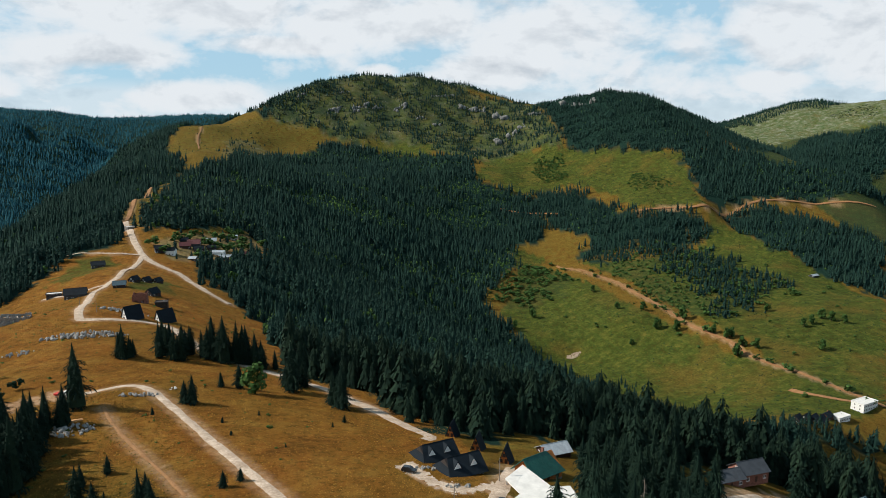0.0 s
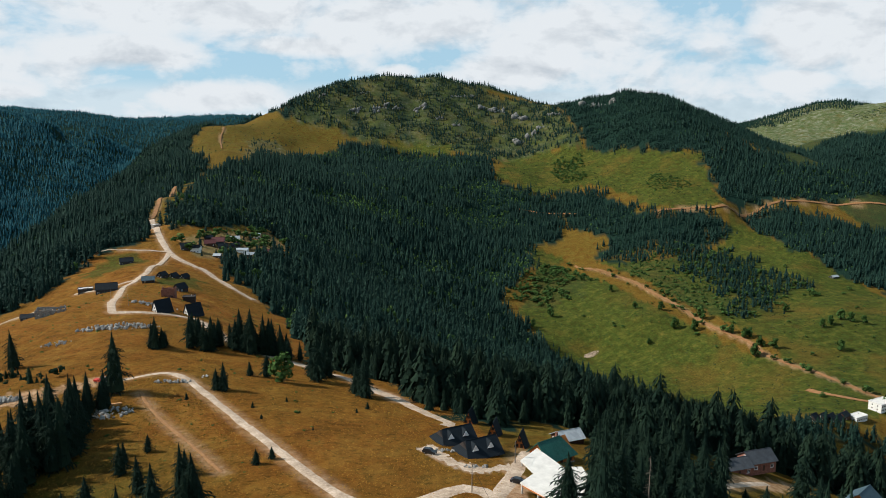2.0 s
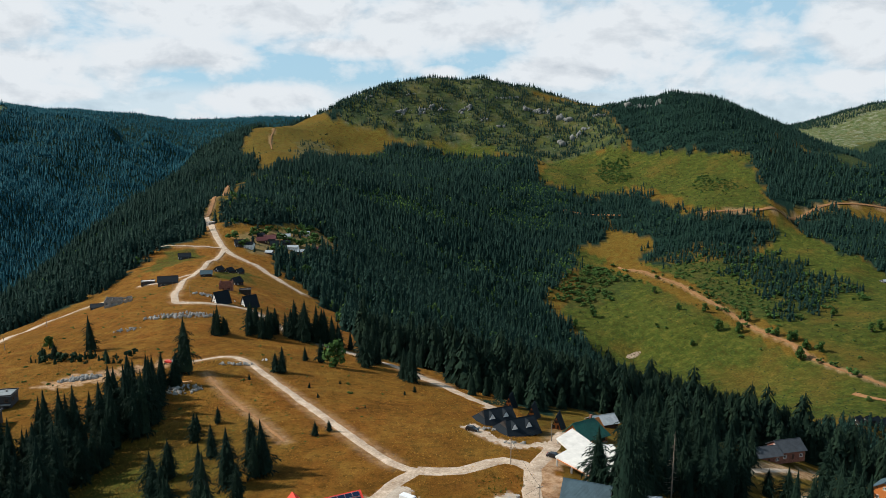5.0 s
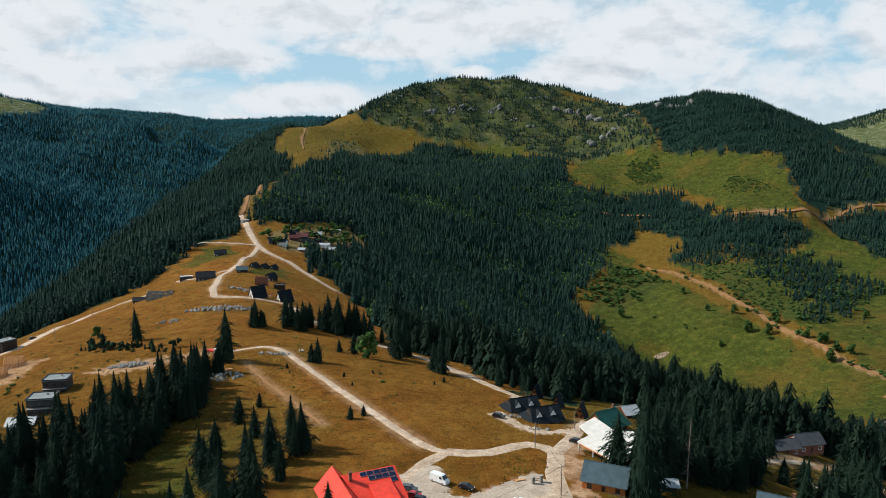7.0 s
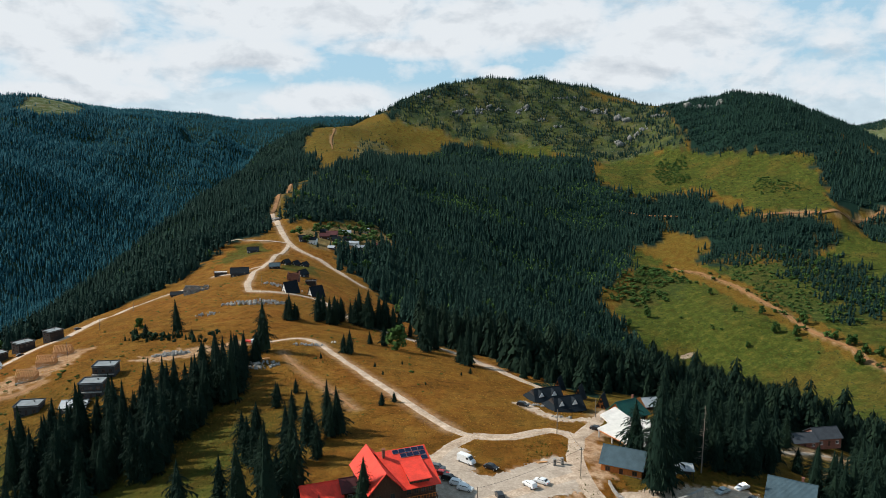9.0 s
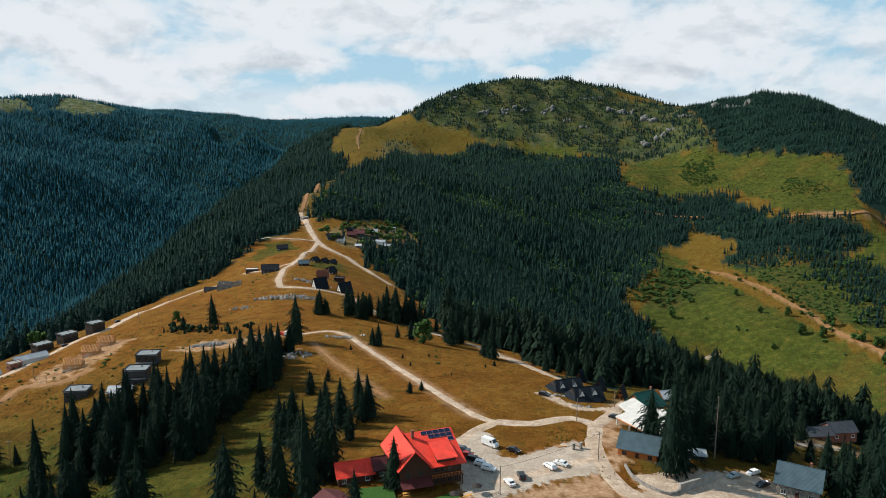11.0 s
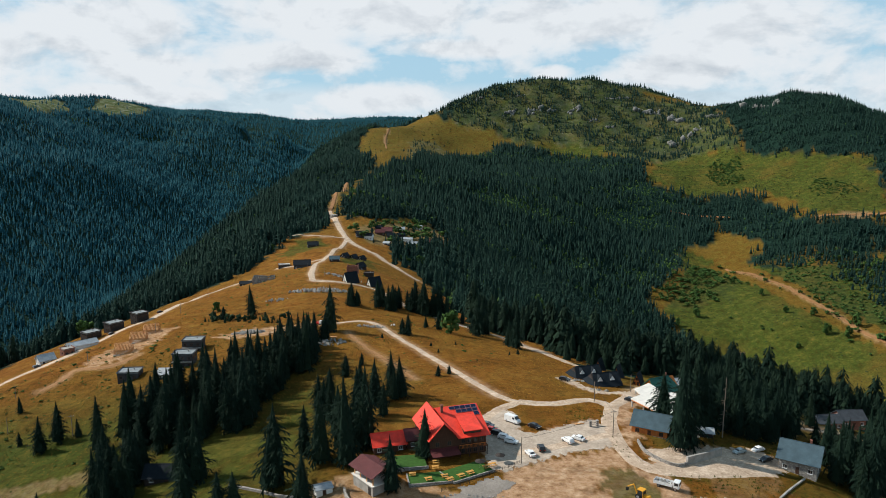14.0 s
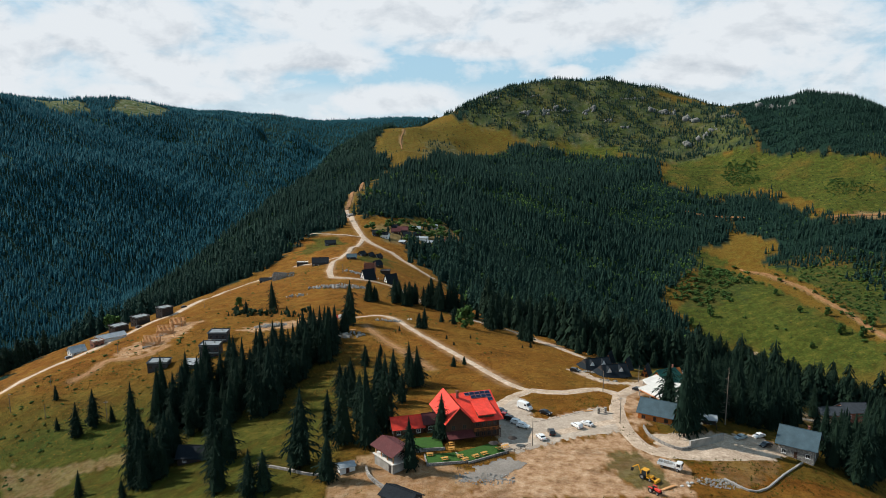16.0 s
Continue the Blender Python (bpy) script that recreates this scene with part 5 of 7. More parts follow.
def broadleaf(x, y, h, group, label="rounded broadleaf tree with a dense green crown"):
    ob = tagged(new("broadleaf_tree"), label, "tree", group)
    ob.matrix_basis = pose(x, y, ground_z(x, y) - 0.1, 0, 0, TREE_DICE.uniform(0, 360)) @ Matrix.Diagonal((h, h, h, 1))
    for nm, me in zip(("crown", "trunk"), TREE_DICE.choice(LEAFY_KINDS)):
        o = new(nm, me)
        o.parent = ob
    return ob


def dead_tree(x, y, h, label):
    ob = thing("dead_spruce", x, y, 30, label, "tree")
    bm = rod(bmesh.new(), (0, 0, -0.3), (0.2, 0, h), 0.22, 8, 0.03)
    part("trunk", bm, M_DEADWOOD, ob)
    g = random.Random(4)
    bm = bmesh.new()
    for k in range(60):
        z = h * g.uniform(0.2, 0.97)
        a, L = g.uniform(0, 6.3), 2.2 * (1.05 - z / h) + 0.3
        rod(bm, (0.2 * z / h, 0, z), (math.cos(a) * L, math.sin(a) * L, z - L * 0.35), 0.035, 4, 0.01)
    part("bare_branches", bm, M_DEADWOOD, ob)
    return ob


def car(x, y, turn, color, label, kind="saloon", group="parked cars"):
    """A parked car, its nose towards -y."""
    van = kind == "van"
    L, Wd = (5.6, 2.0) if van else (4.3, 1.78)
    ob = thing("van" if van else "car", x, y, turn, label, "van" if van else "car", group, ground_z(x, y) + 0.12)
    if van:
        prof = [(-2.8, 0.35), (2.75, 0.35), (2.8, 1.2), (2.7, 2.35), (-1.3, 2.45), (-2.05, 1.5), (-2.75, 1.15)]
    elif kind == "suv":
        prof = [(-2.15, 0.35), (2.1, 0.35), (2.15, 0.95), (2.0, 1.05), (1.75, 1.62), (-0.3, 1.68), (-1.0, 1.08), (-2.1, 0.9)]
    else:
        prof = [(-2.15, 0.28), (2.1, 0.28), (2.15, 0.85), (1.55, 0.98), (1.0, 1.42), (-0.35, 1.45), (-1.05, 0.98), (-2.1, 0.75)]
    bm = bmesh.new()
    a = [bm.verts.new((-Wd / 2, py, pz)) for py, pz in prof]
    b = [bm.verts.new((Wd / 2, py, pz)) for py, pz in prof]
    n = len(prof)
    bm.faces.new(a)
    bm.faces.new(b[::-1])
    for i in range(n):
        bm.faces.new((a[i], b[i], b[(i + 1) % n], a[(i + 1) % n]))
    bmesh.ops.recalc_face_normals(bm, faces=bm.faces)
    for v in bm.verts:
        if v.co.z > 1.1:
            v.co.x *= 0.86 if not van else 0.93
    bmesh.ops.bevel(bm, geom=list(bm.edges), offset=0.07, segments=2, affect="EDGES")
    body = part("body", bm, color, ob)
    top = prof[4][1] if not van else 2.4
    if van:
        part("windscreen", slab(bmesh.new(), [(-0.82, -2.1, 1.55), (0.82, -2.1, 1.55), (0.78, -1.42, 2.32), (-0.78, -1.42, 2.32)], 0.03), M_GLASS, ob)
        for sx in (-1, 1):
            part("side_window", boxes((sx * 0.97 - 0.02, sx * 0.97 + 0.02, -1.4, -0.6, 1.5, 2.1)), M_GLASS, ob)
    else:
        zb = 1.0
        rear = 1.55 if kind != "suv" else 1.95
        part("windscreen", slab(bmesh.new(), [(-0.72, -1.05, zb + 0.04), (0.72, -1.05, zb + 0.04), (0.64, -0.42, top - 0.05), (-0.64, -0.42, top - 0.05)], 0.03), M_GLASS, ob)
        part("rear_window", slab(bmesh.new(), [(-0.7, rear, zb + 0.05), (0.7, rear, zb + 0.05), (0.64, rear - 0.38, top - 0.06), (-0.64, rear - 0.38, top - 0.06)], 0.03), M_GLASS, ob)
        for sx in (-1, 1):
            part("side_window", boxes((sx * 0.80 - 0.03, sx * 0.80 + 0.03, -0.75, 0.15, zb + 0.06, top - 0.1)), M_GLASS, ob)
            part("side_window", boxes((sx * 0.80 - 0.03, sx * 0.80 + 0.03, 0.22, 1.15, zb + 0.06, top - 0.1)), M_GLASS, ob)
    for sx in (-1, 1):
        part("headlight", boxes((sx * 0.62 - 0.2, sx * 0.62 + 0.2, -L / 2 - 0.0, -L / 2 + 0.14, 0.62, 0.78)), M_FRAME_WHITE, ob)
        part("tail_light", boxes((sx * 0.68 - 0.14, sx * 0.68 + 0.14, L / 2 - 0.12, L / 2 + 0.02, 0.65, 0.85)), M_REDPAINT, ob)
        for py in (-L * 0.31, L * 0.31):
            w = part("wheel", rod(bmesh.new(), (sx * (Wd / 2 - 0.2), py, 0.32), (sx * (Wd / 2 + 0.01), py, 0.32), 0.32, 14), M_RUBBER, ob)
            part("rim", rod(bmesh.new(), (sx * (Wd / 2 - 0.05), py, 0.32), (sx * (Wd / 2 + 0.025), py, 0.32), 0.19, 10), M_STEEL, w)
    return ob


def pole(x, y, h, label="weathered wooden utility pole with a crossarm", arm=True, lean=0.0):
    ob = thing("utility_pole", x, y, 20, label, "pole", "utility poles")
    part("post", rod(bmesh.new(), (0, 0, -0.5), (lean * h, 0, h), 0.15, 8, 0.10), M_DEADWOOD, ob)
    if arm:
        a = part("crossarm", boxes((-0.9 + lean * h, 0.9 + lean * h, -0.06, 0.06, h - 0.8, h - 0.66)), M_DEADWOOD, ob)
        for k in (-0.8, -0.3, 0.3, 0.8):
            part("insulator", rod(bmesh.new(), (k + lean * h, 0, h - 0.66), (k + lean * h, 0, h - 0.45), 0.05, 6), M_FRAME_WHITE, a)
    return ob


def wall_line(name, pts, thick, high, material, label, below=1.0):
    """A free-standing wall along a line on the land."""
    p = line_points(pts, 2.0)
    d = np.gradient(p, axis=0)
    d /= np.linalg.norm(d, axis=1)[:, None] + 1e-9
    s = np.c_[d[:, 1], -d[:, 0]] * thick / 2
    z = land(p[:, 0], p[:, 1])
    g = random.Random(len(pts))
    bm = bmesh.new()
    rows = []
    for q, o, h in zip(p, s, z):
        t = h + high + g.uniform(-0.05, 0.05)
        rows.append([bm.verts.new((q[0] - o[0], q[1] - o[1], h - below)), bm.verts.new((q[0] - o[0], q[1] - o[1], t)), bm.verts.new((q[0] + o[0], q[1] + o[1], t)), bm.verts.new((q[0] + o[0], q[1] + o[1], h - below))])
    for a, b in zip(rows, rows[1:]):
        for i in range(4):
            bm.faces.new((a[i], b[i], b[(i + 1) % 4], a[(i + 1) % 4]))
    bm.faces.new(rows[0])
    bm.faces.new(rows[-1][::-1])
    bmesh.ops.recalc_face_normals(bm, faces=bm.faces)
    me = bpy.data.meshes.new(name)
    bm.to_mesh(me)
    bm.free()
    me.materials.append(material)
    return tagged(new(name, me), label, "wall")


def stone_mesh(seed):
    bm = bmesh.new()
    bmesh.ops.create_icosphere(bm, subdivisions=1, radius=1.0)
    g = random.Random(seed)
    for v in bm.verts:
        v.co *= g.uniform(0.65, 1.2)
    return bm


def heap(name, x, y, rx, ry, n, size, material, label, category="rocks", seed=1):
    """A heap of loose stones or rubble."""
    g = random.Random(seed)
    bm = bmesh.new()
    for k in range(n):
        a, r = g.uniform(0, 6.3), math.sqrt(g.random())
        px, py = x + rx * r * math.cos(a), y + ry * r * math.sin(a)
        s = size * g.uniform(0.4, 1.5)
        m = Matrix.Translation((px, py, ground_z(px, py) + s * 0.3 + (1 - r) * size * 0.5)) @ Euler((g.uniform(0, 3), g.uniform(0, 3), g.uniform(0, 3))).to_matrix().to_4x4() @ Matrix.Diagonal((s, s * g.uniform(0.6, 1), s * g.uniform(0.4, 0.8), 1))
        vs = bmesh.ops.create_icosphere(bm, subdivisions=1, radius=1.0, matrix=m)["verts"]
        for v in vs:
            v.co += Vector((g.uniform(-1, 1), g.uniform(-1, 1), g.uniform(-1, 1))) * s * 0.18
    me = bpy.data.meshes.new(name)
    bm.to_mesh(me)
    bm.free()
    me.materials.append(material)
    return tagged(new(name, me), label, category, kind="stuff")

# ---- near trees ----
# x, y, height
MEADOW_SPRUCES = [(-148, 200, 22), (-173, 214, 17), (-177, 208, 15), (-210, 244, 8), (-190, 215, 6), (-166, 216, 8), (-88, 310, 25), (-95, 252, 24), (-89, 250, 24), (-83, 246, 23), (-63, 143, 25), (-52, 133, 15), (-53, 156, 22), (-49, 164, 20), (-44, 152, 28), (-42, 166, 26), (-58, 188, 16), (-41, 211, 17), (-37, 207, 16), (-39, 205, 13), (-88, 254, 24), (-87, 264, 20), (-86, 270, 14), (-91, 280, 18), (-60, 250, 6), (-65, 244, 7), (-45, 231, 8), (-64, 237, 10), (-55, 223, 11), (-64, 211, 12), (-102, 232, 26), (-22.7, 157.3, 15), (-29.2, 137.1, 16), (-52.4, 175.3, 17), (-49.1, 188.3, 19), (-61.2, 191.7, 15), (-45.2, 201.3, 17), (-40.5, 190.0, 12), (-47.2, 170.4, 12), (-59.3, 161.2, 17), (-152, 372, 19), (-167, 367, 9)]
RIDGE_SPRUCES = [(-95, 390, 16), (-79, 394, 18), (-72, 390, 17), (-91, 388, 11), (-84, 420, 15), (-82, 427, 12), (-69, 392, 17), (-57, 403, 22), (-50, 394, 24), (-45, 398, 22), (-41, 402, 20), (-49, 313, 12), (-52, 314, 9), (-43, 340, 7), (-15, 343, 22), (-13, 359, 17), (5, 317, 18), (2, 324, 15), (-36, 341, 11), (-62, 405, 14), (-38, 415, 16), (-32, 392, 12)]
YARD_SPRUCES = [(52, 169, 33), (98.3, 217.9, 17), (102.8, 216.1, 20), (85.2, 190.8, 13), (94.1, 200.1, 15), (85.2, 197.2, 18), (114.2, 211.0, 12), (104.5, 182.3, 16), (100.7, 170.8, 18), (84.7, 203.8, 19), (121.4, 247.3, 16), (142.5, 237.0, 20), (133.4, 214.7, 18), (109.4, 213.2, 9), (55, 174, 24), (54.5, 179, 28), (58.5, 191, 27), (51, 190, 19), (110, 240, 17), (98, 180, 18), (103, 178, 18), (110, 178, 18), (111, 172, 24), (-118, 152, 21), (-118, 160, 15), (-91, 157, 22), (-86, 137, 18), (-74, 131, 14), (-70, 132, 13), (-66, 203, 13), (-143, 157, 10), (-121, 146, 7), (64, 190, 21), (67, 196, 20), (60, 186, 23), (64, 201, 18), (70, 205, 19)]
for tx, ty, th in MEADOW_SPRUCES:
    spruce(tx, ty, th, "spruces on the meadow")
for tx, ty, th in RIDGE_SPRUCES:
    spruce(tx, ty, th, "spruces on the ridge")
for tx, ty, th in YARD_SPRUCES:
    spruce(tx, ty, th, "spruces round the yard", slim=0.62 if th > 30 else None)
for area, gap, low, high in (("back_grove", 6.4, 11, 21), ("lodge_grove", 5.9, 12, 26), ("near_grove", 6.2, 12, 23), ("east_grove", 7.0, 11, 20), ("corner_grove", 5.8, 14, 25)):
    for tx, ty in scatter(area, gap, 300 + len(area), 1.5):
        if (abs(tx + 104) < 8 and 140 < ty < 172) or (tx > 104 and 185 < ty < 262) or (52 < tx < 78 and 205 < ty < 246):
            continue
        spruce(tx, ty, TREE_DICE.uniform(low, high), "spruces of the " + area.replace("_", " "), "dark spruce in a dense stand")
for tx, ty, th in ((6, 294, 3), (-26, 233, 5), (-22, 236, 4), (2, 286, 2), (-60, 300, 3), (-12, 262, 1.5), (-35, 290, 2.5), (-24, 300, 2), (-30, 275, 2)):
    spruce(tx, ty, th, "young spruces", "small young spruce in dry grass", 1.5)
for cx, cy, rr, nn, lo, hi in ((-50, 398, 9, 12, 12, 22), (-92, 389, 6, 6, 8, 15), (-76, 406, 10, 8, 9, 17), (-35, 396, 9, 6, 8, 15), (-14, 352, 5, 4, 10, 18), (4, 322, 4, 3, 8, 15)):
    for _ in range(nn):
        ta, tr = TREE_DICE.uniform(0, 6.3), rr * math.sqrt(TREE_DICE.random())
        spruce(cx + tr * math.cos(ta), cy + tr * math.sin(ta) * 0.7, TREE_DICE.uniform(lo, hi), "spruces on the ridge")
broadleaf(-29, 333, 13, "lone broadleaf trees", "pale green birch beside the spruces")
broadleaf(-183, 395, 7, "lone broadleaf trees", "round dark green tree on the slope")
broadleaf(-290, 420, 12, "lone broadleaf trees", "large round tree below the road")
for tx, ty, th in ((306, 1124, 12), (269, 1092, 10), (422, 1068, 9), (450, 1038, 10), (445, 980, 12), (465, 960, 12), (489, 990, 14), (496, 917, 9), (501, 893, 11), (507, 866, 10), (517, 852, 11), (490, 847, 13), (606, 972, 9), (605, 887, 9), (642, 904, 11), (648, 892, 10), (583, 819, 11), (405, 971, 7), (417, 1161, 9), (509, 895, 10), (619, 892, 10), (659, 882, 9)):
    broadleaf(tx, ty, th * 1.35, "round trees in the valley", "round green tree standing in the valley meadow")
dead_tree(69, 186, 20, "tall dead spruce with bare grey branches")

# bushes on the meadows
dice = np.random.RandomState(9)


def bushes(name, area, n, low, high, models, material, label, seed, rough=0.0):
    q = np.array(AREAS[area], float)
    g = np.random.RandomState(seed)
    pts = np.c_[g.uniform(q[:, 0].min(), q[:, 0].max(), n * 4), g.uniform(q[:, 1].min(), q[:, 1].max(), n * 4)]
    pts = pts[inside(area, pts[:, 0], pts[:, 1], rough)][:n]
    pts = pts[road_gap(pts[:, 0], pts[:, 1]) > 1.5]
    return stand(name, pts, g.uniform(low, high, len(pts)) ** 1.0, models, material, label, (1.1, 1.9), "bushes", 0.5)


bushes("juniper_bushes", "valley_meadow", 4600, 0.8, 3.8, SHRUB, M_SCRUB, "tiny dark juniper bushes dotted over the meadow", 501)
bushes("valley_bushes", "valley_meadow", 50, 2, 6, BROADLEAF, M_LEAF, "round bushes and small trees on the valley meadow", 502)
bushes("field_bushes", "upper_fields", 2300, 1.0, 5.5, SHRUB, M_SCRUB, "low bushes over the upper fields", 503)
bushes("summit_bushes", "summit_meadow", 320, 1.2, 4.0, BUSH, M_SCRUB, "scattered bushes on the summit meadow", 504)
bushes("field_thicket", "field_scrub", 330, 1.5, 5, BUSH, M_LEAF, "thicket of green bushes in the upper field", 505, 18.0)
bushes("field_thicket", "field_scrub_west", 420, 2, 7, BUSH, M_LEAF, "thicket of green bushes beside the upper field", 506, 18.0)
bushes("mixed_thicket", "valley_scrub", 420, 1.5, 6, BUSH, M_LEAF, "patchy thicket of green bushes on the valley spur", 507, 30.0)
bushes("mixed_thicket", "edge_scrub", 260, 2, 8, BROADLEAF, M_LEAF, "green bushes below the forest edge", 508, 24.0)
bushes("mixed_thicket", "valley_wood", 160, 3, 9, BROADLEAF, M_LEAF, "broadleaf bushes among the young spruces", 512, 24.0)
bushes("meadow_wood", "meadow_wood", 400, 4, 11, FAR_SPRUCE, M_FOREST, "young spruces at the foot of the summit meadow", 509, 25.0)
bushes("far_hill_bushes", "far_hill_scrub", 260, 4, 10, SHRUB, M_SCRUB, "dark thicket on the distant bald hill", 514, 40.0)
bushes("far_hill_bushes", "far_right_hill", 900, 2, 7, SHRUB, M_SCRUB, "dark bushes dotted over the distant bald hill", 513, 30.0)
bushes("village_trees", "village", 40, 5, 11, BROADLEAF, M_LEAF, "garden trees between the village houses", 510, 8.0)
bushes("village_spruces", "village", 18, 7, 13, MID_SPRUCE, M_FOREST, "spruces between the village houses", 511, 8.0)
g_track = np.random.RandomState(12)
side = line_points(ROADS["valley_track"][1], 26.0)
side = side + g_track.uniform(-14, 14, side.shape)
stand("trackside_bushes", side, g_track.uniform(5, 11, len(side)), BROADLEAF, M_LEAF, "round bushes along the brown valley track", (1.1, 1.6), "bushes", 0.6)
meadow_pts = np.c_[g_track.uniform(-215, -5, 620), 215 + 425 * g_track.uniform(0, 1, 620) ** 1.2]
meadow_pts = meadow_pts[road_gap(meadow_pts[:, 0], meadow_pts[:, 1]) > 2]
stand("meadow_bushes", meadow_pts, 0.4 + 1.9 * g_track.beta(1.0, 3.0, len(meadow_pts)), BUSH, M_LEAF, "low juniper bushes in the dry grass", (1.2, 2.2), "bushes", 0.2)
row_pts = np.c_[g_track.uniform(-180, -120, 46), 0 * g_track.uniform(size=46)]
row_pts[:, 1] = 374 - (row_pts[:, 0] + 180) * 0.62 + g_track.uniform(-7, 7, 46)
stand("hedge_bushes", row_pts, g_track.uniform(2, 6, 46), NEAR_SPRUCE[:2] + BUSH[:2], M_SCRUB, "dark row of bushes and young spruces", (0.9, 1.5), "bushes", 0.3)
left_pts = np.c_[g_track.uniform(-245, -135, 420), g_track.uniform(175, 340, 420)]
left_pts = left_pts[road_gap(left_pts[:, 0], left_pts[:, 1]) > 1.5]
stand("slope_bushes", left_pts, 0.4 + 2.0 * g_track.beta(1.0, 2.6, len(left_pts)), BUSH, M_LEAF, "green bushes over the lower slope", (1.2, 2.0), "bushes", 0.2)

# ---- the lodge ----
def lodge():
    lg = thing("lodge", -15, 165, 22.8, "large brown lodge with bright red sheet roofs and solar panels", "lodge", z=0.0)
    part("wall", boxes((-4.6, 8.0, -6.2, 10.5, -1.5, 6.6)), W_BROWN, lg)
    part("gable_wall", slab(bmesh.new(), [(7.95, -6.2, 6.5), (7.95, 10.5, 7.4), (7.95, 4.6, 11.0)], 0.2), W_BROWN, lg)
    part("wing_wall", gable_walls(16.0, 8.0, 6.6, 10.9), W_BROWN, lg).matrix_basis = pose(-5.2, 1.5, 0, 0, 0, 90)
    part("roof_slope", slab(bmesh.new(), [(-4.6, 4.6, 11.3), (8.9, 4.6, 11.3), (8.9, -7.8, 6.3), (-1.0, -7.8, 6.3)], 0.2), R_RED, lg)
    part("roof_slope", slab(bmesh.new(), [(-4.6, 4.6, 11.3), (8.9, 4.6, 11.3), (8.9, 11.6, 7.2), (-4.6, 11.6, 7.2)], 0.2), R_RED, lg)
    part("roof_slope", slab(bmesh.new(), [(-5.2, -7.4, 11.25), (-5.2, 10.6, 11.25), (-9.9, 10.6, 6.2), (-9.9, -7.4, 6.2)], 0.2), R_RED, lg)
    part("roof_slope", slab(bmesh.new(), [(-5.2, -7.4, 11.25), (-5.2, 10.6, 11.25), (-0.5, 10.6, 6.2), (-0.5, -7.4, 6.2)], 0.2), R_RED, lg)
    part("dormer_roof", slab(bmesh.new(), [(0.8, 0.4, 9.75), (6.6, 0.4, 9.75), (6.6, -7.6, 8.2), (0.8, -7.6, 8.2)], 0.18), R_RED, lg)
    part("dormer_wall", boxes((1.1, 6.3, -6.4, -2.0, 6.2, 8.2)), W_BROWN, lg)
    for k in range(3):
        window(lg, 2.0 + k * 1.7, -6.4, 6.7, 1.2, 1.2, "-y", M_FRAME_BROWN)
    for st in (0.9, 4.0):
        for k in range(4):
            window(lg, 0.9 + k * 1.9, -6.2, st, 1.2, 1.4, "-y", M_FRAME_BROWN)
        for k in range(5):
            window(lg, 8.0, -4.5 + k * 3.2, st, 1.2, 1.4, "+x", M_FRAME_BROWN)
            window(lg, -9.2, -5.0 + k * 3.0, st, 1.2, 1.4, "-x", M_FRAME_BROWN)
        for k in (-1, 1):
            window(lg, -5.2 + k * 1.8, -6.5, st, 1.3, 1.4, "-y", M_FRAME_BROWN)
    bal = part("balcony", boxes((-0.8, 8.0, -8.0, -6.2, 3.1, 3.3)), W_BROWN, lg)
    part("railing", boxes((-0.8, 8.0, -8.05, -7.95, 4.2, 4.3), *[(-0.8 + i * 0.4, -0.72 + i * 0.4, -8.03, -7.97, 3.3, 4.2) for i in range(22)]), W_ORANGE, bal)
    for k in range(4):
        part("balcony_post", boxes((-0.6 + k * 2.75, -0.4 + k * 2.75, -7.95, -7.75, -0.5, 3.1)), W_BROWN, lg)
    part("porch_roof", slab(bmesh.new(), [(-9.4, -6.5, 3.6), (-1.0, -6.5, 3.6), (-1.0, -10.2, 2.7), (-9.4, -10.2, 2.7)], 0.14), R_BROWN, lg)
    part("chimney", boxes((-3.2, -2.5, 2.4, 3.1, 8.0, 12.6), (-3.3, -2.4, 2.3, 3.2, 12.6, 12.75)), W_BRICK, lg)
    slope = math.degrees(math.atan2(5.0, 12.4))
    for row, cols in ((0, (0, 1, 2, 3, 4)), (1, (1, 2, 3, 4)), (2, (4,))):
        for c in cols:
            p = part("solar_panel", boxes((-0.78, 0.78, -0.62, 0.62, 0.0, 0.06), bevel=0.01), M_SOLAR, lg, "dark blue solar panel")
            yy = 3.6 - row * 1.45
            p.matrix_basis = pose(0.6 + c * 1.72, yy, 11.3 - (4.6 - yy) * 5.0 / 12.4 + 0.08, slope, 0, 0)
            part("panel_frame", boxes((-0.8, 0.8, -0.66, -0.62, 0, 0.07), (-0.8, 0.8, 0.62, 0.66, 0, 0.07), (-0.8, -0.78, -0.62, 0.62, 0, 0.07), (0.78, 0.8, -0.62, 0.62, 0, 0.07)), M_STEEL, p)
    return lg


lodge()
house(-34.5, 163.5, 21, 9.5, 7, 3.0, 5.4, W_BROWN, R_RED, "low annex with a bright red sheet roof", windows=3, chimney=False, name="annex")
house(-26.5, 166.5, 21, 6.5, 6.5, 3.2, 5.2, W_BROWN, R_BROWN, "low annex with a maroon sheet roof", windows=2, chimney=False, name="annex")

# lawn terraces with tables below the lodge
def terrace(x0, y0, w, d, turn, z):
    t = thing("lawn_terrace", x0, y0, turn, "bright green lawn terrace with a low stone edge", "terrace", z=z)
    part("lawn", boxes((-w / 2, w / 2, -d / 2, d / 2, -0.8, 0.10), bevel=0.02), M_LAWN, t)
    part("stone_edge", boxes((-w / 2 - 0.3, w / 2 + 0.3, -d / 2 - 0.35, -d / 2, -1.2, 0.3), (-w / 2 - 0.3, -w / 2, -d / 2, d / 2, -1.2, 0.3)), W_STONE, t)


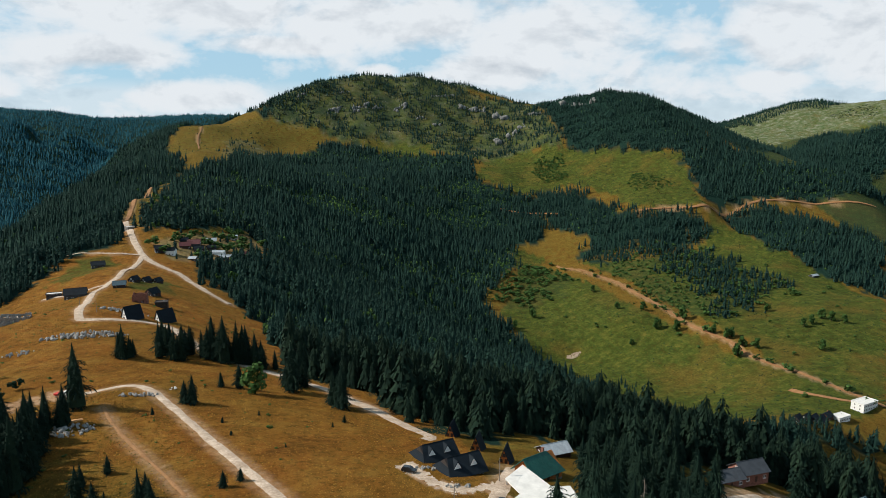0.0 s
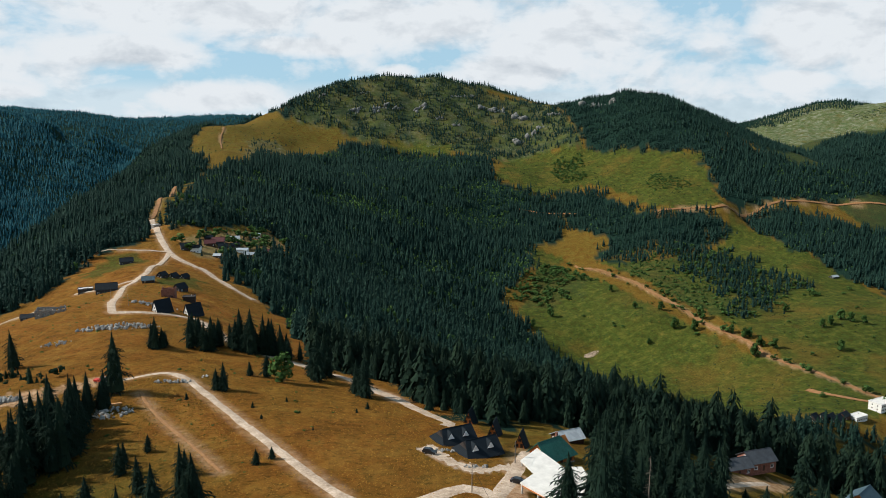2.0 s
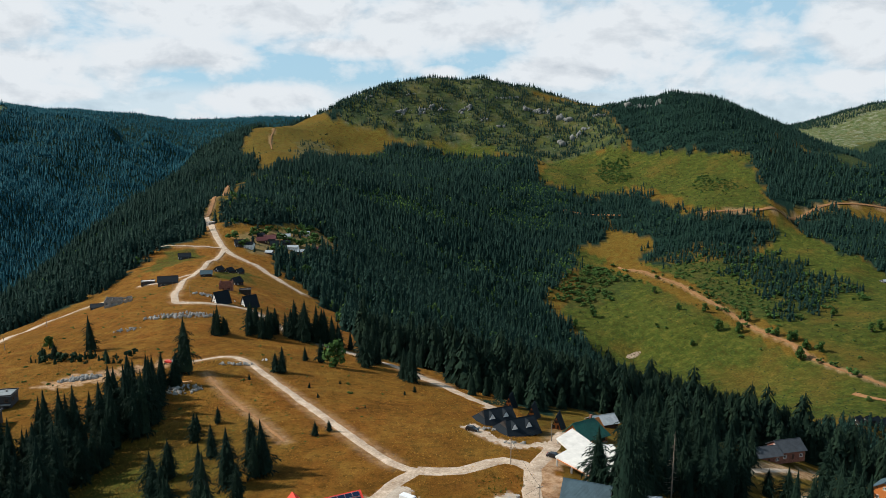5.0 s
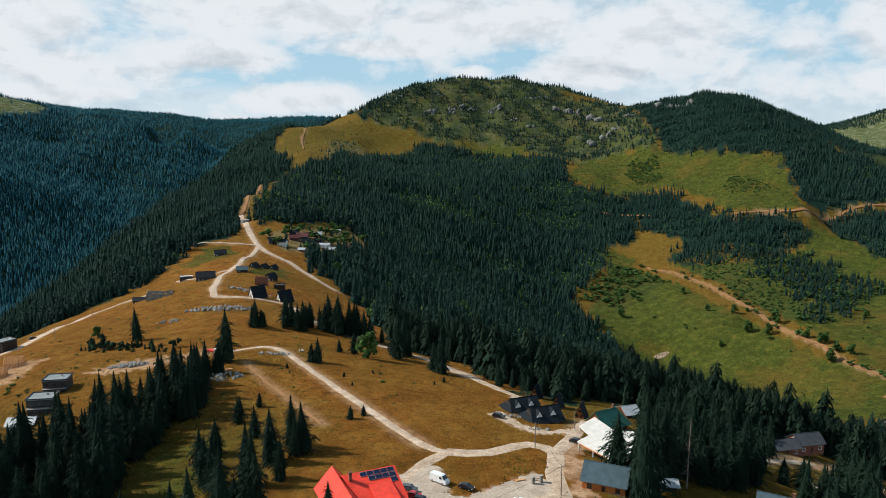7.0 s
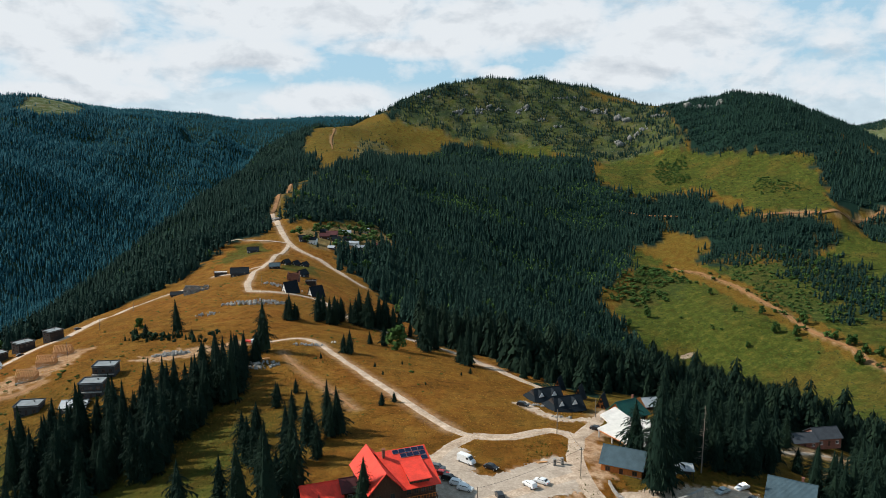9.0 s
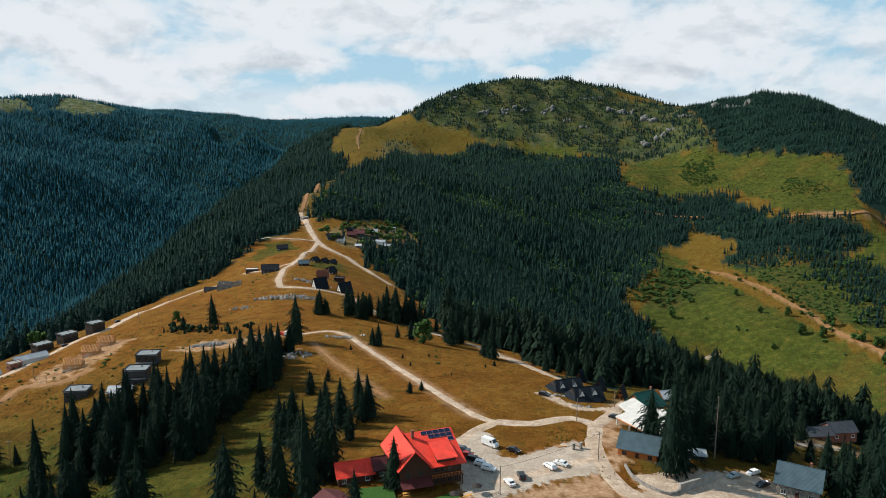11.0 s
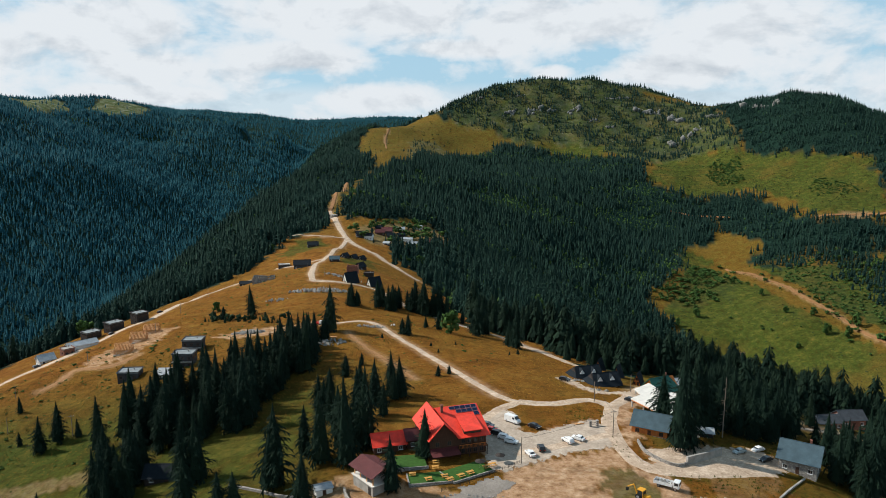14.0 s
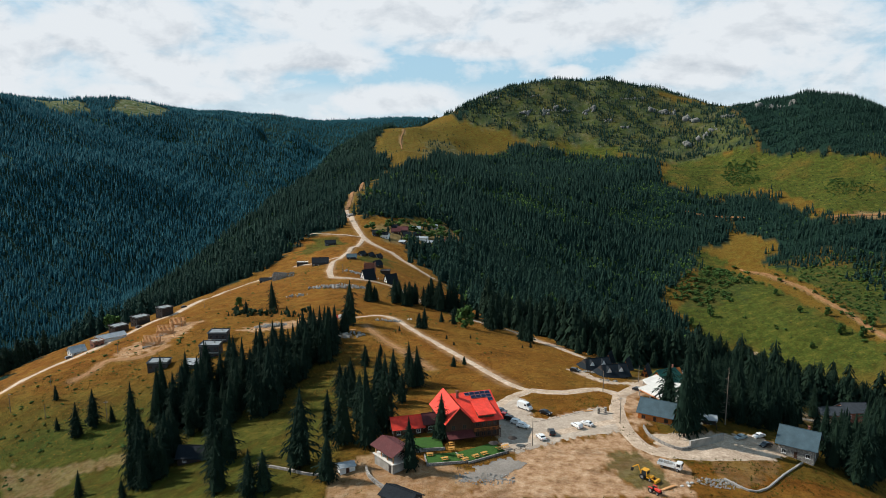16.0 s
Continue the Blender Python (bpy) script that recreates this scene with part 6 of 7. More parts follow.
terrace(-26.5, 152.5, 9, 8, 15, ground_z(-26.5, 152.5) + 0.75)
terrace(-20.0, 143.5, 11, 6, 15, ground_z(-20, 143.5) + 0.45)
terrace(-10.0, 148.5, 13, 7, 38, ground_z(-10, 148.5) + 0.35)


def picnic_table(x, y, turn, z):
    t = thing("picnic_table", x, y, turn, "honey-coloured wooden picnic table with two benches", "table", "terrace tables", z)
    part("tabletop", boxes(*[(-0.95, 0.95, -0.42 + i * 0.17, -0.27 + i * 0.17, 0.70, 0.75) for i in range(5)]), M_TABLE, t)
    for s in (-1, 1):
        part("bench", boxes((-0.95, 0.95, s * 0.78 - 0.15, s * 0.78 + 0.15, 0.42, 0.47)), M_TABLE, t)
        part("leg", boxes((s * 0.7 - 0.05, s * 0.7 + 0.05, -0.7, 0.7, 0.30, 0.38), (s * 0.7 - 0.05, s * 0.7 + 0.05, -0.5, -0.4, 0, 0.7), (s * 0.7 - 0.05, s * 0.7 + 0.05, 0.4, 0.5, 0, 0.7)), M_TABLE, t)


for k, (tx, ty, tt) in enumerate(((-24.6, 144.6, 10), (-20.0, 142.2, 25), (-15.8, 144.2, 20), (-14.2, 142.6, 40), (-11.4, 145.0, 38), (-9.0, 147.0, 38), (-4.6, 151.0, 38), (-3.0, 152.6, 38), (-19.0, 152.6, 15), (-18.8, 149.2, 15))):
    picnic_table(tx, ty, tt, ground_z(tx, ty) + (0.55 if k in (0, 1, 2) else 0.45))


def board_fence(pts, label):
    p = line_points(pts, 2.2)
    fz = [ground_z(a, b) for a, b in p]
    fe = thing("fence", float(p[0][0]), float(p[0][1]), 0, label, "fence", z=fz[0])
    o = Vector((p[0][0], p[0][1], fz[0]))
    for (ax, ay), (bx, by), za, zb in zip(p, p[1:], fz, fz[1:]):
        a, b = Vector((ax, ay, za)) - o, Vector((bx, by, zb)) - o
        part("post", rod(bmesh.new(), a - Vector((0, 0, 0.3)), a + Vector((0, 0, 1.15)), 0.06, 6), W_DARK, fe)
        for h in (0.35, 0.65, 0.95):
            part("rail", rod(bmesh.new(), a + Vector((0, 0, h)), b + Vector((0, 0, h)), 0.045, 4), W_DARK, fe)


board_fence([(-16, 137), (-9, 142), (-2, 149), (4.7, 155.8)], "dark wooden fence round the terraces")

# ---- houses round the yard ----
house(46.6, 183.2, -25, 11.0, 8.0, 3.2, 6.6, W_ORANGE, R_TEAL, "orange log cabin with a grey-blue sheet roof", frame_mat=M_FRAME_BROWN, windows=3, chimney=False, base=W_STONE)
house(33, 254.5, 20, 10.5, 8.8, 2.3, 5.6, W_DARK, R_DARK, "dark house with a steep charcoal roof and white dormers", windows=3, dormers=2, hips=(0.45, 0), chimney=False, base=W_STONE, group="dark-roofed houses", over=1.1)
house(38.6, 241.5, 20, 10.5, 8.8, 2.3, 5.6, W_DARK, R_DARK, "dark house with a steep charcoal roof and white dormers", windows=3, dormers=2, hips=(0.45, 0), chimney=False, base=W_STONE, group="dark-roofed houses", over=1.1)
a_frame(54.5, 252, -25, 4.6, 4.6, 5.4, R_DARK, W_ORANGE, "steep hut with an orange board front and dark roof", "orange-fronted huts")
a_frame(48.5, 266, -25, 4.6, 4.6, 5.4, R_DARK, W_ORANGE, "steep hut with an orange board front and dark roof", "orange-fronted huts")
a_frame(43, 284, -25, 4.6, 4.6, 5.4, R_DARK, W_ORANGE, "steep hut with an orange board front and dark roof", "orange-fronted huts")
house(61, 239, 28, 10.5, 8.5, 3.4, 7.4, W_ORANGE, R_GREEN, "orange timber house with a dark green sheet roof", frame_mat=M_FRAME_BROWN, windows=3, hips=(0, 0.7), base=W_STONE, over=0.9)
house(74, 266, 15, 9, 7, 2.6, 4.6, W_BROWN, R_GREY, "brown cabin among spruces with a pale sheet roof", windows=2, chimney=False)
house(86.0, 168.2, -30, 10.0, 9.0, 4.4, 8.0, W_STONE, R_TEAL, "grey stone house with a grey-blue sheet roof", windows=3, storeys=1, z=-3.6, over=0.9)
house(136, 267, 10, 11.0, 7.5, 3.2, 5.4, W_BRICK, R_SLATE, "brick cabin with a dark grey sheet roof", windows=3, chimney=False, group="brick cabins", z=ground_z(141, 266) + 0.6)
house(147, 270.5, 10, 10.5, 8.0, 3.6, 6.4, W_BRICK, R_SLATE, "brick cabin with a dark grey sheet roof", windows=3, chimney=False, group="brick cabins", z=ground_z(141, 266) + 0.6)
house(170, 244, 35, 9, 8, 8.6, 11.8, W_ORANGE, R_TEAL, "tall wooden house with a grey-blue roof beside spruces", windows=2, storeys=2, chimney=False)


house(135, 216, 25, 9, 7, 2.8, 5.4, W_BROWN, R_DARK, "brown cabin with a dark grey roof by the lower lane", windows=2, chimney=False)


def white_terrace():
    t = thing("concrete_terrace", 54, 211, 0, "large white concrete roof terrace standing on posts", "terrace", z=-3.0)
    # an upper deck and, a step below it, the main deck
    part("upper_deck", prism(bmesh.new(), [(-5.0, 18.6), (1.8, 26.0), (6.6, 11.5), (-1.8, 5.4)], -0.9, -0.5), M_CONCRETE, t)
    out = [(-10.0, -2.5), (-1.9, 5.1), (8.6, 4.2), (9.0, -8.0), (-0.9, -17.6)]
    part("deck", prism(bmesh.new(), out, 3.4, 3.8), M_CONCRETE, t)
    part("puddle_stain", prism(bmesh.new(), [(0.5, -6), (3.5, -6.6), (5.2, -4.4), (4.6, -2.0), (1.8, -1.4), (0.2, -3.4)], 3.8, 3.81), M_CONCRETE_DARK, t, "grey damp stain on the deck")
    for px, py in ((-9.4, -2.5), (-6.4, -7.6), (-3.6, -12.6), (-0.9, -16.9), (8.4, -7.8), (8.0, 3.8)):
        part("column", boxes((px - 0.22, px + 0.22, py - 0.22, py + 0.22, -2.5, 3.4)), M_CONCRETE, t)
    for px, py in ((-4.6, 18.4), (1.6, 25.0), (6.0, 11.6), (-1.8, 6.2)):
        part("column", boxes((px - 0.2, px + 0.2, py - 0.2, py + 0.2, -7.5, -0.9)), M_CONCRETE, t)
    part("back_wall", boxes((7.6, 7.9, -8.0, 4.0, -4.0, 3.4)), M_CONCRETE_DARK, t)
    part("beam", rod(bmesh.new(), (-9.6, -3.2, 3.2), (-1.0, -17.2, 3.2), 0.16, 4), W_ORANGE, t, "orange timber edge beam")


white_terrace()


def canopy_shed(x, y, turn):
    t = thing("open_shed", x, y, turn, "open shed with a pale flat roof on posts", "shed")
    part("roof", slab(bmesh.new(), [(-3.0, -2.2, 3.0), (3.0, -2.2, 3.0), (3.0, 2.2, 3.4), (-3.0, 2.2, 3.4)], 0.14), R_GREY, t)
    for sx in (-2.7, 2.7):
        for sy in (-1.9, 1.9):
            part("post", boxes((sx - 0.08, sx + 0.08, sy - 0.08, sy + 0.08, -0.3, 3.0)), W_DARK, t)
    part("back_panel", boxes((-2.7, 2.7, 1.95, 2.05, 0.0, 2.2)), W_DARK, t)


canopy_shed(62, 181, -10)


def pavilion():
    t = thing("unfinished_pavilion", -34.5, 140.0, -46, "unfinished two-level pavilion with a maroon roof over bare concrete", "pavilion", z=-0.4)
    part("base_wall", boxes((-4.7, 4.7, -3.3, -3.0, -1.0, 2.9), (-4.7, -4.4, -3.0, 3.3, -1.0, 2.9), (4.4, 4.7, -3.0, 3.3, -1.0, 2.9), (-4.4, 4.4, 3.0, 3.3, -1.0, 2.9)), M_CONCRETE_DARK, t)
    part("floor_slab", boxes((-5.1, 5.1, -3.7, 3.7, 2.9, 3.15)), M_CONCRETE, t)
    # dark sheet on the wall stands in for the shade inside an open door
    part("doorway", boxes((2.6, 3.8, -3.36, -3.3, 0.0, 2.3)), W_DARK, t)
    for sx in (-4.4, -1.5, 1.5, 4.4):
        for sy in (-3.0, 3.0):
            part("post", boxes((sx - 0.12, sx + 0.12, sy - 0.12, sy + 0.12, 3.15, 5.8)), W_RAW, t)
    part("roof_slope", slab(bmesh.new(), [(-5.6, 0, 7.4), (5.6, 0, 7.4), (5.6, -4.3, 5.6), (-5.6, -4.3, 5.6)], 0.15), R_BROWN, t)
    part("roof_slope", slab(bmesh.new(), [(-5.6, 0, 7.4), (5.6, 0, 7.4), (5.6, 4.3, 5.6), (-5.6, 4.3, 5.6)], 0.15), R_BROWN, t)
    part("sheeting", boxes((-0.5, 4.4, 2.9, 3.0, 3.2, 5.6)), W_BROWN, t)


pavilion()
house(-47.8, 138, 30, 4.4, 3.4, 2.1, 2.7, W_WHITE, R_GREY, "small shed with a corrugated pale roof", over=0.3, windows=1, chimney=False, name="shed", category="shed")
house(-106, 165, 5, 9.5, 6.5, 2.6, 5.4, W_DARK, R_DARK, "dark cabin with a grey roof among spruces", windows=2, chimney=False)
house(-29, 121, -30, 9, 6, 2.2, 3.6, W_GREY, R_DARK, "low outbuilding with a dark sheet roof", windows=2, chimney=False, name="outbuilding")
wall_line("stone_wall", [(-42, 138), (-40, 133), (-35, 127), (-30, 123)], 0.6, 1.1, W_STONE, "long rubble retaining wall below the pavilion")
wall_line("stone_wall", [(-78, 149), (-70, 144), (-60, 138), (-54, 136)], 0.6, 0.7, W_STONE, "low rubble wall under the spruces")
wall_line("bed_wall", [(40.5, 174), (41.2, 167), (45, 161), (49, 158.6), (52, 160.5)], 0.5, 0.9, W_STONE, "low pale stone retaining wall round the planted bed")
wall_line("yard_wall", [(52, 160.8), (56, 163.5), (60, 166.5), (64, 170)], 0.7, 2.4, M_CONCRETE_DARK, "dark stone retaining wall beside the yard")
wall_line("yard_wall", [(57, 142), (62, 136.5), (67, 139), (76, 151), (85, 162)], 0.5, 0.45, M_CONCRETE_DARK, "low weathered wall round the grassy plot")

# ---- houses along the western road ----
WEST = "flat-roofed houses by the western road"
cube_house(-171, 266, 10, 9, 7.5, 3.4, W_GREY, M_FLATROOF, "low dark house with a pale flat roof", group=WEST, z=-19.0)
cube_house(-147, 271, 8, 9, 7.5, 6.2, W_GREY, M_FLATROOF, "two-storey grey house with a pale flat roof", 2, WEST, True, z=-14.0)
cube_house(-152, 292, 8, 9, 7.5, 6.2, W_GREY, M_FLATROOF, "two-storey grey house with a pale flat roof", 2, WEST, True, z=-14.0)
house(-149, 260, 8, 9, 6.5, 2.4, 4.0, W_GREY, R_GREY, "low house with a ribbed grey roof and skylights", windows=3, chimney=False)
cube_house(-246, 416, 60, 8.5, 8, 6.6, W_DARK, M_FLATROOF, "two-storey dark house with a flat roof", 2, WEST)
cube_house(-257, 403, 60, 9.5, 8, 5.6, W_DARK, M_FLATROOF, "dark boarded house with a flat roof beside the road", 2, WEST)
cube_house(-264, 388, 60, 9.5, 8, 5.6, W_DARK, M_FLATROOF, "dark boarded house with a flat roof beside the road", 2, WEST)
house(-248, 352, 52, 16, 7, 4.6, 6.2, W_WHITE, R_GREY, "long white house with a pale sheet roof", windows=6, storeys=1, chimney=False)
house(-256, 330, 52, 8, 7, 3.0, 5.6, W_WHITE, R_GREY, "small white house with a gleaming metal roof", windows=2, chimney=False)
cube_house(-250, 341, 52, 6, 6, 3.6, W_BRICK, M_CONCRETE_DARK, "unfinished red block house beside the road", group=WEST)


def timber_frame(x, y, turn):
    t = thing("timber_frame_house", x, y, turn, "bare pine frame of a house under construction", "house frame", "timber frames")
    w, d, h, top = 8.0, 6.5, 2.6, 5.4
    part("floor_slab", boxes((-w / 2 - 0.3, w / 2 + 0.3, -d / 2 - 0.3, d / 2 + 0.3, -1.0, 0.15)), M_CONCRETE, t)
    stud = boxes((-0.17, 0.17, -0.17, 0.17, 0.15, h))
    first = part("stud", stud, W_RAW, t)
    first.matrix_basis = pose(-w / 2, -d / 2, 0)
    spots = [(-w / 2 + i * w / 15, sy * d / 2) for i in range(16) for sy in (-1, 1)] + [(sx * w / 2, -d / 2 + j * d / 7) for j in range(1, 7) for sx in (-1, 1)]
    for px, py in spots[1:]:
        o = new("stud", first.data)
        o.parent = t
        o.matrix_basis = pose(px, py, 0)
    part("top_plate", boxes((-w / 2 - 0.1, w / 2 + 0.1, -d / 2 - 0.08, -d / 2 + 0.08, h, h + 0.14), (-w / 2 - 0.1, w / 2 + 0.1, d / 2 - 0.08, d / 2 + 0.08, h, h + 0.14), (-w / 2 - 0.08, -w / 2 + 0.08, -d / 2, d / 2, h, h + 0.14), (w / 2 - 0.08, w / 2 + 0.08, -d / 2, d / 2, h, h + 0.14)), W_RAW, t)
    part("rail", boxes(*[(-w / 2, w / 2, s * d / 2 - 0.05, s * d / 2 + 0.05, zz, zz + 0.30) for s in (-1, 1) for zz in (0.8, 1.6)]), W_RAW, t)
    bm = rod(rod(bmesh.new(), (0, -d / 2 - 0.4, h - 0.1), (0, 0, top), 0.17, 4), (0, d / 2 + 0.4, h - 0.1), (0, 0, top), 0.17, 4)
    r = part("rafter", bm, W_RAW, t)
    r.matrix_basis = pose(-w / 2, 0, 0)
    for i in range(1, 12):
        o = new("rafter", r.data)
        o.parent = t
        o.matrix_basis = pose(-w / 2 + i * w / 11, 0, 0)
    part("ridge_beam", boxes((-w / 2 - 0.3, w / 2 + 0.3, -0.06, 0.06, top - 0.1, top + 0.1)), W_RAW, t)


timber_frame(-199, 311, 15)
timber_frame(-204, 336, 15)
timber_frame(-206, 355, 15)

# ---- the hamlet on the ridge ----
HAM = "small dark cabins in the hamlet"
house(-190, 612, 15, 15, 10, 4.2, 8.0, W_GREY, R_DARK, "large grey house with a dark roof beside the lane", windows=4, storeys=1)
cube_house(-220, 652, 15, 11, 6, 2.8, W_GREY, M_CONCRETE, "low shed with a pale flat roof")


def open_ruin(x, y, turn, w, d, h, material, label):
    """A roofless house: walls of piers between window gaps, with a broken top."""
    t = thing("unfinished_house", x, y, turn, label, "house")
    g = random.Random(int(w * 7))
    for sx, sy, long_ in ((0, -1, w), (0, 1, w), (-1, 0, d), (1, 0, d)):
        n = max(2, int(long_ / 3.2))
        specs = []
        for k in range(n):
            a, b = -long_ / 2 + long_ * k / n, -long_ / 2 + long_ * (k + 1) / n
            q = (b - a) * 0.27
            hh = h + g.uniform(-0.9, 0.5)
            for u0, u1, z0, z1 in ((a, a + q, -1.5, hh), (b - q, b, -1.5, hh + g.uniform(-0.4, 0.4)), (a + q, b - q, -1.5, 1.0), (a + q, b - q, 2.5, hh - 0.2)):
                specs.append((u0, u1, sy * d / 2 - 0.2, sy * d / 2 + 0.2, z0, z1) if sy else (sx * w / 2 - 0.2, sx * w / 2 + 0.2, u0, u1, z0, z1))
        part("wall", boxes(*specs), material, t)
    part("floor_slab", boxes((-w / 2, w / 2, -d / 2, d / 2, -0.3, 0.1)), M_CONCRETE_DARK, t)
    for k in range(3):
        part("inner_wall", boxes((-w / 2 + w * (k + 1) / 4 - 0.1, -w / 2 + w * (k + 1) / 4 + 0.1, -d / 2 + 0.2, d / 2 - 0.2, 0.1, h * g.uniform(0.5, 0.9))), material, t)


open_ruin(-198, 528, 14, 17, 10, 4.2, W_STONE, "roofless stone house with broken wall tops and open windows")
house(-222, 552, 14, 10, 7, 2.4, 4.2, W_GREY, R_DARK, "low grey house behind the roofless stone walls", windows=2, chimney=False)
house(-163, 628, 10, 9, 7, 2.6, 5.0, W_DARK, R_TEAL, "small house with a grey-blue roof", windows=2, chimney=False)
for hx, hy in ((-158, 650), (-152, 662), (-147, 678)):
    house(hx, hy, 65, 7, 6, 2.6, 5.2, W_DARK, R_DARK, "small dark wooden cabin with a pitched roof", windows=1, chimney=False, group=HAM)
house(-135, 612, 60, 8.5, 7.5, 3.0, 6.6, W_DARK, R_DARK, "small dark wooden cabin with a pitched roof", windows=2, chimney=False, group=HAM)
open_ruin(-133, 570, 5, 9, 8.5, 7.0, W_BRICK, "unfinished red block house without a roof")
cube_house(-118, 566, 5, 8, 7, 4.0, W_DARK, W_DARK, "low dark wooden house", 1)
a_frame(-118, 494, -48, 9, 10, 8.0, R_DARK, W_WHITE, "dark steep hut with a white front", "white-fronted steep huts")
a_frame(-102, 505, -48, 9, 10, 8.0, R_DARK, W_WHITE, "dark steep hut with a white front", "white-fronted steep huts")
house(-225, 778, 20, 12, 9, 3.4, 6.4, W_GREY, R_DARK, "grey house below the forest edge", windows=3)
house(-262, 965, 40, 14, 10, 5.0, 8.5, W_GREY, R_DARK, "large grey house at the bend of the ridge road", windows=3, storeys=2)
cube_house(-250, 985, 40, 9, 8, 4.0, W_STONE, M_CONCRETE, "stone house with a pale flat roof")

# ---- the village in the hollow ----
VIL = "village houses in the forest clearing"
village = [(-183, 850, 20, 12, 9, 5.0, 8.0, W_GREY, R_DARK), (-172, 846, -10, 10, 8, 5.5, 8.2, W_WHITE, R_DARK), (-165, 886, 10, 12, 9, 4.0, 7.4, W_BROWN, R_BROWN), (-158, 900, 0, 14, 10, 5.0, 9.0, W_GREY, R_BROWN), (-170, 905, 15, 9, 8, 4.0, 6.5, W_DARK, R_DARK), (-150, 882, 20, 10, 8, 4.5, 7.5, W_DARK, R_DARK), (-147, 950, 10, 11, 8, 3.0, 5.6, W_WHITE, R_GREY), (-130, 890, -5, 14, 8, 5.5, 7.0, W_WHITE, R_GREY), (-130, 1010, 5, 11, 8, 5.0, 7.2, W_WHITE, R_GREY), (-122, 880, 8, 10, 7, 4.0, 6.0, W_GREY, R_GREY), (-114, 896, 12, 8, 7, 4.0, 6.2, W_GREY, R_GREY), (-105, 930, 0, 9, 7, 3.5, 6.0, W_BROWN, R_BROWN), (-148, 838, -15, 8, 6, 3.0, 4.8, W_GREY, R_GREY), (-140, 905, 25, 9, 8, 4.5, 7.0, W_DARK, R_DARK)]
for vx, vy, vt, vw, vd, vh, vp, vwall, vroof in village:
    tone = {R_BROWN: "maroon", R_DARK: "dark", R_GREY: "pale"}[vroof]
    house(vx, vy, vt, vw, vd, vh, vp, vwall, vroof, "village house with a %s pitched roof among trees" % tone, windows=3, storeys=1, chimney=vroof != R_GREY, group=VIL)

# ---- houses at the valley mouth ----
for k, (vx, vy) in enumerate(((409, 612), (418, 612), (427, 614), (436, 616))):
    house(vx, vy, 30, 8, 8, 3.5, 7.0, W_DARK, R_DARK, "dark row house with a pitched roof in the valley", windows=2, chimney=False, group="row houses in the valley")
cube_house(508, 652, 20, 22, 13, 7.0, W_WHITE, M_CONCRETE, "large white building with a flat roof", 2)
cube_house(468, 632, 20, 16, 9, 4.0, W_WHITE, M_CONCRETE, "low white building with a pale flat roof", 1)
house(452, 630, 30, 10, 8, 4.0, 7.0, W_BROWN, R_DARK, "brown house beside the white building", windows=2)
house(775, 1110, 20, 14, 8, 2.6, 4.6, W_GREY, R_GREY, "pale roofed barn on the hillside", windows=2, chimney=False, name="barn", category="barn")

# ---- vehicles ----
P_WHITE, P_BLACK, P_RED, P_GREY, P_SILVER = car_paint("white_car_paint", (0.75, 0.75, 0.74)), car_paint("black_car_paint", (0.012, 0.013, 0.015)), car_paint("red_car_paint", (0.50, 0.02, 0.02)), car_paint("grey_car_paint", (0.07, 0.08, 0.09)), car_paint("silver_green_car_paint", (0.33, 0.38, 0.38))
for cx, cy, ct, col, kind, lab in ((-5.2, 180.4, 70, P_GREY, "suv", "dark grey car parked beside the lodge"), (-4.0, 177.2, 70, P_RED, "saloon", "red car parked beside the lodge"), (-1.9, 174.4, 68, P_BLACK, "suv", "black car parked beside the lodge"), (0.2, 171.8, 68, P_WHITE, "suv", "white car parked beside the lodge"), (2.2, 169.2, 68, P_WHITE, "suv", "white car parked beside the lodge"), (9.6, 181.6, 55, P_BLACK, "saloon", "black car parked at the grass edge"), (7.7, 161.6, 205, P_WHITE, "saloon", "white car at the edge of the yard"), (11.0, 165.6, 190, P_BLACK, "suv", "black car at the edge of the yard"), (19.3, 171.6, 215, P_WHITE, "suv", "white car standing on the gravel"), (22.6, 173.6, 235, P_WHITE, "saloon", "white car standing on the gravel"), (23.6, 239.4, 60, P_BLACK, "suv", "black car parked before the dark house"), (45.2, 215.5, 60, P_BLACK, "saloon", "black car beside the white terrace"), (70.4, 173.4, 300, P_SILVER, "saloon", "pale green-grey car on the concrete yard"), (77.2, 177.5, 300, P_WHITE, "saloon", "white car on the concrete yard"), (77.0, 170.0, 300, P_BLACK, "saloon", "black car beside the stone house"), (-240.5, 434, 150, P_BLACK, "suv", "dark car on the western road"), (-250, 388, 150, P_BLACK, "suv", "dark car on the western road"), (-253, 318, 150, P_GREY, "suv", "dark car on the western road")):
    car(cx, cy, ct, col, lab, kind)
car(2.7, 185.0, 50, P_WHITE, "white delivery van parked on the gravel", "van", "parked vans")


def wheel_part(parent, x, y, r, w):
    wl = part("wheel", rod(bmesh.new(), (x - w / 2, y, r), (x + w / 2, y, r), r, 16), M_RUBBER, parent)
    part("rim", rod(bmesh.new(), (x - w / 2 - 0.02, y, r), (x + w / 2 + 0.02, y, r), r * 0.55, 10), M_STEEL, wl)


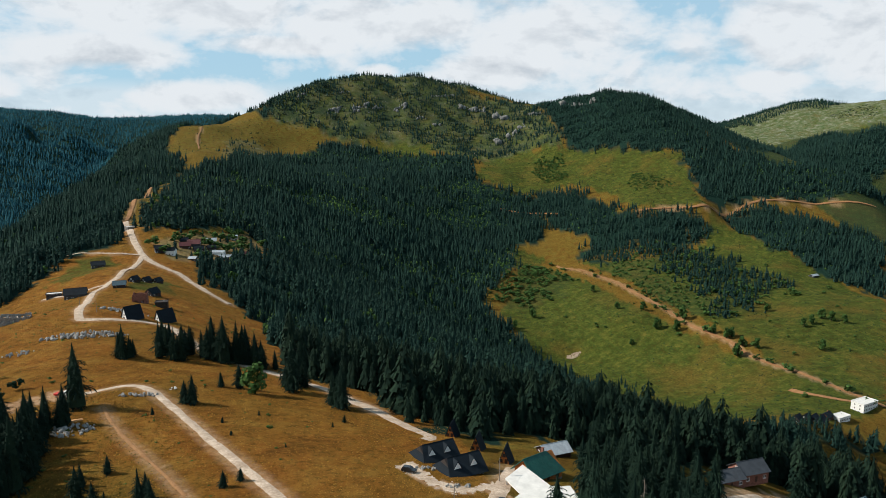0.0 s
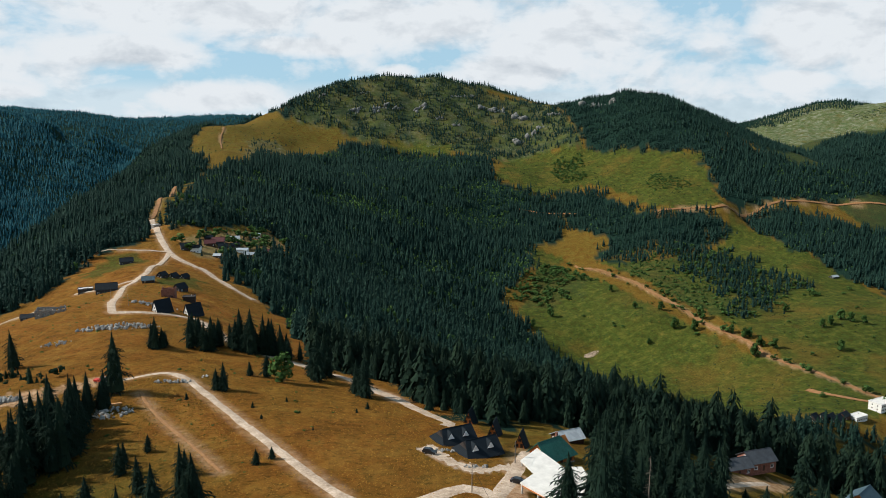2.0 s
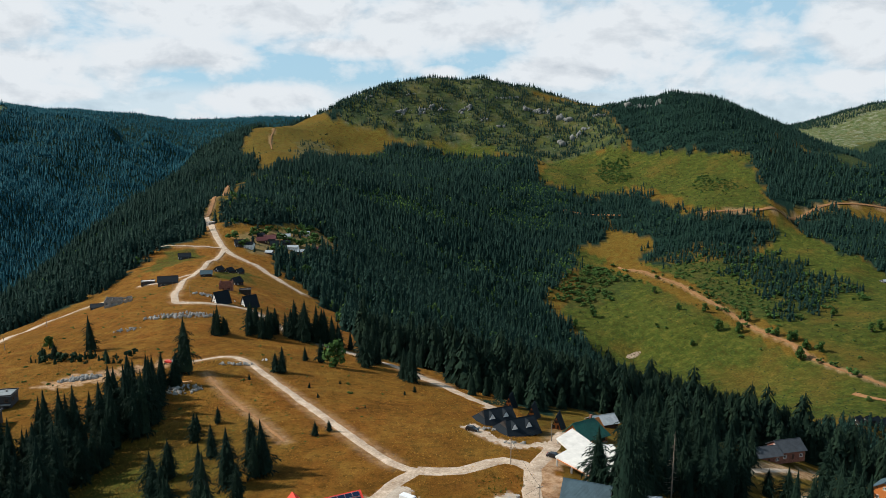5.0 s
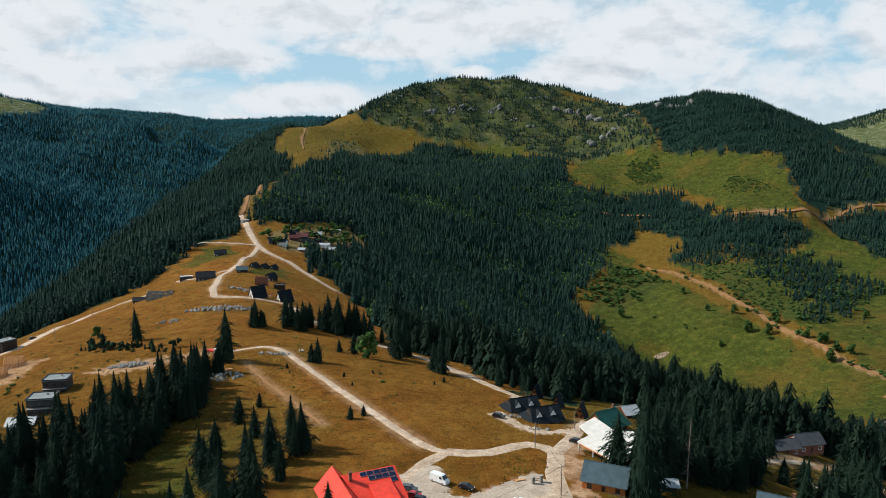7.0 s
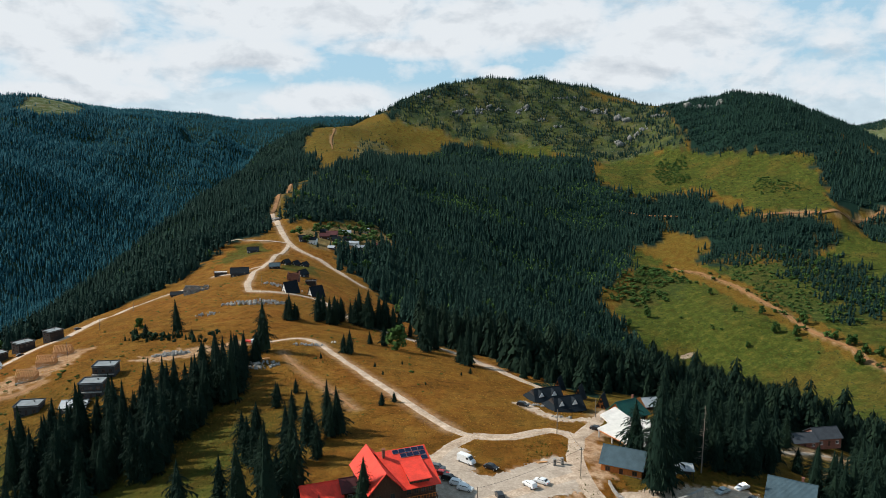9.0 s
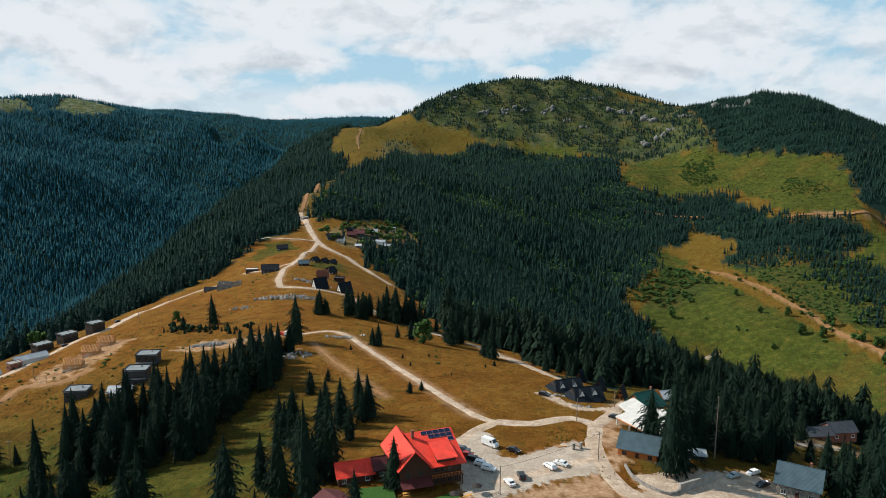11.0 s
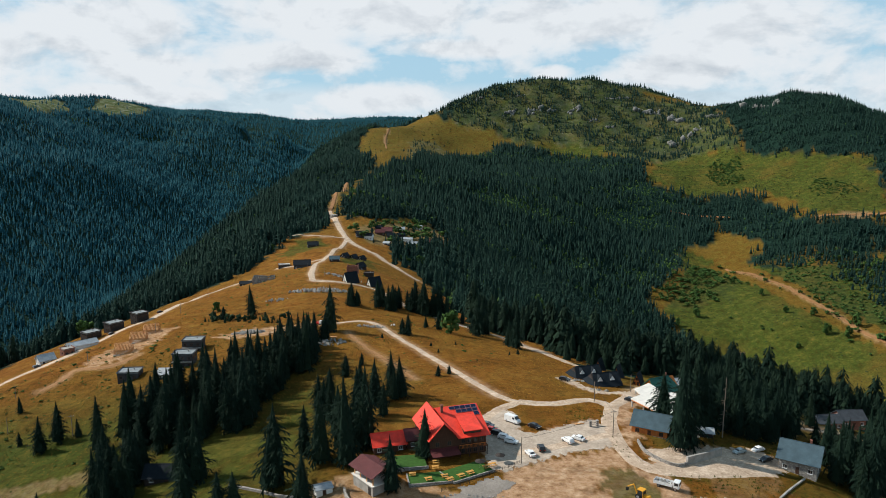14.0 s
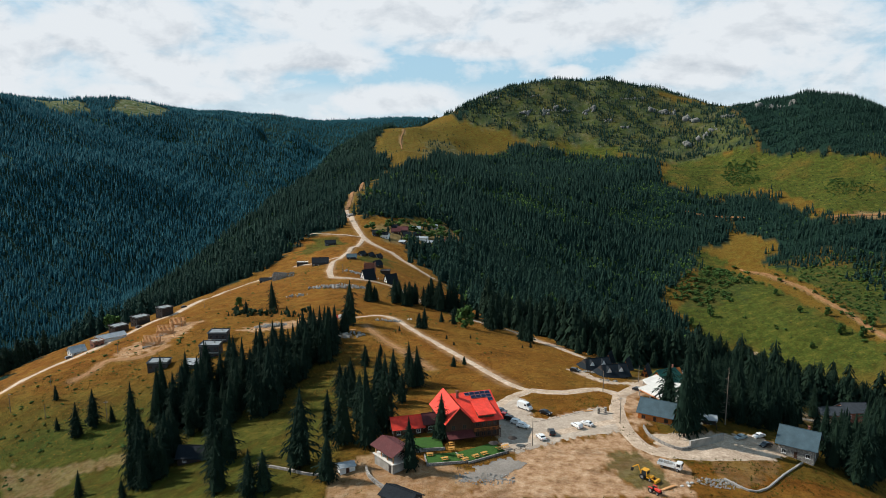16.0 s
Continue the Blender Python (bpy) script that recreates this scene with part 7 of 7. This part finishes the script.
def tipper_truck(x, y, turn):
    t = thing("tipper_truck", x, y, turn, "white tipper truck loaded with pale stones", "truck", z=ground_z(x, y) + 0.05)
    part("chassis", boxes((-0.45, 0.45, -3.2, 3.2, 0.6, 0.85)), M_RUBBER, t)
    cab = part("cab", boxes((-1.1, 1.1, -3.4, -1.75, 0.7, 2.55), bevel=0.12), P_WHITE, t)
    part("windscreen", boxes((-0.95, 0.95, -3.44, -3.39, 1.55, 2.35)), M_GLASS, cab)
    for sx in (-1, 1):
        part("side_window", boxes((sx * 1.1 - 0.02, sx * 1.1 + 0.02, -3.1, -2.1, 1.55, 2.3)), M_GLASS, cab)
    part("tipper_bed", boxes((-1.2, 1.2, -1.6, 3.3, 0.95, 1.08), (-1.2, -1.12, -1.6, 3.3, 1.08, 1.75), (1.12, 1.2, -1.6, 3.3, 1.08, 1.75), (-1.12, 1.12, -1.6, -1.52, 1.08, 1.75), (-1.12, 1.12, 3.22, 3.3, 1.08, 1.75)), P_WHITE, t)
    g = random.Random(3)
    bm = bmesh.new()
    for k in range(60):
        s = g.uniform(0.12, 0.3)
        bmesh.ops.create_icosphere(bm, subdivisions=1, radius=s, matrix=Matrix.Translation((g.uniform(-0.95, 0.95), g.uniform(-1.35, 3.0), 1.2 + g.uniform(0, 0.35))))
    part("stone_load", bm, M_ROCK, t, "pale broken stone load")
    for sx in (-0.95, 0.95):
        for sy in (-2.4, 1.9):
            wheel_part(t, sx, sy, 0.48, 0.3)


def backhoe(x, y, turn):
    t = thing("backhoe_loader", x, y, turn, "yellow backhoe loader with a folded digging arm", "digger", z=ground_z(x, y) + 0.05)
    part("hood", boxes((-0.5, 0.5, -2.2, -0.5, 0.8, 1.6), bevel=0.08), M_YELLOW, t)
    cab = part("cab", boxes((-0.8, 0.8, -0.5, 1.1, 1.0, 2.5)), M_GLASS, t)
    part("cab_roof", boxes((-0.9, 0.9, -0.6, 1.2, 2.5, 2.7), bevel=0.05), M_YELLOW, t)
    for sx in (-0.8, 0.8):
        for sy in (-0.5, 1.1):
            part("cab_post", boxes((sx - 0.05, sx + 0.05, sy - 0.05, sy + 0.05, 1.0, 2.5)), M_YELLOW, t)
    part("chassis", boxes((-0.6, 0.6, -2.2, 1.6, 0.55, 1.0)), M_RUBBER, t)
    part("boom", rod(rod(bmesh.new(), (0, 1.5, 0.9), (0, 2.6, 3.2), 0.18, 6), (0, 2.6, 3.2), (0, 4.3, 2.0), 0.15, 6), M_YELLOW, t)
    part("digging_bucket", boxes((-0.35, 0.35, 4.1, 4.7, 0.9, 1.7), bevel=0.08), M_RUBBER, t)
    part("loader_arm", boxes((-0.85, -0.7, -3.0, -0.4, 0.7, 0.95), (0.7, 0.85, -3.0, -0.4, 0.7, 0.95)), M_YELLOW, t)
    part("loader_bucket", boxes((-1.1, 1.1, -3.7, -2.9, 0.1, 0.9), bevel=0.1), M_YELLOW, t)
    for sx in (-0.9, 0.9):
        wheel_part(t, sx, 0.7, 0.75, 0.42)
        wheel_part(t, sx, -1.6, 0.48, 0.32)


def tractor(x, y, turn):
    t = thing("tractor", x, y, turn, "small red tractor with large rear wheels", "tractor", z=ground_z(x, y) + 0.05)
    part("hood", boxes((-0.4, 0.4, -1.9, -0.1, 0.8, 1.45), bevel=0.08), M_REDPAINT, t)
    part("seat", boxes((-0.3, 0.3, 0.4, 0.9, 1.0, 1.4), bevel=0.05), M_RUBBER, t)
    for sx in (-1, 1):
        part("mudguard", boxes((sx * 0.85 - 0.25, sx * 0.85 + 0.25, 0.0, 1.3, 1.38, 1.48), bevel=0.03), M_REDPAINT, t)
        wheel_part(t, sx * 0.85, 0.65, 0.68, 0.4)
        wheel_part(t, sx * 0.65, -1.4, 0.42, 0.25)
    part("chassis", boxes((-0.3, 0.3, -1.8, 1.0, 0.5, 0.85)), M_RUBBER, t)
    part("exhaust", rod(bmesh.new(), (0.25, -1.0, 1.4), (0.25, -1.0, 2.2), 0.04, 6), M_STEEL, t)


tipper_truck(43.2, 145.6, 62)
backhoe(35.5, 138.2, 50)
tractor(36.4, 130.4, 40)

# ---- poles ----
for px, py, ph, pa in ((33.6, 177.6, 8.5, True), (31.5, 209, 8.0, False), (5.0, 155.8, 8.0, False), (-228.6, 238, 9.0, True), (-225, 262, 6.0, False), (-203, 226, 6.5, False), (-169, 217, 9.0, True), (-213, 301, 7.0, False), (-200, 348, 7.5, False), (-215, 412, 7.5, False), (-225, 480, 7.5, False), (-170, 560, 7.5, False), (-140, 500, 7.5, False), (48, 232, 7.0, False)):
    pole(px, py, ph, arm=pa, label="weathered wooden utility pole with a crossarm" if pa else "plain weathered wooden pole")

# ---- rocks, rubble and logs ----
heap("limestone_outcrop", -128, 440, 22, 8, 110, 1.0, M_ROCK, "pale limestone rocks breaking through the grass", seed=2)
heap("limestone_outcrop", -150, 415, 8, 4, 30, 0.8, M_ROCK, "pale limestone rocks breaking through the grass", seed=3)
heap("limestone_outcrop", -128, 512, 16, 3.5, 60, 0.9, M_ROCK, "row of pale rocks beside the lane", seed=4)
heap("rubble_heap", -82, 288, 7, 5, 70, 0.7, M_ROCK, "heap of pale building stones by the track", "rubble", 5)
heap("rubble_heap", -134, 318, 9, 3.5, 90, 0.8, M_ROCK, "pale rubble along the building site", "rubble", 15)
heap("rubble_heap", -8, 133, 9, 3.5, 150, 0.26, M_ROCK, "rubble bank of broken stone below the terrace", "rubble", 6)
heap("rubble_heap", 55, 139, 6, 3, 220, 0.24, M_ROCK, "grey heap of broken stone", "rubble", 7)
heap("rubble_heap", 60, 186, 6, 4, 60, 0.5, M_CONCRETE, "white heap of plaster and stone", "rubble", 8)
heap("rubble_heap", 29, 243, 4, 1.5, 30, 0.4, M_ROCK, "garden rocks before the dark house", "rubble", 9)
heap("rubble_heap", 36, 228, 4, 1.5, 30, 0.4, M_ROCK, "garden rocks before the dark house", "rubble", 10)
heap("rubble_heap", -70, 322, 8, 2, 40, 0.6, M_ROCK, "stones along the track's edge", "rubble", 11)
heap("rubble_heap", 336, 1010, 11, 5, 120, 1.1, M_GRAVEL, "bare pale quarry patch in the green meadow", "rubble", 12)


def stone_models(tall=1.0):
    """Three rough stones, 1 across: points and triangles."""
    out = []
    for s_ in (71, 72, 73):
        bm = stone_mesh(s_)
        bm.verts.ensure_lookup_table()
        out.append((np.array([v.co[:] for v in bm.verts]) * (0.5, 0.4, 0.5 * tall) + (0, 0, 0.2), np.array([[v.index for v in f.verts] for f in bm.faces])))
        bm.free()
    return out


def cliff(pts, high, seed):
    """A crag of split limestone blocks that step up the slope along a line."""
    p = line_points(pts, high * 0.36)
    g = np.random.RandomState(seed)
    q = np.vstack([p + np.c_[g.uniform(-3, 3, len(p)), g.uniform(-1, 1, len(p)) + k * high * 0.3] for k in range(3)])
    q = q[g.uniform(size=len(q)) < 0.6]
    size = high * (0.25 + 0.8 * g.beta(1.0, 2.2, len(q)))
    return stand("limestone_crag", q, size, stone_models(1.5), M_CRAG, "jagged grey limestone crag on the mountain face", (0.7, 1.9), "crag", high * 0.16)


for k, (line, high) in enumerate((([(-22, 2384), (0, 2380), (24, 2384)], 13), ([(66, 2368), (90, 2366), (112, 2371)], 12), ([(128, 2362), (150, 2358)], 9), ([(176, 2350), (200, 2346), (222, 2350)], 13), ([(392, 2326), (420, 2318), (448, 2306), (470, 2296)], 12), ([(482, 2268), (508, 2242), (522, 2238)], 14), ([(470, 2140), (490, 2132), (520, 2140), (556, 2152)], 13), ([(574, 2216), (596, 2196), (614, 2178)], 12), ([(676, 2166), (700, 2142), (726, 2112), (748, 2090)], 13), ([(312, 2380), (350, 2382), (394, 2384)], 6), ([(250, 2300), (270, 2296)], 7), ([(300, 2262), (322, 2258)], 7), ([(-110, 2455), (-80, 2452)], 7), ([(20, 2430), (52, 2428)], 6))):
    cliff(line, high * 1.35, 40 + k)


def face_stones():
    """Loose boulders and slabs over the open parts of the mountain face and the bald tops."""
    models = stone_models()
    for area, gap, keep, low_, high_ in (("face_scrub", 11.0, 0.55, 1.2, 4.2), ("bald_top", 16.0, 0.4, 1.5, 4.0), ("far_right_hill", 34.0, 0.3, 3.0, 7.0)):
        q = scatter(area, gap, 140, 8.0, keep)
        q = q[waves(q[:, 0], q[:, 1], 90, 23) > -0.1]
        stand("limestone_boulders", q, low_ + (high_ - low_) * G.beta(1.0, 2.4, len(q)), models, M_CRAG, "pale limestone boulders strewn over the mountain pasture", (0.7, 1.6), "rocks", 0.4)


face_stones()

# ---- grass tufts on the near meadows ----
def tufts(n, seed, x0, x1, y0, y1, low, high, material, label, name):
    g = np.random.RandomState(seed)
    p = np.c_[g.uniform(x0, x1, n), g.uniform(y0, y1, n)]
    ok = road_gap(p[:, 0], p[:, 1]) > 0.8
    for area in ("gravel_yard", "dirt_yard", "house_parking", "concrete_yard", "left_dirt", "hut_bank"):
        ok &= ~inside(area, p[:, 0], p[:, 1])
    p = p[ok]
    return stand(name, p, g.uniform(low, high, len(p)), TUFT, material, label, (1.0, 2.2), "grass", 0.03)


def tuft_model(seed):
    g = np.random.RandomState(seed)
    co, tri = [], []
    for k in range(7):
        a, r, l = g.uniform(0, 6.3), g.uniform(0, 0.25), g.uniform(0.2, 0.55)
        o = np.array([r * math.cos(a), r * math.sin(a), 0])
        b = len(co)
        co += [tuple(o + (-0.12 * math.sin(a), 0.12 * math.cos(a), 0)), tuple(o + (0.12 * math.sin(a), -0.12 * math.cos(a), 0)), tuple(o + (l * math.cos(a), l * math.sin(a), g.uniform(0.6, 1.0)))]
        tri.append((b, b + 1, b + 2))
    return np.array(co), np.array(tri)


TUFT = [tuft_model(s) for s in (61, 62, 63)]
M_STRAW = leaf_material("dry_grass_blades", (0.26, 0.12, 0.016), (0.49, 0.27, 0.055))
M_BLADES = leaf_material("green_grass_blades", (0.03, 0.045, 0.006), (0.10, 0.10, 0.015))
tufts(17000, 701, -110, 45, 195, 400, 0.15, 0.42, M_STRAW, "dry golden grass tufts on the meadow", "dry_grass")
tufts(10000, 702, -235, -60, 190, 420, 0.15, 0.42, M_STRAW, "dry golden grass tufts on the slope", "dry_grass")
tufts(7000, 703, -235, -40, 120, 300, 0.15, 0.5, M_BLADES, "green grass tufts between the trees", "green_grass")
tufts(2500, 704, 20, 110, 120, 200, 0.2, 0.6, M_BLADES, "weeds at the yard's edges", "green_grass")

# ---- overhead wires ----
def wire(a, b, sag, r=0.035):
    ob = thing("overhead_wire", a[0], a[1], 0, "thin black overhead wire between poles", "wire", "overhead wires", ground_z(a[0], a[1]))
    o = Vector((a[0], a[1], ground_z(a[0], a[1])))
    p, q = Vector((a[0], a[1], o.z + a[2])) - o, Vector((b[0], b[1], ground_z(b[0], b[1]) + b[2])) - o
    bm, rings = bmesh.new(), []
    across = Vector((q.y - p.y, p.x - q.x, 0)).normalized() * r
    for k in range(11):
        t = k / 10
        c = p.lerp(q, t) - Vector((0, 0, sag * 4 * t * (1 - t)))
        rings.append([bm.verts.new(c + d) for d in (across, Vector((0, 0, r)), -across, Vector((0, 0, -r)))])
    for u, v in zip(rings, rings[1:]):
        for i in range(4):
            bm.faces.new((u[i], u[(i + 1) % 4], v[(i + 1) % 4], v[i]))
    part("cable", bm, M_RUBBER, ob)


wire((33.6, 177.6, 8.0), (31.5, 209, 7.6), 0.8)
wire((33.6, 177.6, 8.0), (5.0, 155.8, 7.6), 0.9)
wire((31.5, 209, 7.6), (48, 232, 6.6), 0.6)
wire((-228.6, 238, 8.4), (-225, 262, 5.6), 0.6)
wire((-169, 217, 8.4), (-203, 226, 6.0), 0.8)

# ---- odds and ends on the yard ----
def timber_pile(x, y, turn, n, length, label, material, name="timber_pile"):
    t = thing(name, x, y, turn, label, "timber")
    g = random.Random(n)
    for k in range(n):
        row = k % 4
        o = part("beam", boxes((-length / 2, length / 2, -0.1, 0.1, 0, 0.18)), material, t)
        o.matrix_basis = pose(g.uniform(-0.3, 0.3), row * 0.26 - 0.4, (k // 4) * 0.19 + 0.02, 0, 0, g.uniform(-5, 5))


timber_pile(40.5, 133.5, 35, 6, 5.0, "loose timber beams lying on the weeds", W_RAW)
timber_pile(-84, 296, 20, 12, 4.5, "stack of pale boards beside the track", W_RAW)
timber_pile(24, 186, 15, 5, 2.8, "a few pale planks on the gravel", W_RAW)
timber_pile(-193, 322, 40, 8, 4.0, "stack of raw building timber", W_RAW)


def concrete_blocks(x, y, n, label):
    t = thing("concrete_blocks", x, y, 25, label, "blocks")
    g = random.Random(n)
    for k in range(n):
        o = part("block", boxes((-0.4, 0.4, -0.25, 0.25, 0, 0.4), bevel=0.03), M_CONCRETE, t)
        o.matrix_basis = pose(g.uniform(-2, 2), g.uniform(-1.2, 1.2), 0.0, 0, 0, g.uniform(0, 180))


concrete_blocks(46, 136, 5, "pale concrete blocks lying on the ground")
concrete_blocks(-60, 331, 6, "pale blocks beside the hill track")


def gate_pillars(x, y):
    t = thing("gate_pillars", x, y, 20, "dark stone gate pillars at the yard entrance", "gate")
    for sx in (-1.2, 1.2):
        p = part("pillar", boxes((sx - 0.35, sx + 0.35, -0.35, 0.35, -0.3, 1.9), bevel=0.03), W_STONE, t)
        part("capstone", boxes((sx - 0.45, sx + 0.45, -0.45, 0.45, 1.9, 2.05), bevel=0.02), M_CONCRETE_DARK, p)
    part("rail", boxes((-0.85, 0.85, -0.05, 0.05, 0.7, 0.8), (-0.85, 0.85, -0.05, 0.05, 1.2, 1.3)), W_DARK, t)


gate_pillars(28.5, 184.5)


def excavator_far(x, y, turn):
    t = thing("construction_truck", x, y, turn, "small red and white works truck by the hill track", "truck")
    part("cab", boxes((-1.0, 1.0, -2.6, -1.0, 0.6, 2.4), bevel=0.1), P_WHITE, t)
    part("windscreen", boxes((-0.85, 0.85, -2.64, -2.59, 1.4, 2.2)), M_GLASS, t)
    part("bed", boxes((-1.1, 1.1, -0.9, 2.8, 0.8, 1.5), bevel=0.05), M_REDPAINT, t)
    for sx in (-0.85, 0.85):
        for sy in (-1.8, 1.8):
            wheel_part(t, sx, sy, 0.45, 0.28)


excavator_far(-99, 327, 70)


def parasol(x, y, z):
    t = thing("parasol", x, y, 0, "open parasol beside the terrace tables", "parasol", "parasols", z)
    part("pole", rod(bmesh.new(), (0, 0, 0), (0, 0, 2.5), 0.03, 6), M_STEEL, t)
    bm = bmesh.new()
    bmesh.ops.create_cone(bm, cap_ends=False, segments=8, radius1=1.5, radius2=0.04, depth=0.6, matrix=Matrix.Translation((0, 0, 2.4)))
    part("canopy", bm, W_DARK, t)


parasol(-6.5, 150.5, ground_z(-6.5, 150.5) + 0.45)
parasol(-1.0, 156.0, ground_z(-1, 156))
